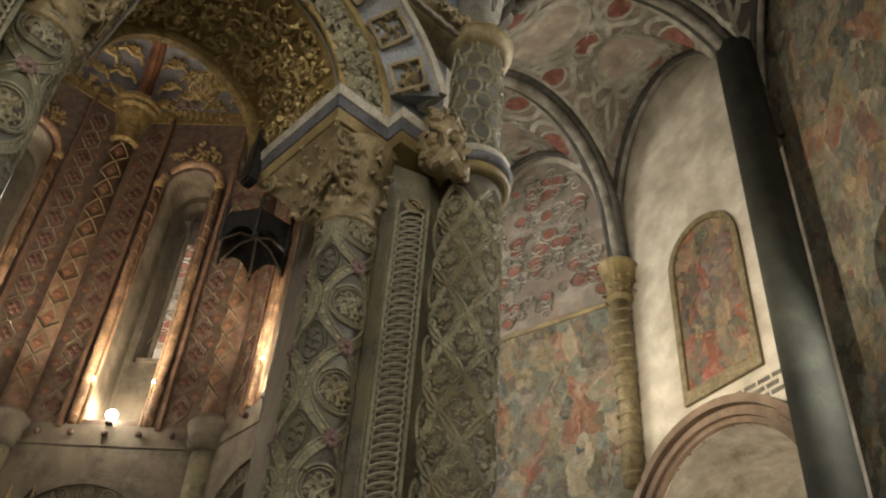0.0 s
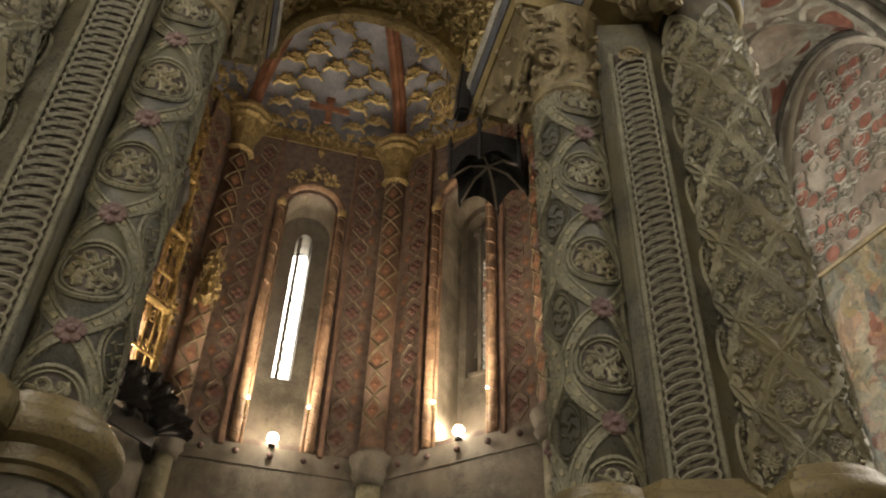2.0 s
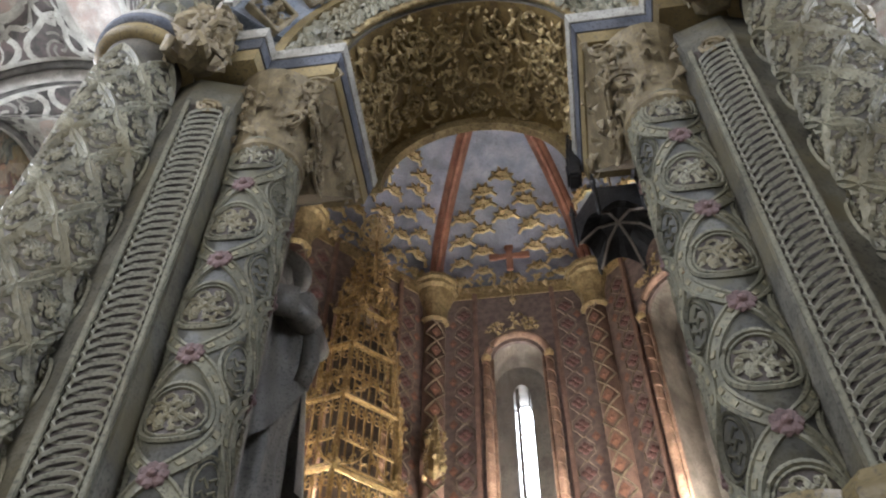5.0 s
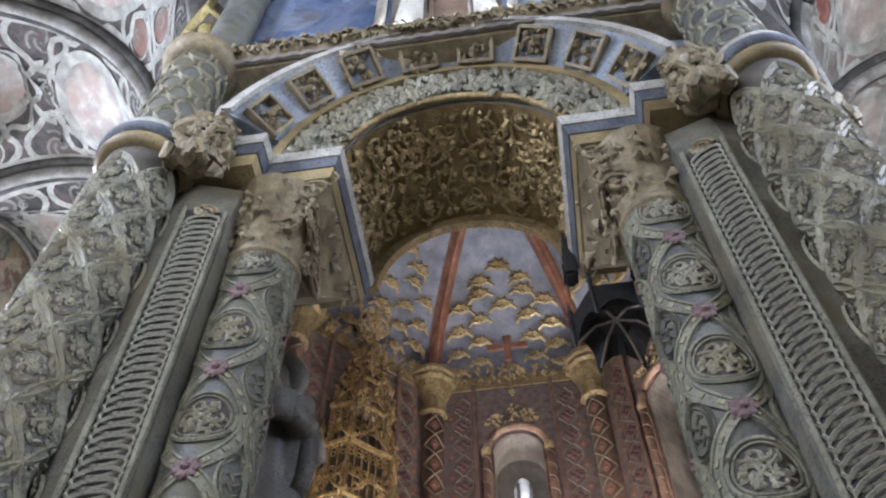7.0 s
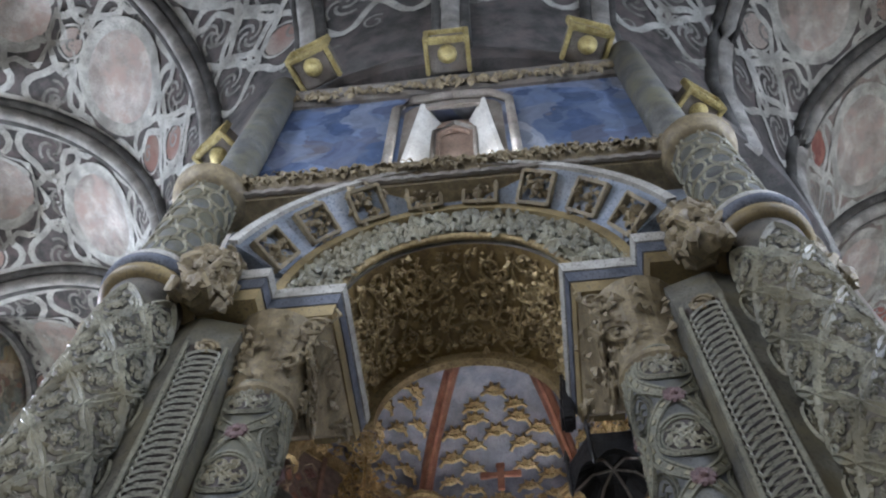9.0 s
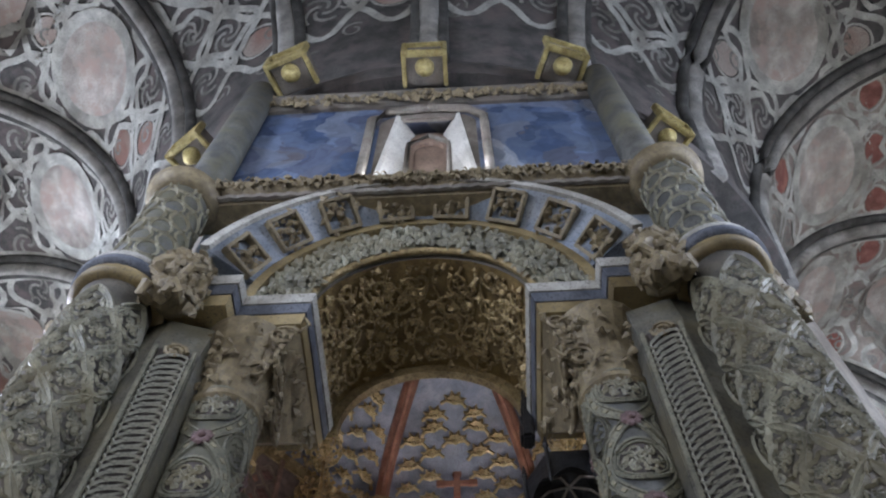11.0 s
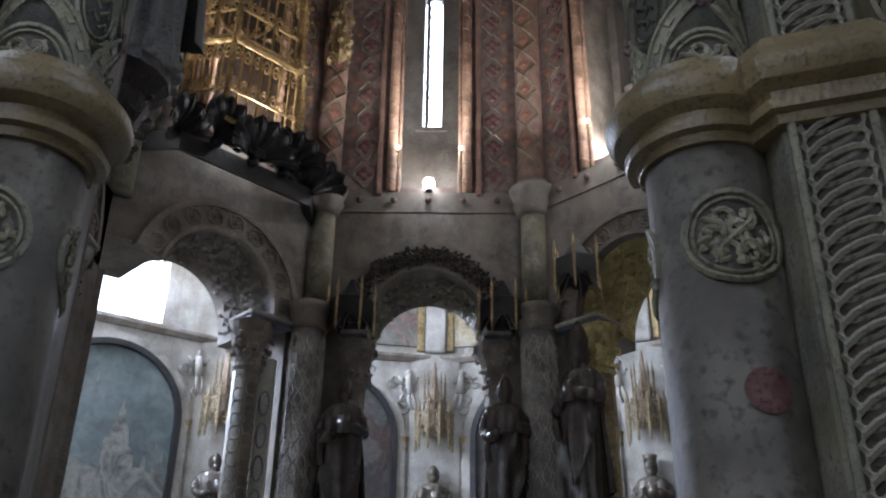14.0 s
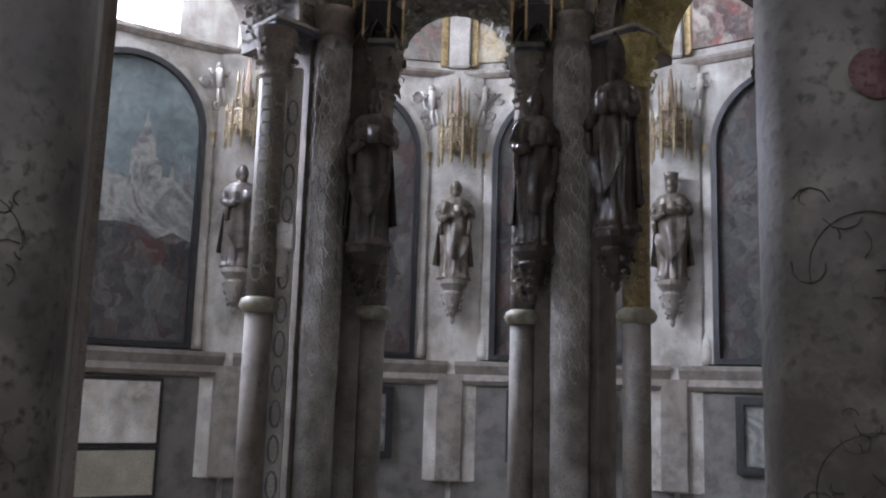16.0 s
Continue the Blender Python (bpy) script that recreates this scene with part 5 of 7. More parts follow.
gold_stone = surf("gilt_worn_stone", (0.19, 0.155, 0.09), (0.29, 0.24, 0.14), 0.55, 0.15, scale=14, c3=(0.16, 0.13, 0.10))
ring_m = surf("ochre_glazed_stone", (0.15, 0.12, 0.06), (0.23, 0.185, 0.095), 0.35, scale=4, c3=(0.10, 0.085, 0.055), stain=0.5)
ZR = 3.47
JX, JY, JR = 1.18, -4.36, 0.205
AX, AY, AR = 1.975, -4.77, 0.245
PITCH = 0.643
ROUNDELS = [2.955 + PITCH * q for q in range(6)]
for s in (-1, 1):
    face = -0.62 * s
    jamb_column(s * JX, JY, 0.0, 6.3, JR, ROUNDELS, -0.02 if s > 0 else 0.05, "round carved column with rose flowers and leaf roundels on a blue-grey ground")
    lattice_column(s * AX, AY, 0.0, 7.0, AR, face, "tall round column covered with carved ogee lattice")
    # pilaster with coiled strip and oval panels
    pl = thing("coiled_pilaster", "grey stone pilaster with a carved coil strip and oval panels", "pilaster", "coiled pilasters of the near piers")
    bm = bmesh.new()
    foot = [(s * x, y) for x, y in ((1.33, -4.35), (1.345, -4.64), (1.62, -4.73), (1.86, -4.66), (1.86, -4.35))]
    lo = [bm.verts.new((x, y, 0)) for x, y in foot]
    hi = [bm.verts.new((x, y, 6.62)) for x, y in foot]
    pk = [bm.verts.new((x, y + 0.05, 6.95)) for x, y in foot]
    for a, b in ((lo, hi), (hi, pk)):
        for j in range(5):
            bm.faces.new((a[j], a[(j + 1) % 5], b[(j + 1) % 5], b[j]))
    bm.faces.new(pk)
    part("body", bm, mossy, pl)
    a = math.atan2(s * -0.09, 0.275)
    m0 = Matrix.Translation((s * 1.4825, -4.687, 0)) @ Matrix.Rotation(a, 4, "Z")
    bm = bmesh.new()
    for x in (-0.118, 0.118):
        box(bm, x, -0.012, 3.3, 0.026, 0.05, 6.5, 0.006)
    xf(bm, m0)
    part("border", bm, olive, pl)
    bm = box(bmesh.new(), 0, 0.004, 3.3, 0.21, 0.02, 6.5)
    xf(bm, m0)
    part("strip_ground", bm, roundel_dark, pl)
    for q in range(72):
        put("coil", COIL, m0 @ pose(0, 0, 2.0 + 0.0625 * q), pl)
    bm = tube(bmesh.new(), [(0.075 * (1 - w / 20) * math.cos(w * 0.7), -0.02, 6.53 + 0.075 * (1 - w / 20) * math.sin(w * 0.7)) for w in range(18)], 0.016, 5)
    xf(bm, m0)
    part("scroll", bm, gold_stone, pl)
    m1 = Matrix.Translation((s * 1.74, -4.698, 0)) @ Matrix.Rotation(math.atan2(s * 0.07, 0.24), 4, "Z")
    for q in range(9):
        bm = bmesh.new()
        tube(bm, [(0.055 * math.cos(e), -0.004, 0.15 * math.sin(e)) for e in [2 * math.pi * w / 16 for w in range(16)]], 0.012, 4, True)
        for w in range(5):
            tube(bm, [(0.03 * math.cos(e + w), -0.004, -0.09 + 0.045 * w + 0.02 * math.sin(e + w)) for e in [0.9 * z for z in range(6)]], 0.008, 4)
        xf(bm, m1 @ pose(0, 0, 2.25 + 0.52 * q))
        part("oval_panel", bm, relief, pl)
    # ochre ring moulding round column and pilaster
    path = arc_xy(JX, JY, JR, -2.2, 0.55, 16) + [(1.34, -4.66), (1.62, -4.755), (1.80, -4.70)] + arc_xy(AX, AY, AR, -0.75, 1.9, 14)
    if s < 0:
        path = [(-x, y) for x, y in path][::-1]
    bm = sweep(bmesh.new(), path, [(o, ZR + z) for o, z in RING])
    rm = part("ring_moulding", bm, ring_m, smooth=True)
    rm.data.set_sharp_from_angle(angle=radians(32))
    tagged(rm, "thick ochre painted stone ring moulding round the pier", "moulding", "ring mouldings")
    # capital of the column: foliage block below the impost
    cp = thing("foliage_capital", "ochre and grey carved foliage capital with scrolling leaves", "capital", "foliage capitals")
    bm = lathe(bmesh.new(), [(0.205, 6.22), (0.235, 6.25), (0.235, 6.29), (0.21, 6.31), (0.22, 6.5), (0.27, 6.9), (0.30, 7.02)], s * JX, JY, 24)
    lo = [bm.verts.new((s * x, y, 6.45)) for x, y in ((1.0, -4.50), (1.34, -4.50), (1.34, -4.05), (1.0, -4.05))]
    hi = [bm.verts.new((s * x, y, 7.065)) for x, y in ((0.81, -4.52), (1.40, -4.52), (1.40, -3.55), (0.81, -3.55))]
    for j in range(4):
        bm.faces.new((lo[j], lo[(j + 1) % 4], hi[(j + 1) % 4], hi[j]))
    bm.faces.new(lo); bm.faces.new(hi)
    part("core", bm, gold_stone, cp)
    rr = random.Random(31 + s)

    def cap_skin(u, v):
        x0 = 1.0 - 0.19 * v
        if u < 0.5:
            return Vector((s * (x0 + (1.36 - x0) * u / 0.5), -4.52, 6.48 + 0.54 * v)), Vector((0, -1, 0))
        w = (u - 0.5) / 0.5
        return Vector((s * x0, -4.5 + (0.45 + 0.5 * v) * w, 6.48 + 0.54 * v)), Vector((-s, 0, -0.3)).normalized()
    bm = scatter_leaves(bmesh.new(), cap_skin, 90, 0.075, rr, 0.015)
    scatter_leaves(bm, lambda u, v: (Vector((s * JX + (0.215 + 0.075 * v) * math.cos(6.283 * u), JY + (0.215 + 0.075 * v) * math.sin(6.283 * u), 6.36 + 0.62 * v)), Vector((math.cos(6.283 * u), math.sin(6.283 * u), 0.0))), 90, 0.08, rr, 0.015)
    for q in range(26):
        c, nrm = cap_skin(((q * 0.618) % 1.0) * 0.96 + 0.02, ((q * 0.377) % 1.0) * 0.8 + 0.1)
        t1 = Vector((1, 0, 0)) if abs(nrm.y) > 0.5 else Vector((0, 1, 0))
        sg, big = (1 if q % 2 else -1), 0.075 + 0.035 * rr.random()
        way = [c + nrm * (0.02 + 0.012 * math.sin(0.4 * w)) + t1 * sg * (big - big * w / 20) * math.cos(w * 0.55 + q) + Vector((0, 0, (big - big * w / 20) * math.sin(w * 0.55 + q))) for w in range(16)]
        tube(bm, way, 0.015, 5)
        tube(bm, [way[0], way[0] + t1 * sg * 0.06 + Vector((0, 0, 0.09)), way[0] + t1 * sg * 0.02 + Vector((0, 0, 0.17))], 0.013, 5)
    part("foliage", bm, gold_stone, cp)
    # stepped impost: ochre, blue and white bands
    foot = [(0.80, -3.50), (0.80, -4.55), (1.28, -4.55), (1.28, -4.72), (1.70, -4.72)]
    foot = [(s * x, y) for x, y in foot] if s > 0 else [(s * x, y) for x, y in foot][::-1]
    ip = None
    for z0, z1, o, mat_, nm in ((7.06, 7.16, 0.0, ochre, "ochre_band"), (7.16, 7.25, 0.03, blue_band, "blue_band"), (7.25, 7.33, 0.06, white_band, "white_band")):
        bm = sweep(bmesh.new(), foot, [(-0.3, z0), (o, z0), (o + 0.02, z1), (-0.3, z1)])
        if ip is None:
            ip = tagged(part("impost_moulding", bm, mat_), "stepped impost moulding banded in ochre, blue and white", "impost", "near imposts", "structure")
        else:
            part(nm, bm, mat_, ip)
    lion(Matrix.Translation((s * 1.60, -4.80, 7.05)) @ Matrix.Diagonal((1.15, 1.1, 1.25, 1)), "gilt carved beast corbel with leaves")
    # collar and upper column
    cc = thing("upper_column", "grey carved upper column with blue and ochre collars", "column", "upper columns of the octagon")
    bm = lathe(bmesh.new(), [(0.22, 6.98), (0.22, 8.75)], s * AX, AY, 32)
    part("shaft", bm, ground_st, cc, smooth=True)
    bm = bmesh.new()
    for q in range(8):
        for w in range(7):
            tube(bm, cyl_curve(0.22, s * AX, AY, ring_pts(2 * math.pi * w / 7 + (q % 2) * 0.45, 7.3 + 0.18 * q, 0.36, 0.10, 12), 0.004), 0.014, 4, True)
    part("carved_links", bm, relief, cc)
    for z in (7.0,):
        for dz, r, mat_, nm in ((0.0, 0.31, ochre, "ochre_collar"), (0.10, 0.33, blue_band, "blue_collar"), (0.19, 0.31, white_band, "white_collar")):
            bm = lathe(bmesh.new(), [(r - 0.05, z + dz - 0.05), (r, z + dz - 0.03), (r, z + dz + 0.035), (r - 0.05, z + dz + 0.05)], s * AX, AY, 32)
            part(nm, bm, mat_, cc, smooth=True)
    bm = lathe(bmesh.new(), [(0.23, 8.6), (0.30, 8.66), (0.32, 8.76), (0.28, 8.84), (0.22, 8.88)], s * AX, AY, 28)
    part("upper_collar", bm, gold_stone, cc, smooth=True)
    bm = lathe(bmesh.new(), [(0.17, 8.85), (0.165, 11.9)], s * 1.90, AY + 0.03, 24)
    part("slim_shaft", bm, ground_st, cc, smooth=True)
    # same order of shafts on the side faces of the pier
    mm = Matrix.Rotation(radians(22.5 * s), 4, "Z") @ Matrix.Diagonal((-1, 1, 1, 1)) @ Matrix.Rotation(radians(-22.5 * s), 4, "Z")
    q1 = mm @ Vector((s * JX, JY, 0))
    co = thing("side_column", "plain round carved column on the flank of the pier", "column", "flank columns of the near piers")
    bm = lathe(bmesh.new(), [(JR, 0), (JR, 6.3), (0.28, 6.9), (0.3, 7.1)], q1.x, q1.y, 24)
    part("shaft", bm, ground_st, co, smooth=True)
    q2 = mm @ Vector((s * 1.60, -4.80, 7.05))
    lion(Matrix.Translation(q2) @ Matrix.Rotation(radians(45 * s), 4, "Z") @ Matrix.Diagonal((1.15, 1.1, 1.25, 1)), "gilt carved beast corbel on the flank of the pier")

# ---- near arch ----
bm = arch_band(bmesh.new(), 0.82, 0.86, 1.22, 1.26, 7.32, -4.50, -4.40, 32)
av = tagged(part("near_archivolt", bm, relief), "grey archivolt crowded with carved leaves", "arch", kind="structure")
rr = random.Random(3)


def av_skin(u, v):
    t = math.pi * u
    return Vector(((0.84 + 0.36 * v) * math.cos(t), -4.51, 7.32 + (0.88 + 0.36 * v) * math.sin(t))), Vector((0, -1, 0))


bm = scatter_leaves(bmesh.new(), av_skin, 900, 0.085, rr, 0.02)
part("carved_leaves", bm, relief, av)
bm = arch_band(bmesh.new(), 1.20, 1.24, 1.28, 1.32, 7.32, -4.56, -4.42, 32)
part("ochre_hood", bm, ochre, av, "ochre hood moulding")
bm = tube(bmesh.new(), [(0.83 * math.cos(math.pi * q / 40), -4.50, 7.32 + 0.85 * math.sin(math.pi * q / 40)) for q in range(41)], 0.03, 8)
part("bead", bm, gold_dull, av, smooth=True)
# coffered band above the hood
bm = bmesh.new()
rows = []
for q in range(41):
    t = 0.30 + (math.pi - 0.60) * q / 40
    c, d = math.cos(t), math.sin(t)
    rows.append([bm.verts.new(v) for v in ((1.26 * c, -4.52, 7.32 + 1.30 * d), (1.62 * c, -4.80, 7.30 + 1.52 * d), (1.62 * c, -4.55, 7.36 + 1.56 * d), (1.28 * c, -4.45, 7.36 + 1.32 * d))])
for p, q in zip(rows, rows[1:]):
    for j in range(4):
        bm.faces.new((p[j], q[j], q[(j + 1) % 4], p[(j + 1) % 4]))
bm.faces.new(rows[0]); bm.faces.new(rows[-1][::-1])
cb = tagged(part("coffered_band", bm, blue_pale), "pale blue band with carved square rosettes over the arch", "arch", kind="structure")
for q in range(8):
    t = 0.42 + (math.pi - 0.84) * q / 7
    bm = bmesh.new()
    c = Vector((1.44 * math.cos(t), -4.665, 7.31 + 1.41 * math.sin(t)))
    rot = Matrix.Translation(c) @ Matrix.Rotation(-(t - math.pi / 2), 4, "Y") @ Matrix.Rotation(radians(50), 4, "X")
    for a, b, w, h in ((0, 0.13, 0.28, 0.03), (0, -0.13, 0.28, 0.03), (0.13, 0, 0.03, 0.28), (-0.13, 0, 0.03, 0.28)):
        box(bm, a, -0.02, b, w, 0.08, h, 0.006)
    rq = random.Random(q)
    scatter_leaves(bm, lambda u, v: (Vector((0.11 * (2 * u - 1), 0.0, 0.11 * (2 * v - 1))), Vector((0, -1, 0))), 26, 0.085, rq, 0.03)
    bmesh.ops.create_icosphere(bm, subdivisions=1, radius=0.04, matrix=pose(0, -0.03, 0))
    xf(bm, rot)
    part("rosette", bm, gold_stone, cb, "carved square rosette")
bm = arch_band(bmesh.new(), 1.60, 1.50, 1.68, 1.57, 7.32, -4.83, -4.55, 40, 0.30, math.pi - 0.30)
part("white_edge", bm, white_band, cb, "white edge moulding")
# soffit lined with gilded strapwork
bm = bmesh.new()
rows = []
for q in range(25):
    t = math.pi * q / 24
    rows.append([bm.verts.new(((0.795) * math.cos(t), y, 7.32 + 0.815 * math.sin(t))) for y in (-4.45, -3.47)])
for a, b in zip(rows, rows[1:]):
    bm.faces.new((a[0], b[0], b[1], a[1]))
so = tagged(part("arch_soffit", bm, soffit_m), "brown and gold arch soffit with scrolling strapwork", "arch", kind="structure")
bm = bmesh.new()


def soff(t, y, o=0.015):
    return ((0.795 - o) * math.cos(t), y, 7.32 + (0.815 - o) * math.sin(t))


rr = random.Random(12)
for q in range(64):
    t0, y0 = rr.uniform(0.08, 3.06), rr.uniform(-4.38, -3.55)
    sg, sz = rr.choice((-1, 1)), rr.uniform(0.07, 0.14)
    tube(bm, [soff(t0 + sg * (sz * (1 - w / 18)) / 0.8 * math.cos(w * 0.55), y0 + sz * (1 - w / 18) * math.sin(w * 0.55)) for w in range(16)], 0.014, 5)
for q in range(12):
    t0 = 0.2 + 2.74 * q / 11
    tube(bm, [soff(t0 + 0.05 * math.sin(w * 0.8), -4.4 + 0.85 * w / 12) for w in range(13)], 0.012, 5)
scatter_leaves(bm, lambda u, v: (Vector(soff(math.pi * u, -4.42 + 0.9 * v, 0.005)), Vector((-math.cos(math.pi * u), 0, -math.sin(math.pi * u)))), 420, 0.075, rr, 0.015)
part("strapwork", bm, gold_dull, so, "gilded strapwork")
bm = arch_band(bmesh.new(), 0.70, 0.72, 0.84, 0.87, 7.32, -3.47, -3.40, 32)
part("inner_edge", bm, gold_dull, so)

# spandrel wall, cornice and blue storey
ell = [(1.30 * math.cos(math.pi * q / 30), 7.36 + 1.24 * math.sin(math.pi * q / 30)) for q in range(31)]
bm = plate(bmesh.new(), [(1.84, 7.36), (1.84, 8.66), (-1.84, 8.66), (-1.84, 7.36), *ell[::-1]], [], -4.50, -4.452)
tagged(part("spandrel_wall", bm, blue_pale), "pale blue painted spandrels beside the arch", "wall", kind="structure")
co = tagged(part("near_cornice", sweep(bmesh.new(), [(1.95, -4.74), (-1.95, -4.74)][::-1], [(-0.25, 8.66), (0.02, 8.66), (0.07, 8.72), (0.05, 8.76), (0.10, 8.82), (0.12, 8.92), (-0.1, 8.95)]), gold_stone), "carved cornice with leaf cresting under the blue storey", "cornice", kind="structure")
bm = scatter_leaves(bmesh.new(), lambda u, v: (Vector((-1.9 + 3.8 * u, -4.84, 8.74 + 0.2 * v)), Vector((0, -0.9, 0.4)).normalized()), 420, 0.085, random.Random(5), 0.02)
part("leaf_cresting", bm, gold_stone, co)
bm = tube(bmesh.new(), [(-1.9 + 3.8 * q / 60, -4.80 - 0.012 * (q % 2), 8.69) for q in range(61)], 0.03, 6)
part("rope", bm, stone, co)
bm = sweep(bmesh.new(), [(-1.95, -4.66), (1.95, -4.66)], [(-0.1, 11.40), (0.03, 11.40), (0.06, 11.46), (0.04, 11.62), (0.10, 11.68), (0.10, 11.74), (-0.1, 11.76)])
fz = tagged(part("upper_frieze", bm, stone), "grey carved frieze above the blue painted storey", "cornice", kind="structure")
bm = scatter_leaves(bmesh.new(), lambda u, v: (Vector((-1.8 + 3.6 * u, -4.72, 11.42 + 0.22 * v)), Vector((0, -1, 0))), 220, 0.12, random.Random(9), 0.02)
part("carved_scrolls", bm, gold_stone, fz)
# window of the blue storey: splayed white reveals and a pale niche frame
wf = thing("blue_storey_window", "tall window with white splayed reveals lit from inside", "window")
bm = bmesh.new()
for s in (-1, 1):
    vs = [bm.verts.new(c) for c in ((s * 0.46, -4.65, 9.0), (s * 0.22, -4.44, 9.0), (s * 0.15, -4.44, 11.1), (s * 0.29, -4.65, 11.1))]
    bm.faces.new(vs)
    vs = [bm.verts.new(c) for c in ((s * 0.50, -4.67, 9.0), (s * 0.46, -4.65, 9.0), (s * 0.29, -4.65, 11.1), (s * 0.33, -4.67, 11.15))]
    bm.faces.new(vs)
part("reveal", bm, bone, wf)
bm = bmesh.new()
for s in (-1, 1):
    tube(bm, [(s * 0.58, -4.69, 8.95), (s * 0.58, -4.69, 10.9), (s * 0.42, -4.69, 11.15), (0, -4.69, 11.25)], 0.05, 6)
    tube(bm, [(s * 0.21, -4.48, 9.0), (s * 0.21, -4.48, 10.7), (0, -4.48, 10.95)], 0.03, 6)
part("frame", bm, pale, wf, smooth=True)
bm = box(bmesh.new(), 0, -4.38, 10.1, 0.70, 0.06, 2.3)
part("niche_back", bm, brown_st, wf)
bm = plate(bmesh.new(), arch_loop(0.498, 9.02, 10.85, 0.398), [[(-0.46, 9.03), (0.46, 9.03), (0.29, 11.05), (-0.29, 11.05)]], -4.645, -4.60)
part("lining", bm, pale, wf)
bm = plate(bmesh.new(), arch_loop(0.21, 9.05, 10.75, 0.3), [arch_loop(0.15, 9.1, 10.6, 0.2)], -4.47, -4.42)
part("inner_screen", bm, brown_st, wf)
bm = tube(bmesh.new(), [(0.17 * math.cos(math.pi * q / 10), -4.68, 9.0 + 0.1 * math.sin(math.pi * q / 10)) for q in range(11)], 0.03, 6)
part("sill_arc", bm, gold, wf)
for s in (-1, 1):
    rd = tube(bmesh.new(), [(s * 1.5, -4.75, 8.9), (s * 1.5, -4.76, 9.25)], 0.018, 6)
    tagged(part("iron_rod", rd, black), "short black iron rod on the cornice", "rod", "iron rods")
    lt = new("window_uplight", bpy.data.lights.new("window_uplight", "POINT"))
    lt.data.energy, lt.data.color, lt.data.shadow_soft_size = 34, (1.0, 0.97, 0.92), 0.05
    lt.location = (s * 0.27, -4.62, 9.05)
# corbels that carry the vault ribs
for x, y, z, a in ((-0.03, -4.96, 12.0, 0), (-1.52, -4.98, 11.98, -20), (1.50, -4.90, 11.98, 20), (-2.78, -4.08, 11.95, -36), (2.70, -4.02, 11.95, 36)):
    cb = thing("rib_corbel", "gilt square corbel carrying a vault rib", "corbel", "rib corbels")
    m = Matrix.Translation((x, y, z)) @ Matrix.Rotation(radians(a), 4, "Z")
    bm = box(bmesh.new(), 0, 0.02, 0, 0.44, 0.38, 0.34, 0.03)
    part("block", xf(bm, m), stone, cb)
    bm = bmesh.new()
    for dx, dz, w, h in ((0, 0.17, 0.5, 0.05), (0, -0.17, 0.5, 0.05), (0.23, 0, 0.05, 0.38), (-0.23, 0, 0.05, 0.38)):
        box(bm, dx, -0.18, dz, w, 0.08, h, 0.01)
    for dx, dy, w, d in ((0, -0.19, 0.5, 0.05), (0.23, 0, 0.05, 0.4), (-0.23, 0, 0.05, 0.4)):
        box(bm, dx, dy, -0.17, w, d, 0.07, 0.01)
    part("gilt_frame", xf(bm, m), gilt_bright, cb)
    bm = lathe(bmesh.new(), [(0.03, -0.34), (0.06, -0.32), (0.10, -0.2), (0.11, -0.17)], 0, -0.02, 16)
    part("drop", xf(bm, m), gilt_bright, cb, smooth=True)

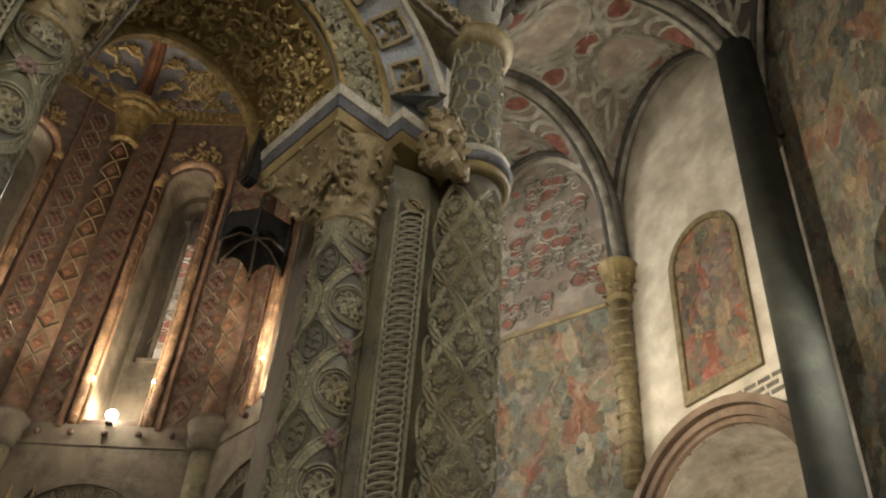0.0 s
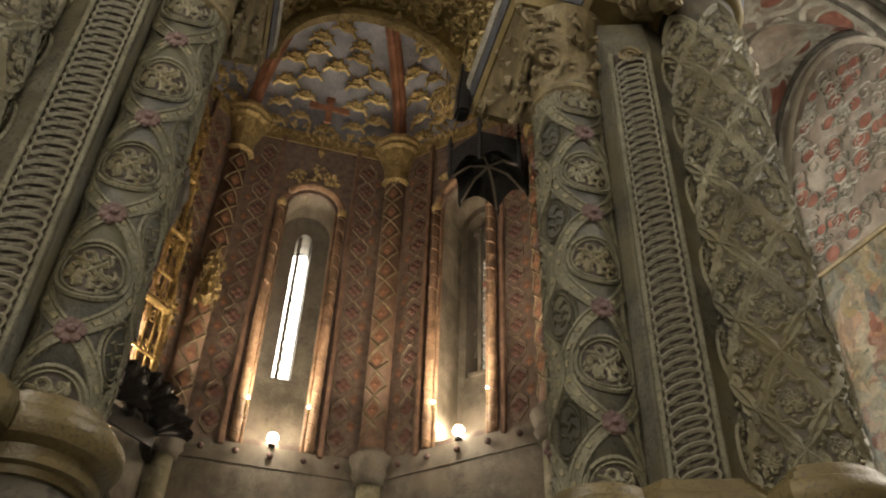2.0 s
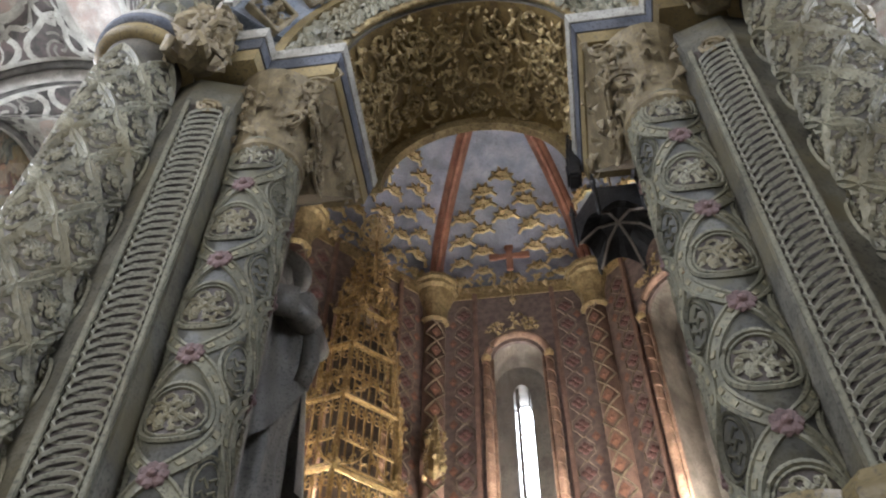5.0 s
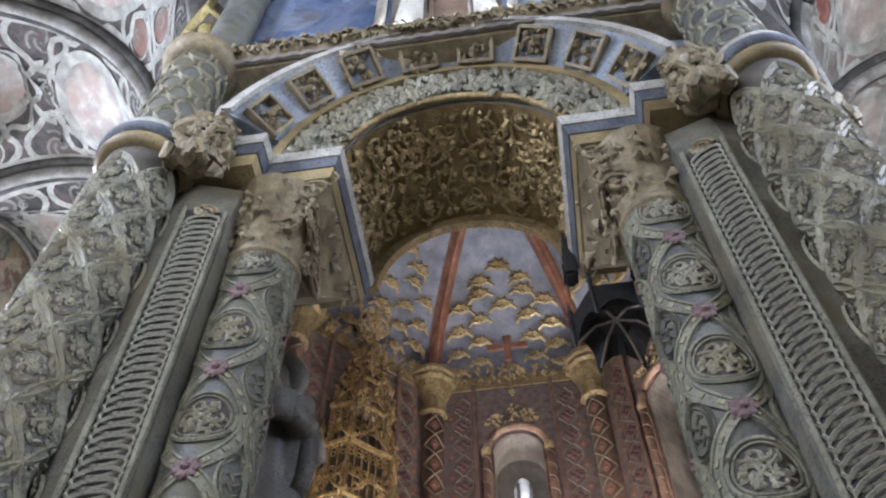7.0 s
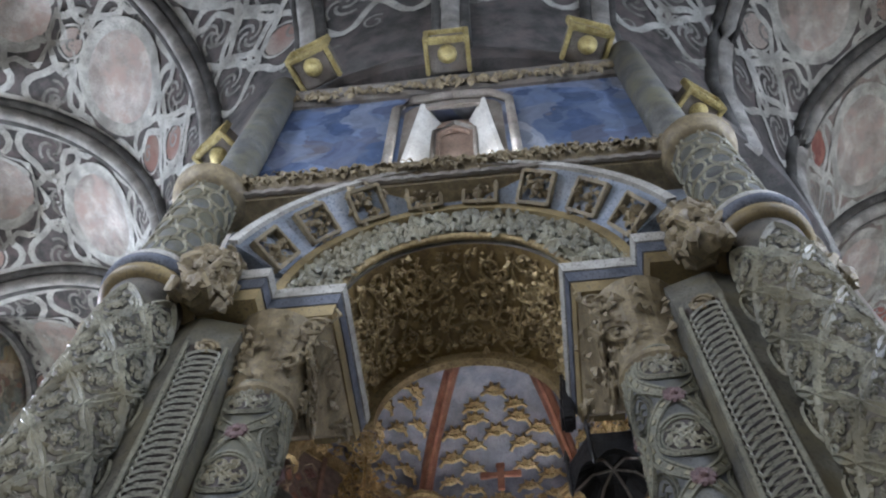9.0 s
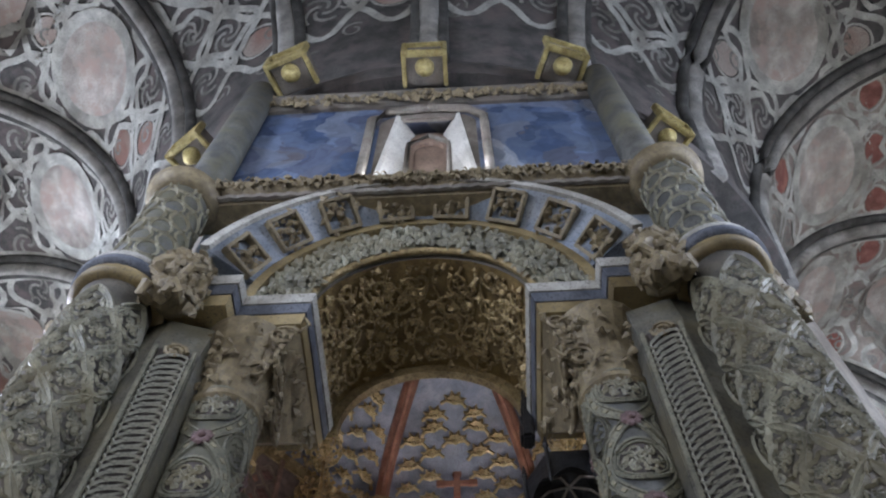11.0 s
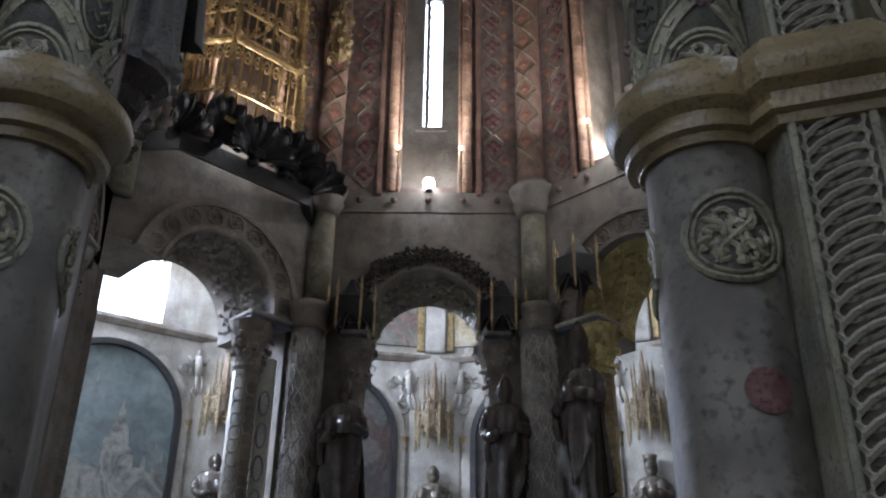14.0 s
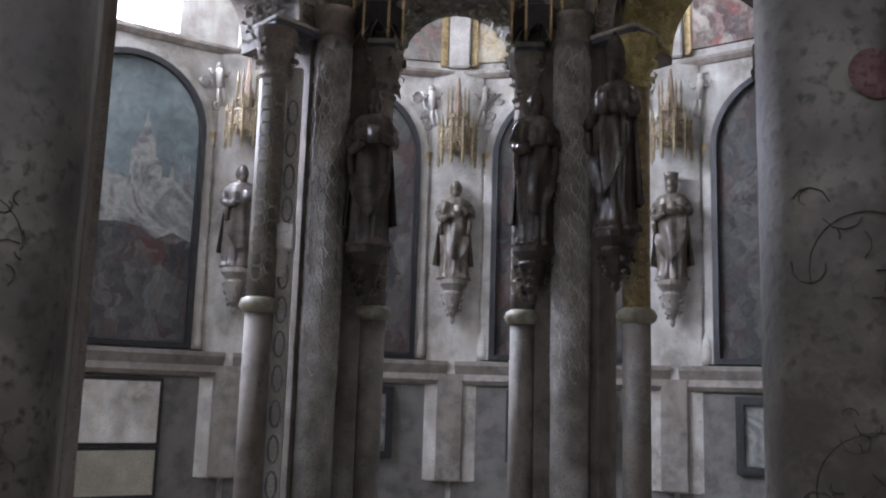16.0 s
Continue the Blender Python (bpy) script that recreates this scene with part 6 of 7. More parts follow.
# ---- statues, canopies and brackets ----
def statue_mesh(h, seed, hat="none", lean=0.0):
    """Robed standing figure, a plain carved shape with no features."""
    bm = bmesh.new()
    r = random.Random(seed)
    ph = r.uniform(0, 6.28)
    prof = [(0.0, 0.14), (0.028, 0.14), (0.03, 0.128), (0.07, 0.124), (0.12, 0.12), (0.2, 0.12), (0.3, 0.122), (0.39, 0.126), (0.48, 0.128), (0.6, 0.125), (0.70, 0.135), (0.78, 0.125), (0.815, 0.10), (0.835, 0.045), (0.86, 0.042)]
    segs = 56
    rings = []
    for t, rad in prof:
        row = []
        for q in range(segs):
            a = 2 * math.pi * q / segs
            amp = (0.30 * (1 - t) + 0.07) if t < 0.8 else 0.0
            nz = noise.noise(Vector((2.6 * math.cos(a) + seed * 3.1, 2.6 * math.sin(a), 1.3 * t)))
            n2 = noise.noise(Vector((6.0 * math.cos(a) + seed * 1.7, 6.0 * math.sin(a), 2.2 * t + 5)))
            fold = 1 + amp * (0.7 * (0.35 - 2.2 * abs(nz)) + 0.75 * (0.22 - 1.5 * abs(n2)))
            wx, wy = (1.15, 0.85)
            row.append(bm.verts.new((rad * h * fold * wx * math.cos(a) + lean * h * t * t, rad * h * fold * wy * math.sin(a), t * h)))
        rings.append(row)
    for a, b in zip(rings, rings[1:]):
        for q in range(segs):
            bm.faces.new((a[q], a[(q + 1) % segs], b[(q + 1) % segs], b[q]))
    bm.faces.new(rings[0][::-1]); bm.faces.new(rings[-1])
    cx = lean * h
    # head with hair and beard in one plain mass
    bmesh.ops.create_uvsphere(bm, u_segments=16, v_segments=12, radius=0.06 * h, matrix=pose(cx, -0.022 * h, 0.93 * h) @ Matrix.Diagonal((0.86, 1.0, 1.25, 1)))
    bmesh.ops.create_uvsphere(bm, u_segments=12, v_segments=8, radius=0.064 * h, matrix=pose(cx, 0.012 * h, 0.92 * h) @ Matrix.Diagonal((1.02, 0.85, 1.3, 1)))
    lathe(bm, [(0.004 * h, 0.80 * h), (0.028 * h, 0.835 * h), (0.036 * h, 0.87 * h), (0.02 * h, 0.90 * h)], cx, -0.05 * h, 10)
    # wide sleeves that taper to the wrist, and a held book
    for s in (-1, 1):
        way = [Vector(c) * h for c in ((s * 0.10, 0.01, 0.785), (s * 0.155, 0.0, 0.72), (s * 0.165, -0.03, 0.64), (s * 0.125, -0.11, 0.615 + s * 0.03), (s * 0.06, -0.155, 0.635 + s * 0.03), (s * 0.03, -0.165, 0.645 + s * 0.03))]
        for (p, q), (ra, rb) in zip(zip(way, way[1:]), ((0.032, 0.036), (0.036, 0.038), (0.038, 0.040), (0.042, 0.036), (0.02, 0.017))):
            d = (q - p)
            m_ = Matrix.Translation((p + q) / 2 + Vector((cx, 0, 0))) @ d.to_track_quat("Z", "Y").to_matrix().to_4x4()
            bmesh.ops.create_cone(bm, cap_ends=True, segments=12, radius1=ra * h, radius2=rb * h, depth=d.length * 1.15, matrix=m_)
        # long hanging edge of the sleeve
        tube(bm, [(cx + s * 0.135 * h, -0.10 * h, 0.61 * h), (cx + s * 0.145 * h, -0.10 * h, 0.52 * h), (cx + s * 0.13 * h, -0.085 * h, 0.44 * h)], 0.028 * h, 6)
    box(bm, cx + 0.03 * h, -0.18 * h, 0.665 * h, 0.085 * h, 0.03 * h, 0.11 * h, 0.004)
    # cloak open in front, hanging to the calves in deep folds
    rows = []
    for q in range(25):
        a = math.pi * (0.04 + 0.92 * q / 24)
        row = []
        for w in range(9):
            v = w / 8
            rad = (0.115 + 0.055 * v + 0.016 * math.sin(q * 1.7 + seed) * (0.3 + v)) * h
            row.append(bm.verts.new((cx * (1 - v) + 1.12 * rad * math.cos(a), 0.9 * rad * math.sin(a) - 0.035 * h, (0.80 - 0.66 * v) * h)))
        rows.append(row)
    for p, q in zip(rows, rows[1:]):
        for w in range(8):
            bm.faces.new((p[w], q[w], q[w + 1], p[w + 1]))
    # mantle falling from one shoulder across the front
    sd = 1 if seed % 2 else -1
    rows = []
    for q in range(13):
        t = q / 12
        x = sd * (0.14 - 0.27 * t) * h
        row = []
        for w in range(11):
            v = w / 10
            zz = (0.79 - 0.10 * t - v * (0.34 + 0.22 * math.sin(math.pi * t))) * h
            yy = -(0.128 + 0.022 * math.sin(9 * t + 5 * v) + 0.012 * math.sin(17 * t)) * h * math.sqrt(max(0.15, 1 - (x / (0.19 * h)) ** 2)) - 0.004
            row.append(bm.verts.new((cx * (0.8 - 0.5 * v) + x * (1 + 0.1 * v), yy, zz)))
        rows.append(row)
    for p, q in zip(rows, rows[1:]):
        for w in range(10):
            bm.faces.new((p[w], q[w], q[w + 1], p[w + 1]))
    if hat == "mitre":
        lathe(bm, [(0.06 * h, 0.95 * h), (0.07 * h, 1.0 * h), (0.045 * h, 1.07 * h), (0.005 * h, 1.12 * h)], cx, -0.01 * h, 12)
    elif hat == "brim":
        lathe(bm, [(0.07 * h, 0.955 * h), (0.115 * h, 0.965 * h), (0.115 * h, 0.975 * h), (0.07 * h, 0.985 * h), (0.06 * h, 1.03 * h), (0.02 * h, 1.045 * h)], cx, 0, 18)
    elif hat == "crown":
        lathe(bm, [(0.06 * h, 0.95 * h), (0.065 * h, 1.0 * h), (0.075 * h, 1.03 * h)], cx, -0.01 * h, 12)
    bmesh.ops.recalc_face_normals(bm, faces=bm.faces)
    return bm


def statue(m, h, seed, material, label, hat="none", lean=0.0, group="statues on the piers"):
    bm = statue_mesh(h, seed, hat, lean)
    ob = part("statue", bm, material, smooth=True)
    ob.matrix_basis = m
    return tagged(ob, label, "statue", group)


def bracket(m, r, h, material, label, group):
    """Moulded corbel bracket with leaves; its top lies at the pose."""
    br = thing("bracket", label, "bracket", group)
    bm = lathe(bmesh.new(), [(0.015, -h), (0.05, -h * 0.92), (0.045, -h * 0.84), (0.10, -h * 0.7), (r * 0.55, -h * 0.45), (r * 0.7, -h * 0.3), (r * 0.65, -h * 0.25), (r, -h * 0.1), (r, 0.0)], 0, 0, 16)
    part("body", xf(bm, m), material, br, smooth=False)
    bm = scatter_leaves(bmesh.new(), lambda u, v: (Vector((r * (0.35 + 0.4 * v) * math.cos(6.28 * u), r * (0.35 + 0.4 * v) * math.sin(6.28 * u), -h * (0.8 - 0.5 * v))), Vector((math.cos(6.28 * u), math.sin(6.28 * u), -0.3)).normalized()), 40, 0.09, random.Random(2))
    part("leaf_work", xf(bm, m), material, br)
    return br


def gothic_canopy(m, r, h, material, label, group, spires=True):
    """Open polygonal canopy with pinnacles, gables and a spire; its bottom lies at the pose."""
    cn = thing("canopy", label, "canopy", group)
    bm = bmesh.new()
    n = 6
    pts = [(r * math.cos(math.pi * (q / (n - 1)) + math.pi), r * math.sin(math.pi * (q / (n - 1)) + math.pi)) for q in range(n)]
    bm.free()
    for (xa, ya), (xb, yb) in zip(pts, pts[1:]):
        bm = bmesh.new()
        tube(bm, [(xa + (xb - xa) * w / 8, ya + (yb - ya) * w / 8, 0.12 * h + 0.10 * h * math.sin(math.pi * w / 8)) for w in range(9)], 0.026, 5)
        tube(bm, [(xa, ya, 0.24 * h), (xb, yb, 0.24 * h)], 0.018, 5)
        tube(bm, [(xa, ya, 0.24 * h), ((xa + xb) / 2, (ya + yb) / 2, 0.42 * h), (xb, yb, 0.24 * h)], 0.015, 5)
        tube(bm, [(xa, ya, 0.36 * h), (xb, yb, 0.36 * h)], 0.02, 5)
        for t in (0.25, 0.5, 0.75):
            tube(bm, [(xa + (xb - xa) * t, ya + (yb - ya) * t, 0.06 * h), (xa + (xb - xa) * t, ya + (yb - ya) * t, 0.38 * h)], 0.011, 4)
        tube(bm, [(xa * 0.6, ya * 0.6, 0.5 * h), ((xa + xb) * 0.3, (ya + yb) * 0.3, 0.62 * h), (xb * 0.6, yb * 0.6, 0.5 * h)], 0.016, 5)
        tube(bm, [(xa * 0.62, ya * 0.62, 0.5 * h), (xb * 0.62, yb * 0.62, 0.5 * h)], 0.022, 5)
        part("gallery_side", xf(bm, m), material, cn)
    for x, y in pts:
        bm = lathe(bmesh.new(), [(0.008, -0.06 * h), (0.032, -0.02 * h), (0.032, 0.36 * h), (0.044, 0.38 * h), (0.028, 0.41 * h), (0.006, 0.52 * h)], x, y, 6)
        part("pinnacle", xf(bm, m), material, cn)
    bm = lathe(bmesh.new(), [(r * 0.7, 0.16 * h), (r * 0.66, 0.3 * h), (r * 0.4, 0.42 * h), (r * 0.36, 0.6 * h), (r * 0.2, 0.68 * h), (r * 0.14, 0.82 * h), (0.02, h)], 0, 0.02, 8)
    part("core", xf(bm, m), brown_st, cn, "dark core of the canopy")
    if spires:
        for q in range(5):
            a = math.pi + math.pi * (q + 0.5) / 5
            bm = lathe(bmesh.new(), [(0.02, 0.42 * h), (0.02, 0.7 * h), (0.03, 0.71 * h), (0.004, 0.86 * h)], 0.6 * r * math.cos(a), 0.6 * r * math.sin(a), 6)
            part("inner_pinnacle", xf(bm, m), material, cn)
    return cn


def black_canopy(m, r, label, group, gilt=True):
    """Black vaulted canopy: a drum of curved leaves with pale ribs beneath and gilt drop rods."""
    cn = thing("black_canopy", label, "canopy", group)
    bm = bmesh.new()
    n = 6
    rim = [(r * math.cos(2 * math.pi * q / n), r * math.sin(2 * math.pi * q / n)) for q in range(n)]
    apex = Vector((0, 0, 0.28))
    for q in range(n):
        (xa, ya), (xb, yb) = rim[q], rim[(q + 1) % n]
        cols = []
        for w in range(7):
            t = w / 6
            x, y = xa + (xb - xa) * t, ya + (yb - ya) * t
            drop = 0.16 * math.sin(math.pi * t)
            cols.append([bm.verts.new(v) for v in ((x, y, -0.02 + drop), (x * 1.04, y * 1.04, 0.36), (x * 0.5, y * 0.5, 0.22 + drop * 0.3))] + [bm.verts.new((0, 0, 0.28))])
        for a, b in zip(cols, cols[1:]):
            bm.faces.new((a[0], b[0], b[1], a[1]))
            bm.faces.new((a[0], a[2], b[2], b[0]))
            bm.faces.new((a[2], a[3], b[2]))
        part("lobe", xf(bm, m), black, cn)
        bm = bmesh.new()
    bm.free()
    bm = bmesh.new()
    for x, y in rim:
        tube(bm, [(x * 0.98, y * 0.98, -0.02), (x * 0.5, y * 0.5, 0.20), (0, 0, 0.26)], 0.011, 5)
    part("pale_rib", xf(bm, m), pale, cn, "pale ribs under the canopy")
    bm = lathe(bmesh.new(), [(r * 0.9, 0.34), (r * 0.6, 0.42), (r * 0.3, 0.55), (0.03, 0.66)], 0, 0, 6)
    part("spire", xf(bm, m), black, cn)
    for q in range(n):
        x, y = rim[q]
        bm = lathe(bmesh.new(), [(0.004, -0.08), (0.016, -0.02), (0.016, 0.42), (0.024, 0.44), (0.004, 0.6)], x * 1.05, y * 1.05, 8)
        part("gilt_pinnacle", xf(bm, m), gold if gilt else black, cn, "slim gilt pinnacle" if gilt else "")
    return cn


# inner statues on the octagon's piers
PIER_STATUES = [(0, -0.90, 3.16, 1.84, 1, "none", "dark painted wooden statue of a bearded robed saint on a bracket"),
                (0, 0.93, 3.22, 1.80, 2, "none", "dark painted wooden statue of a saint holding a book"),
                (1, -0.55, 3.32, 1.98, 3, "mitre", "dark painted wooden statue of a mitred bishop saint"),
                (2, -0.9, 3.4, 1.9, 6, "none", "dark painted wooden statue of a robed saint")]
for k, x, z, h, seed, hat, lab in PIER_STATUES:
    y = A_IN - 0.30
    m = face_m(k) @ pose(x, y, z)
    statue(m @ pose(0, 0, 0.002) @ Matrix.Diagonal((0.82, 0.9, 1, 1)), h, seed, robe, lab, hat)
    bracket(m, 0.24, 0.62, dark_wood, "dark carved wooden bracket under a statue", "statue brackets")
    black_canopy(face_m(k) @ pose(x, y + 0.05, 5.62 if hat == "none" else 5.95), 0.27, "black gothic canopy over a statue", "black canopies")
# near piers: statue seen from below, and a black canopy
statue(pose(-1.56, -3.0, 4.75, 0, 0, 25), 2.3, 11, robe_grey, "tall grey cloaked statue with a brimmed hat", "brim")
bracket(pose(-1.56, -3.0, 4.75), 0.30, 0.7, dark_wood, "dark carved wooden bracket under a statue", "statue brackets")
black_canopy(pose(0.95, -3.42, 6.47) @ Matrix.Diagonal((1.0, 1.0, 0.68, 1)), 0.28, "black ribbed gothic canopy seen from beneath", "black canopies", False)
bm = bmesh.new()
for q in range(6):
    box(bm, 0.70 + 0.012 * q, -3.55 + 0.02 * q, 7.05 + 0.13 * q, 0.10, 0.14, 0.16, 0.02)
tagged(part("canopy_spur", bm, black), "black carved spur rising beside the canopy", "canopy")

# gilded openwork tower against the upper wall, above black shell cresting
gt = thing("gilded_tower", "tall gilded openwork gothic tower with lattice panels and pinnacles", "canopy")
m7 = face_m(7)
TW = [(-0.80, A_IN - 0.10), (-0.50, A_IN - 0.55), (0.36, A_IN - 0.55), (0.80, A_IN - 0.10)]
rr = random.Random(44)
# stages that draw in as they rise: half width, depth, foot, head
STAGES = [(0.86, 0.58, 7.62, 8.78), (0.78, 0.54, 8.86, 10.02), (0.64, 0.46, 10.1, 11.1), (0.48, 0.36, 11.16, 12.0), (0.30, 0.26, 12.05, 12.75)]
for hw, dp, z0, z1 in STAGES:
    plan = [(-hw, A_IN - 0.08), (-hw * 0.62, A_IN - dp), (hw * 0.5, A_IN - dp), (hw, A_IN - 0.08)]
    for (xa, ya), (xb, yb) in zip(plan, plan[1:]):
        A, B = Vector((xa, ya, 0)), Vector((xb, yb, 0))
        L = (B - A).length
        n = max(3, round(L / 0.13))
        bm = bmesh.new()
        for q in range(1, n):
            p = A + (B - A) * q / n
            box(bm, p.x, p.y, (z0 + z1) / 2, 0.022, 0.022, z1 - z0 - 0.1)
        for q in range(n):
            p, d = A + (B - A) * q / n, (B - A) / n
            for zz, hh in ((z1 - 0.26, 0.15), (z0 + (z1 - z0) * 0.42, 0.12)):
                tube(bm, [p + d * (w / 6) + Vector((0, 0, zz + hh * math.sin(math.pi * w / 6))) for w in range(7)], 0.014, 4)
                c = p + d / 2 + Vector((0, 0, zz + 0.02))
                tube(bm, [c + d.normalized() * 0.035 * math.cos(w) + Vector((0, 0, 0.045 * math.sin(w))) for w in [2 * math.pi * e / 8 for e in range(8)]], 0.011, 4, True)
        part("tracery", xf(bm, m7), gold_deep, gt)
        for z, w in ((z0, 0.034), (z1 - 0.02, 0.042), (z0 + (z1 - z0) * 0.36, 0.02)):
            bm = tube(bmesh.new(), [A + Vector((0, -0.015, z)), B + Vector((0, -0.015, z))], w, 6)
            part("rail", xf(bm, m7), gold_deep, gt)
        # crocketed gable on each side
        bm = bmesh.new()
        M = (A + B) / 2
        for P in (A, B):
            tube(bm, [P + Vector((0, -0.03, z1)), P * 0.4 + M * 0.6 + Vector((0, -0.04, z1 + 0.16)), M + Vector((0, -0.05, z1 + 0.42))], 0.02, 5)
        scatter_leaves(bm, lambda u, v: (A + (B - A) * u + Vector((0, -0.04, z1 + 0.42 * (1 - abs(2 * u - 1)) * (0.5 + 0.5 * v))), Vector((0, -1, 0.2)).normalized()), 26, 0.10, rr, 0.02)
        part("gable", xf(bm, m7), gold_deep, gt)
    for x, y in plan:
        bm = box(bmesh.new(), x, y, (z0 + z1) / 2, 0.06, 0.06, z1 - z0, 0.01)
        lathe(bm, [(0.03, z1), (0.055, z1 + 0.03), (0.03, z1 + 0.08), (0.035, z1 + 0.25), (0.05, z1 + 0.28), (0.006, z1 + 0.55)], x, y, 6)
        part("buttress", xf(bm, m7), gold_deep, gt)
bm = box(bmesh.new(), 0, A_IN - 0.04, 9.9, 1.3, 0.05, 4.4)
part("back_board", xf(bm, m7), dark_wood, gt)
def lattice_globe(c, r):
    """Open ball of crossing gilded hoops."""
    bm = bmesh.new()
    for q in range(6):
        a = math.pi * q / 6
        tube(bm, [(c[0] + r * math.cos(w) * math.cos(a), c[1] + r * math.cos(w) * math.sin(a), c[2] + r * math.sin(w)) for w in [2 * math.pi * e / 18 for e in range(18)]], 0.018, 4, True)
    for z in (-0.55, 0, 0.55):
        rz = r * math.sqrt(1 - z * z)
        tube(bm, [(c[0] + rz * math.cos(w), c[1] + rz * math.sin(w), c[2] + z * r) for w in [2 * math.pi * e / 18 for e in range(18)]], 0.02, 4, True)
    return bm


part("lattice_globe", xf(lattice_globe((-0.226, 2.74, 13.72), 0.27), m7), gold, gt, "gilded open lattice globe")
part("globe_stem", xf(tube(bmesh.new(), [(-0.1, 2.86, 12.6), (-0.2, 2.76, 13.1), (-0.226, 2.74, 13.46)], 0.03, 6), m7), gold_deep, gt)
hg = thing("hanging_globe", "gilded open lattice globe hung from the vault on a rod", "ornament")
part("globe", lattice_globe((1.80, 1.69, 13.5), 0.25), gold, hg)
part("rod", tube(bmesh.new(), [(1.80, 1.69, 13.72), (1.80, 1.69, 15.3)], 0.018, 6), gold_deep, hg)
bm = bmesh.new()


def tower_skin(u, v):
    i = min(2, int(u * 3))
    t = u * 3 - i
    (xa, ya), (xb, yb) = TW[i], TW[i + 1]
    return Vector(((xa + (xb - xa) * t) * (0.75 - 0.4 * v), ya + (yb - ya) * t + 0.1, 12.0 + 1.5 * v)), Vector((0, -1, 0))


scatter_leaves(bm, tower_skin, 130, 0.13, rr, 0.03)
part("leaf_crest", xf(bm, m7), gold_deep, gt)
cs = thing("shell_cresting", "black carved shell cresting under the gilded tower", "cresting")
def shell_mesh(rad):
    """Fluted scallop, hollow, leaning forward."""
    bm = bmesh.new()
    rows = []
    for w in range(29):
        a = math.pi * (-0.06 + 1.12 * w / 28)
        row = []
        for e in range(7):
            t = e / 6
            rr_ = rad * t * (1 + 0.05 * t * math.cos(7 * 2 * a))
            row.append(bm.verts.new((rr_ * math.cos(a), -0.26 * math.sin(1.7 * t) - 0.025 * t * math.cos(14 * a), rr_ * 0.95 * math.sin(a) + 0.05)))
        rows.append(row)
    for p, q in zip(rows, rows[1:]):
        for e in range(6):
            if e == 0:
                bm.faces.new((p[0], p[1], q[1]))
            else:
                bm.faces.new((p[e], p[e + 1], q[e + 1], q[e]))
    tube(bm, [r[-1].co.copy() for r in rows], 0.014, 5)
    bmesh.ops.create_icosphere(bm, subdivisions=2, radius=0.06, matrix=pose(0, -0.06, 0.03))
    return small_mesh("shell", bm, black)


SHELL = shell_mesh(0.34)
for q in range(5):
    t = q / 4
    put("shell", SHELL, m7 @ pose(-1.0 + 1.95 * t, A_IN - 0.20 - 0.2 * math.sin(math.pi * t), 7.26 + 0.08 * (q % 2), 0, 0, 30 - 60 * t) @ Matrix.Scale(1.3, 4), cs)
bm = sweep(bmesh.new(), [(1.2, A_IN - 0.02), (0.9, A_IN - 0.35), (-0.9, A_IN - 0.35), (-1.2, A_IN - 0.02)][::1], [(-0.02, 7.12), (0.08, 7.16), (0.14, 7.26), (0.10, 7.34), (-0.02, 7.36)])
part("shelf", xf(bm, m7), black, cs)

# gilt pendant on a corner shaft
for kx, ky, z in ((-1.27, 3.02, 9.9),):
    gp = thing("gilt_pendant", "gilded carved pendant canopy hung on a corner shaft", "ornament")
    bm = lathe(bmesh.new(), [(0.02, z - 0.35), (0.10, z - 0.25), (0.13, z), (0.10, z + 0.2), (0.06, z + 0.5), (0.02, z + 0.8)], kx, ky, 8)
    scatter_leaves(bm, lambda u, v: (Vector((kx + 0.11 * math.cos(6.28 * u), ky + 0.11 * math.sin(6.28 * u), z - 0.3 + 0.8 * v)), Vector((math.cos(6.28 * u), math.sin(6.28 * u), 0))), 90, 0.11, random.Random(6), 0.02)
    part("carving", bm, gold_dull, gp)

# gilded leaf frieze at the foot of the vault
for k in (0, 1, 2, 6, 7):
    bm = sweep(bmesh.new(), [(V_IN, A_IN), (-V_IN, A_IN)], [(-0.02, 13.5), (0.05, 13.5), (0.08, 13.56), (0.12, 13.7), (0.14, 13.78), (-0.02, 13.8)])
    scatter_leaves(bm, lambda u, v: (Vector((-1.3 + 2.6 * u, A_IN - 0.12, 13.5 + 0.36 * v)), Vector((0, -1, 0.1)).normalized()), 90, 0.14, random.Random(90 + k), 0.03)
    tagged(part("gilded_frieze", xf(bm, face_m(k)), gold_dull), "gilded carved frieze at the foot of the vault", "cornice", "gilded friezes", "structure")

# white painted pilaster strip and a loudspeaker on the pier
bm = box(bmesh.new(), -1.80, 2.98, 2.6, 0.17, 0.10, 5.2, 0.01)
ps = tagged(part("painted_pilaster", bm, bone), "narrow white pilaster with pale blue painted ovals", "pilaster")
for q in range(12):
    bm = bmesh.new()
    tube(bm, [(-1.80 + 0.055 * math.cos(e), 2.925, 0.6 + 0.37 * q + 0.14 * math.sin(e)) for e in [2 * math.pi * w / 14 for w in range(14)]], 0.012, 4, True)
    part("painted_oval", bm, blue_pale, ps)
sp = thing("loudspeaker", "small white column loudspeaker fixed to the pilaster", "loudspeaker")
bm = box(bmesh.new(), -1.78, 2.86, 3.24, 0.19, 0.14, 0.30, 0.015)
part("cabinet", bm, bone, sp)
bm = box(bmesh.new(), -1.82, 2.88, 2.95, 0.10, 0.10, 0.30, 0.01)
part("mount", bm, bone, sp)

# ---- outer wall furniture ----
def wall_m(deg):
    """Local x along the wall to the right as seen from inside, local y outwards, at the wall's face or corner."""
    return Matrix.Rotation(radians(-deg), 4, "Z")


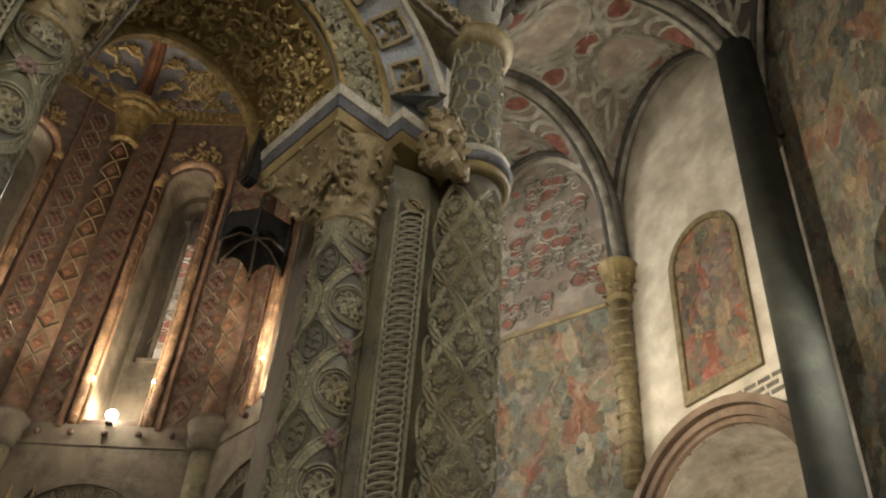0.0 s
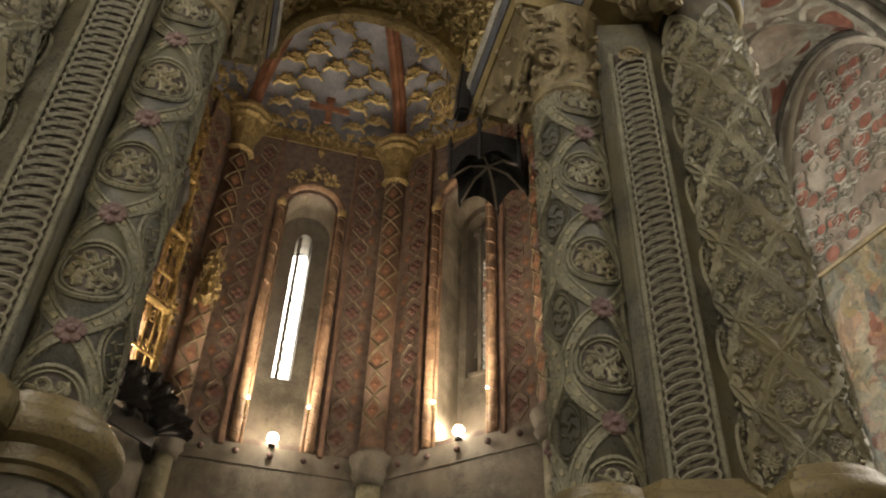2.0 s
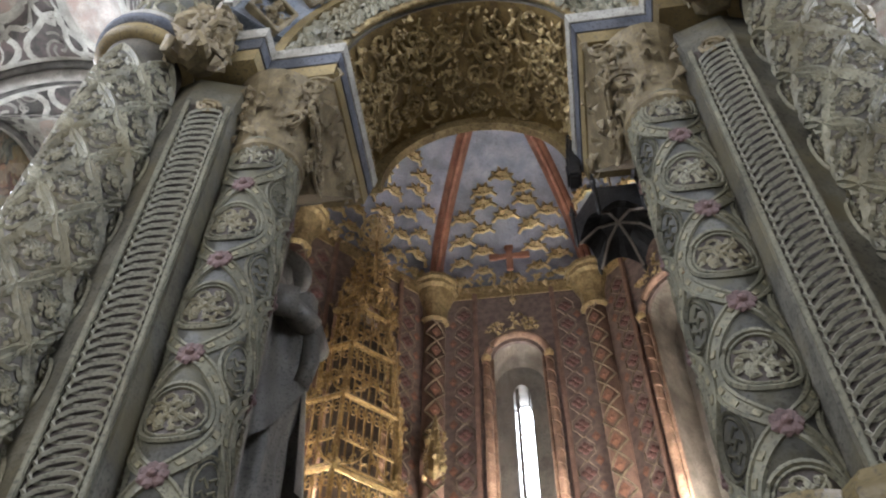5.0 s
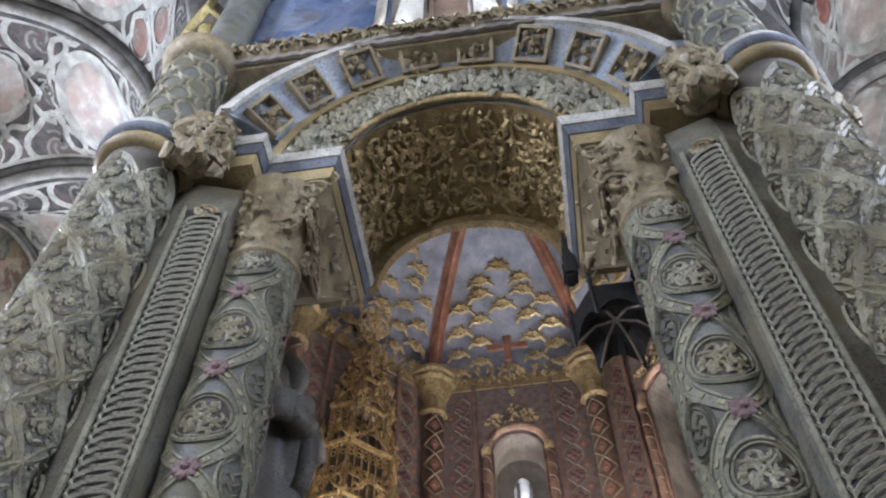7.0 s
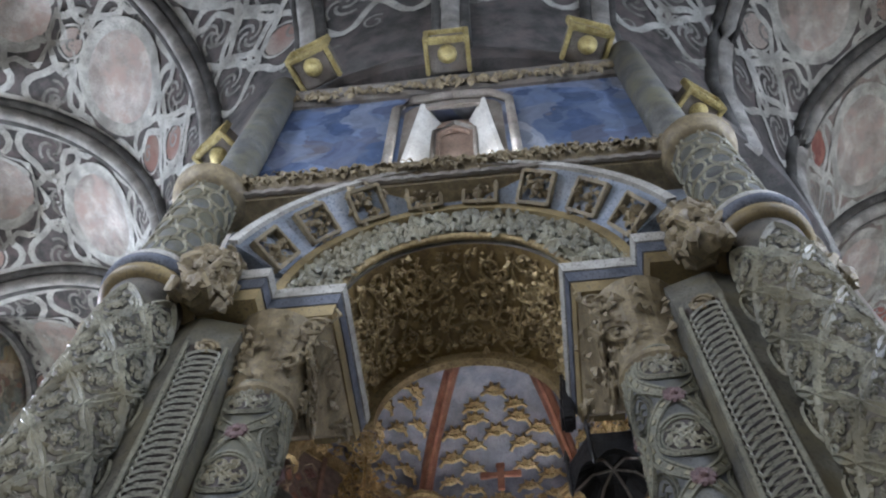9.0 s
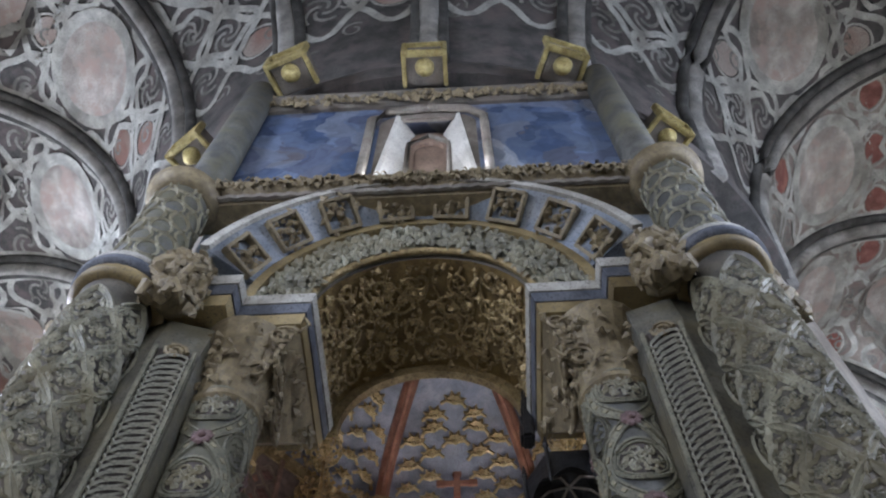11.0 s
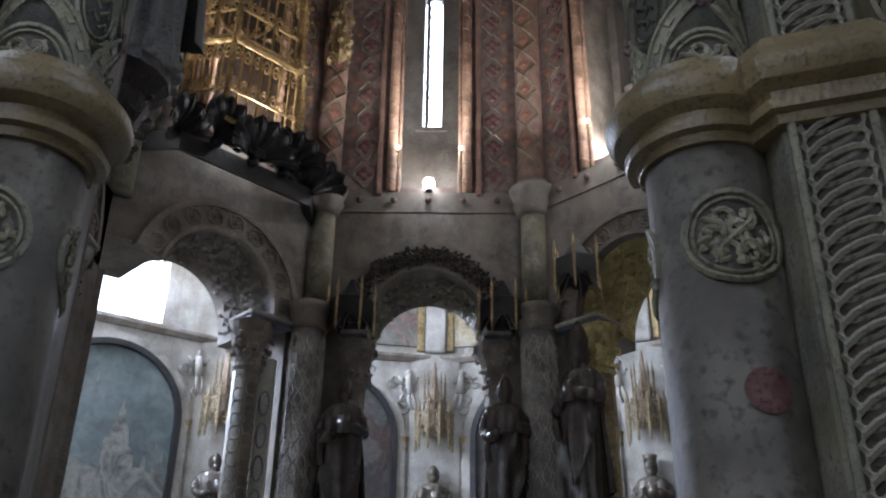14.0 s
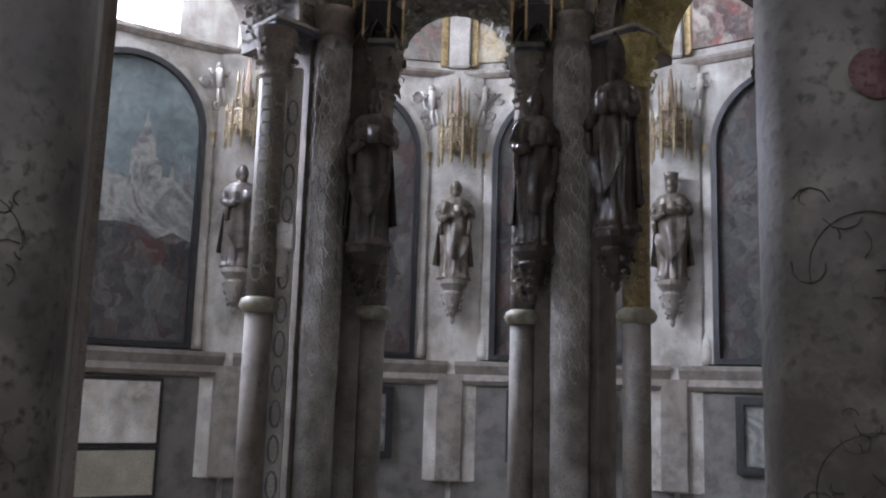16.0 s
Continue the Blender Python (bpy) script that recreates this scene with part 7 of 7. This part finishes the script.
def arched_panel(i, art, board=False):
    m = wall_m(22.5 * i + 11.25) @ pose(0, AP, 0)
    pn = thing("arched_panel_painting", "tall dark arched panel painting in a black frame", "painting", "arched panel paintings")
    half, z0, zs = 1.36, 2.28, 6.25
    bm = bmesh.new()
    outer, inner = arch_loop(half, z0, zs, half, 20), arch_loop(half - 0.11, z0 + 0.10, zs, half - 0.11, 20)
    bm = plate(bm, outer, [inner], -0.16, -0.01)
    part("frame", xf(bm, m), black, pn)
    bm = bmesh.new()
    bm.faces.new([bm.verts.new((x, -0.05, z)) for x, z in inner])
    part("canvas", xf(bm, m), art, pn, "dark figure painting")
    if art is skyart:
        for pts, mt, nm in (([(-1.24, 4.0), (1.24, 4.0), (1.24, 5.2), (0.7, 5.35), (0.1, 5.2), (-0.5, 5.4), (-1.24, 5.1)], panel_art2, "painted_ground"),
                            ([(-1.24, 2.4), (1.24, 2.4), (1.24, 4.2), (0.9, 4.35), (0.6, 4.2), (0.3, 4.4), (-0.1, 4.45), (-0.5, 4.4), (-0.8, 4.15), (-1.24, 4.1)], panel_art, "painted_foreground"),
                            ([(0.05, 5.0), (0.05, 5.75), (0.16, 6.0), (0.22, 6.15), (0.3, 6.55), (0.38, 6.15), (0.46, 6.0), (0.5, 5.7), (0.62, 5.6), (0.62, 5.0)], panel_art2, "painted_tower"),
                            ([(0.75, 5.2), (0.8, 5.9), (0.86, 5.2), (0.95, 5.2), (1.0, 6.0), (1.05, 5.2), (1.12, 5.7), (1.18, 5.2)], panel_art2, "painted_spire")):
            bm = bmesh.new()
            dy = {"painted_ground": -0.056, "painted_foreground": -0.060, "painted_tower": -0.062, "painted_spire": -0.062}.get(nm, -0.068)
            bm.faces.new([bm.verts.new((x, dy, z)) for x, z in pts])
            part(nm, xf(bm, m), mt, pn)
    # pale surround arch
    bm = plate(bmesh.new(), arch_loop(half + 0.16, z0, zs, half + 0.16, 20), [arch_loop(half + 0.005, z0 + 0.005, zs, half + 0.005, 20)], -0.10, -0.005)
    tagged(part("panel_surround", xf(bm, m), plaster), "pale stone arch framing the panel painting", "trim", "panel surrounds", "structure")
    bm = sweep(bmesh.new(), [(-2.0, 0), (2.0, 0)], [(-0.02, 1.78), (0.10, 1.80), (0.16, 1.88), (0.12, 2.0), (0.20, 2.16), (0.20, 2.24), (-0.02, 2.26)])
    tagged(part("ledge", xf(bm, m), stone), "grey stone ledge under the panel painting", "ledge", "panel ledges", "structure")
    if board:
        bd = thing("display_board", "large blank white board in a black frame", "board", "blank boards")
        for z, hgt in ((1.15, 1.05), (0.12, 0.75)):
            bm = box(bmesh.new(), -0.15, -0.075, z, 2.2, 0.05, hgt + 0.12, 0.01)
            part("frame", xf(bm, m), black, bd)
            bm = box(bmesh.new(), -0.15, -0.105, z, 2.06, 0.03, hgt)
            part("sheet", xf(bm, m), plaster if z > 1 else cream, bd)
    else:
        pc = thing("low_picture", "dark landscape picture in a black frame", "painting", "low pictures")
        bm = plate(bmesh.new(), [(-1.0, 0.4), (1.0, 0.4), (1.0, 1.72), (-1.0, 1.72)], [[(-0.86, 0.54), (0.86, 0.54), (0.86, 1.58), (-0.86, 1.58)]], -0.14, -0.01)
        part("frame", xf(bm, m), black, pc)
        bm = box(bmesh.new(), 0, -0.06, 1.06, 1.76, 0.03, 1.06)
        part("canvas", xf(bm, m), panel_art2, pc)
    bm = box(bmesh.new(), 0, -0.02, 0.68, 4.1, 0.03, 2.2)
    tagged(part("dado", xf(bm, m), dado_m), "dull grey stone dado of the outer wall", "wall", "dados", "structure")
    # upper band: cornice, picture and pilasters
    bm = sweep(bmesh.new(), [(-2.12, 0), (2.12, 0)], [(-0.02, 7.92), (0.05, 7.92), (0.12, 8.0), (0.12, 8.06), (-0.02, 8.1)])
    tagged(part("wall_cornice", xf(bm, m), pale), "pale string cornice of the outer wall", "cornice", "wall cornices", "structure")
    if i not in WINDOW_BAYS and i != 3:
        up = thing("upper_picture", "dark picture with a red robe high on the wall", "painting", "upper pictures")
        bm = box(bmesh.new(), 0, -0.03, 9.6, 3.5, 0.06, 2.7)
        part("canvas", xf(bm, m), red_art if i != 0 else ochre_art, up)
        for x in (-1.78, 1.78):
            bm = box(bmesh.new(), x, -0.05, 9.6, 0.14, 0.1, 2.9, 0.02)
            part("frame_side", xf(bm, m), gold_dull, up)
    for s in (-1, 1):
        bm = bmesh.new()
        rr = random.Random(200 + 2 * i + s)
        for q in range(7):
            c = Vector((s * rr.uniform(1.25, 1.85), -0.02, 6.75 + 1.0 * rr.random()))
            if math.hypot(c.x, c.z - 6.25) < 1.62:
                continue
            sz, ph = rr.uniform(0.10, 0.2), rr.uniform(0, 6)
            tube(bm, [c + Vector((sz * (1 - w / 16) * math.cos(ph + 0.55 * w), 0, sz * (1 - w / 16) * math.sin(ph + 0.55 * w))) for w in range(14)], 0.035, 5, squash=0.6)
        bmesh.ops.create_uvsphere(bm, u_segments=12, v_segments=8, radius=0.085, matrix=pose(s * 1.55, -0.05, 7.66) @ Matrix.Diagonal((0.8, 0.6, 1.0, 1)))
        tube(bm, [(s * 1.55, -0.04, 7.60), (s * 1.56, -0.07, 7.42), (s * 1.60, -0.06, 7.24)], 0.075, 8)
        for e in (-1, 1):
            tube(bm, [(s * 1.60 + 0.03 * e, -0.05, 7.26), (s * 1.62 + 0.06 * e, -0.06, 7.08), (s * 1.66 + 0.03 * e, -0.04, 6.90)], 0.04, 6)
            tube(bm, [(s * 1.55 + 0.06 * e, -0.05, 7.52), (s * 1.55 + 0.15 * e, -0.07, 7.46), (s * 1.55 + 0.2 * e, -0.06, 7.58)], 0.03, 6)
        tagged(part("spandrel_relief", xf(bm, m), plaster, smooth=True), "pale carved scrollwork relief in the spandrel", "relief", "spandrel reliefs")


panel_art2 = fresco("grey_town_painting", [(0.05, 0.05, 0.05), (0.12, 0.12, 0.115), (0.20, 0.20, 0.18), (0.09, 0.08, 0.075)], 1.6, 0.45)
for i in range(-4, 4):
    arched_panel(i, skyart if i == -2 else panel_art, i == -2)

LABELS = {0: ("brown painted statue of a saint on the outer wall", "none"), 1: ("brown painted statue of a crowned saint", "crown"), -1: ("brown painted statue of a robed saint", "none")}
for i in range(-3, 4):
    m = wall_m(22.5 * i) @ pose(0, R_OUT - 0.12, 0)
    bm = box(bmesh.new(), 0, 0.1, 4.05, 1.02, 0.24, 8.1, 0.02)
    cp = tagged(part("corner_pier", xf(bm, m), plaster), "pale stone corner pier of the outer wall", "pier", "corner piers", "structure")
    for s in (-1, 1):
        co = thing("wall_colonnette", "slim white colonnette with a gilt cap and bottle base", "column", "wall colonnettes")
        bm = lathe(bmesh.new(), [(0.10, 2.26), (0.12, 2.4), (0.10, 2.7), (0.055, 2.9), (0.055, 6.1)], s * 0.60, -0.02, 12)
        part("shaft", xf(bm, m), plaster, co, smooth=True)
        bm = bmesh.new()
        tube(bm, [(s * 0.60 + 0.058 * math.cos(0.9 * e), -0.02 + 0.058 * math.sin(0.9 * e), 2.95 + 0.045 * e) for e in range(70)], 0.012, 4)
        part("twist", xf(bm, m), pale, co)
        bm = lathe(bmesh.new(), [(0.055, 6.05), (0.09, 6.1), (0.07, 6.16), (0.10, 6.3), (0.11, 6.34), (0.03, 6.36), (0.02, 6.6), (0.004, 6.75)], s * 0.60, -0.02, 10)
        part("cap", xf(bm, m), gold_dull, co)
    lab, hat = LABELS.get(i, ("dark painted statue of a saint", "none"))
    y = -0.22
    statue(m @ pose(0, y, 3.78), 1.95, 30 + i, robe_gold if i in (0, 1) else robe, lab, hat, group="statues on the outer wall")
    bracket(m @ pose(0, y, 3.778), 0.27, 0.85, stone, "carved bracket under a statue of the outer wall", "wall brackets")
    gothic_canopy(m @ pose(0, y + 0.02, 6.1), 0.36, 1.75, gilt_aged, "gilded gothic openwork canopy over a statue", "gilded wall canopies")
    bm = box(bmesh.new(), 0, 0.0, 1.0, 0.5, 0.2, 2.0, 0.03)
    tagged(part("lower_pilaster", xf(bm, m), stone), "plain grey pilaster below the statue", "pilaster", "lower pilasters", "structure")
    bm = box(bmesh.new(), 0, 0.0, 10.6, 0.42, 0.24, 5.0, 0.03)
    tagged(part("upper_pilaster", xf(bm, m), plaster), "pale pilaster of the upper wall", "pilaster", "upper pilasters", "structure")

# ---- right-hand outer wall: lunettes, picture niche, arch and the dark shaft ----
for i in (3, 4, 5):
    deg = 22.5 * i
    m = wall_m(deg) @ pose(0, R_OUT - 0.12, 0)
    co = thing("wall_shaft", "ochre twisted wall shaft with a carved capital", "column", "wall shafts")
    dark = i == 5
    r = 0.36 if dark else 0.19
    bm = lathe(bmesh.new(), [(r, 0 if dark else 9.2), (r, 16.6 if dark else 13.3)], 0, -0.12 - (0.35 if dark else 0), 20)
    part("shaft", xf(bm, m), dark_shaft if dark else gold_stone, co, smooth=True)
    if not dark:
        for q in range(13):
            bm = bmesh.new()
            zq = 9.4 + 0.29 * q
            tube(bm, [(0.20 * math.cos(e), -0.12 + 0.20 * math.sin(e), zq + 0.05 * math.sin(e)) for e in [2 * math.pi * w / 16 for w in range(16)]], 0.028, 5, True)
            part("twist", xf(bm, m), gold_stone, co)
        bm = lathe(bmesh.new(), [(0.19, 13.1), (0.27, 13.2), (0.23, 13.3), (0.36, 13.9), (0.42, 14.0)], 0, -0.12, 16)
        scatter_leaves(bm, lambda u, v: (Vector((0.27 * math.cos(6.28 * u), -0.12 + 0.27 * math.sin(6.28 * u), 13.3 + 0.6 * v)), Vector((math.cos(6.28 * u), math.sin(6.28 * u), 0))), 40, 0.16, random.Random(i), 0.03)
        part("capital", xf(bm, m), ochre, co)
    else:
        tagged(co, "thick dark grey round wall shaft", "column")
# fresco of the bay before the picture niche
m = wall_m(78.75) @ pose(0, AP, 0)
bm = box(bmesh.new(), 0, -0.015, 11.0, 3.9, 0.03, 4.6)
tagged(part("wall_painting", xf(bm, m), wall_fresco), "faded fresco with red and grey robes on the wall", "painting", kind="structure")
bm = tube(bmesh.new(), [(-1.95, -0.05, 13.35), (1.95, -0.05, 13.35)], 0.06, 6)
tagged(part("painted_border", xf(bm, m), ochre), "ochre painted border above the fresco", "trim", kind="structure")
def lunette(m, seed):
    """Painted lunette under a wall rib: white scrolls and red roundels."""
    bm = bmesh.new()
    bm.faces.new([bm.verts.new((x, -0.02, z)) for x, z in [(2.0 * math.cos(math.pi * q / 20), 13.4 + 4.9 * math.sin(math.pi * q / 20)) for q in range(21)]])
    lu = tagged(part("lunette_ground", xf(bm, m), web_pale), "lunette painted with white tracery and red roundels", "painting", kind="structure")
    bm = bmesh.new()
    rr = random.Random(seed)
    for q in range(110):
        a, t = rr.uniform(0, math.pi), math.sqrt(rr.random())
        c = Vector((1.8 * t * math.cos(a), -0.045, 13.6 + 4.5 * t * math.sin(a)))
        sz = rr.uniform(0.12, 0.26)
        sg = rr.choice((-1, 1))
        tube(bm, [c + Vector((sg * sz * (1 - w / 16) * math.cos(w * 0.6), 0, sz * (1 - w / 16) * math.sin(w * 0.6))) for w in range(14)], 0.032, 4, squash=0.4)
    part("white_scrolls", xf(bm, m), trace, lu)
    bm = bmesh.new()
    rings = []
    for q in range(46):
        a, t = rr.uniform(0, math.pi), math.sqrt(rr.random())
        cxr, czr, rad = 1.75 * t * math.cos(a), 13.6 + 4.4 * t * math.sin(a), rr.uniform(0.11, 0.18)
        bmesh.ops.create_circle(bm, cap_ends=True, segments=14, radius=rad, matrix=pose(cxr, -0.05 - 0.0002 * q, czr, 90))
        rings.append((cxr, czr, rad))
    part("red_roundels", xf(bm, m), dusty_red, lu)
    bm = bmesh.new()
    for cxr, czr, rad in rings:
        tube(bm, [(cxr + 1.25 * rad * math.cos(e), -0.05, czr + 1.25 * rad * math.sin(e)) for e in [2 * math.pi * w / 14 for w in range(14)]], 0.03, 4, True, squash=0.4)
    part("white_rings", xf(bm, m), trace, lu)


for deg, seed in ((78.75, 77), (33.75, 78), (56.25, 79)):
    lunette(wall_m(deg) @ pose(0, AP, 0), seed)
# picture niche on the white wall
m = wall_m(101.25) @ pose(0, AP, 0)
pn = thing("arched_wall_picture", "arched picture with red robes on a white wall", "painting")
bm = plate(bmesh.new(), arch_loop(0.86, 10.25, 13.1, 0.86), [arch_loop(0.74, 10.5, 13.1, 0.74)], -0.08, -0.005)
part("frame", xf(bm, m), gold_stone, pn)
bm = bmesh.new()
bm.faces.new([bm.verts.new((x, -0.02, z)) for x, z in arch_loop(0.74, 10.5, 13.1, 0.74)])
part("canvas", xf(bm, m), pict, pn)
bm = bmesh.new()
for q in range(3):
    x = -1.0
    while x < 1.0:
        L = 0.10 + 0.07 * ((q * 7 + int(x * 31)) % 3)
        box(bm, x + L / 2, -0.012, 10.0 - 0.14 * q, L, 0.012, 0.07)
        x += L + 0.05
tagged(part("painted_inscription", xf(bm, m), stone), "rows of dark unreadable painted writing on the white wall", "inscription")
bm = bmesh.new()
for r0, r1, dep in ((1.70, 1.80, 0.10), (1.80, 1.92, 0.18), (1.92, 1.97, 0.13), (1.97, 2.12, 0.26)):
    arch_band(bm, r0, r0, r1, r1, 7.85, -dep, 0.05, 28)
xf(bm, pose(-0.3, 0, 0))
tagged(part("portal_arch", xf(bm, m), brown_st), "moulded brown stone arch of a side opening", "arch", kind="structure")
bm = bmesh.new()
rows = [[bm.verts.new((-0.3 + 1.69 * math.cos(math.pi * q / 20), y, 7.85 + 1.69 * math.sin(math.pi * q / 20))) for y in (0.02, 2.2)] for q in range(21)]
for a, b in zip(rows, rows[1:]):
    bm.faces.new((a[0], b[0], b[1], a[1]))
box(bm, -0.3, 2.25, 4.8, 3.6, 0.1, 9.8)
box(bm, -2.05, 1.2, 3.9, 0.1, 2.0, 7.8)
box(bm, 1.45, 1.2, 3.9, 0.1, 2.0, 7.8)
tagged(part("side_chapel", xf(bm, m), plaster), "pale vaulted recess behind the side arch", "wall", kind="structure")
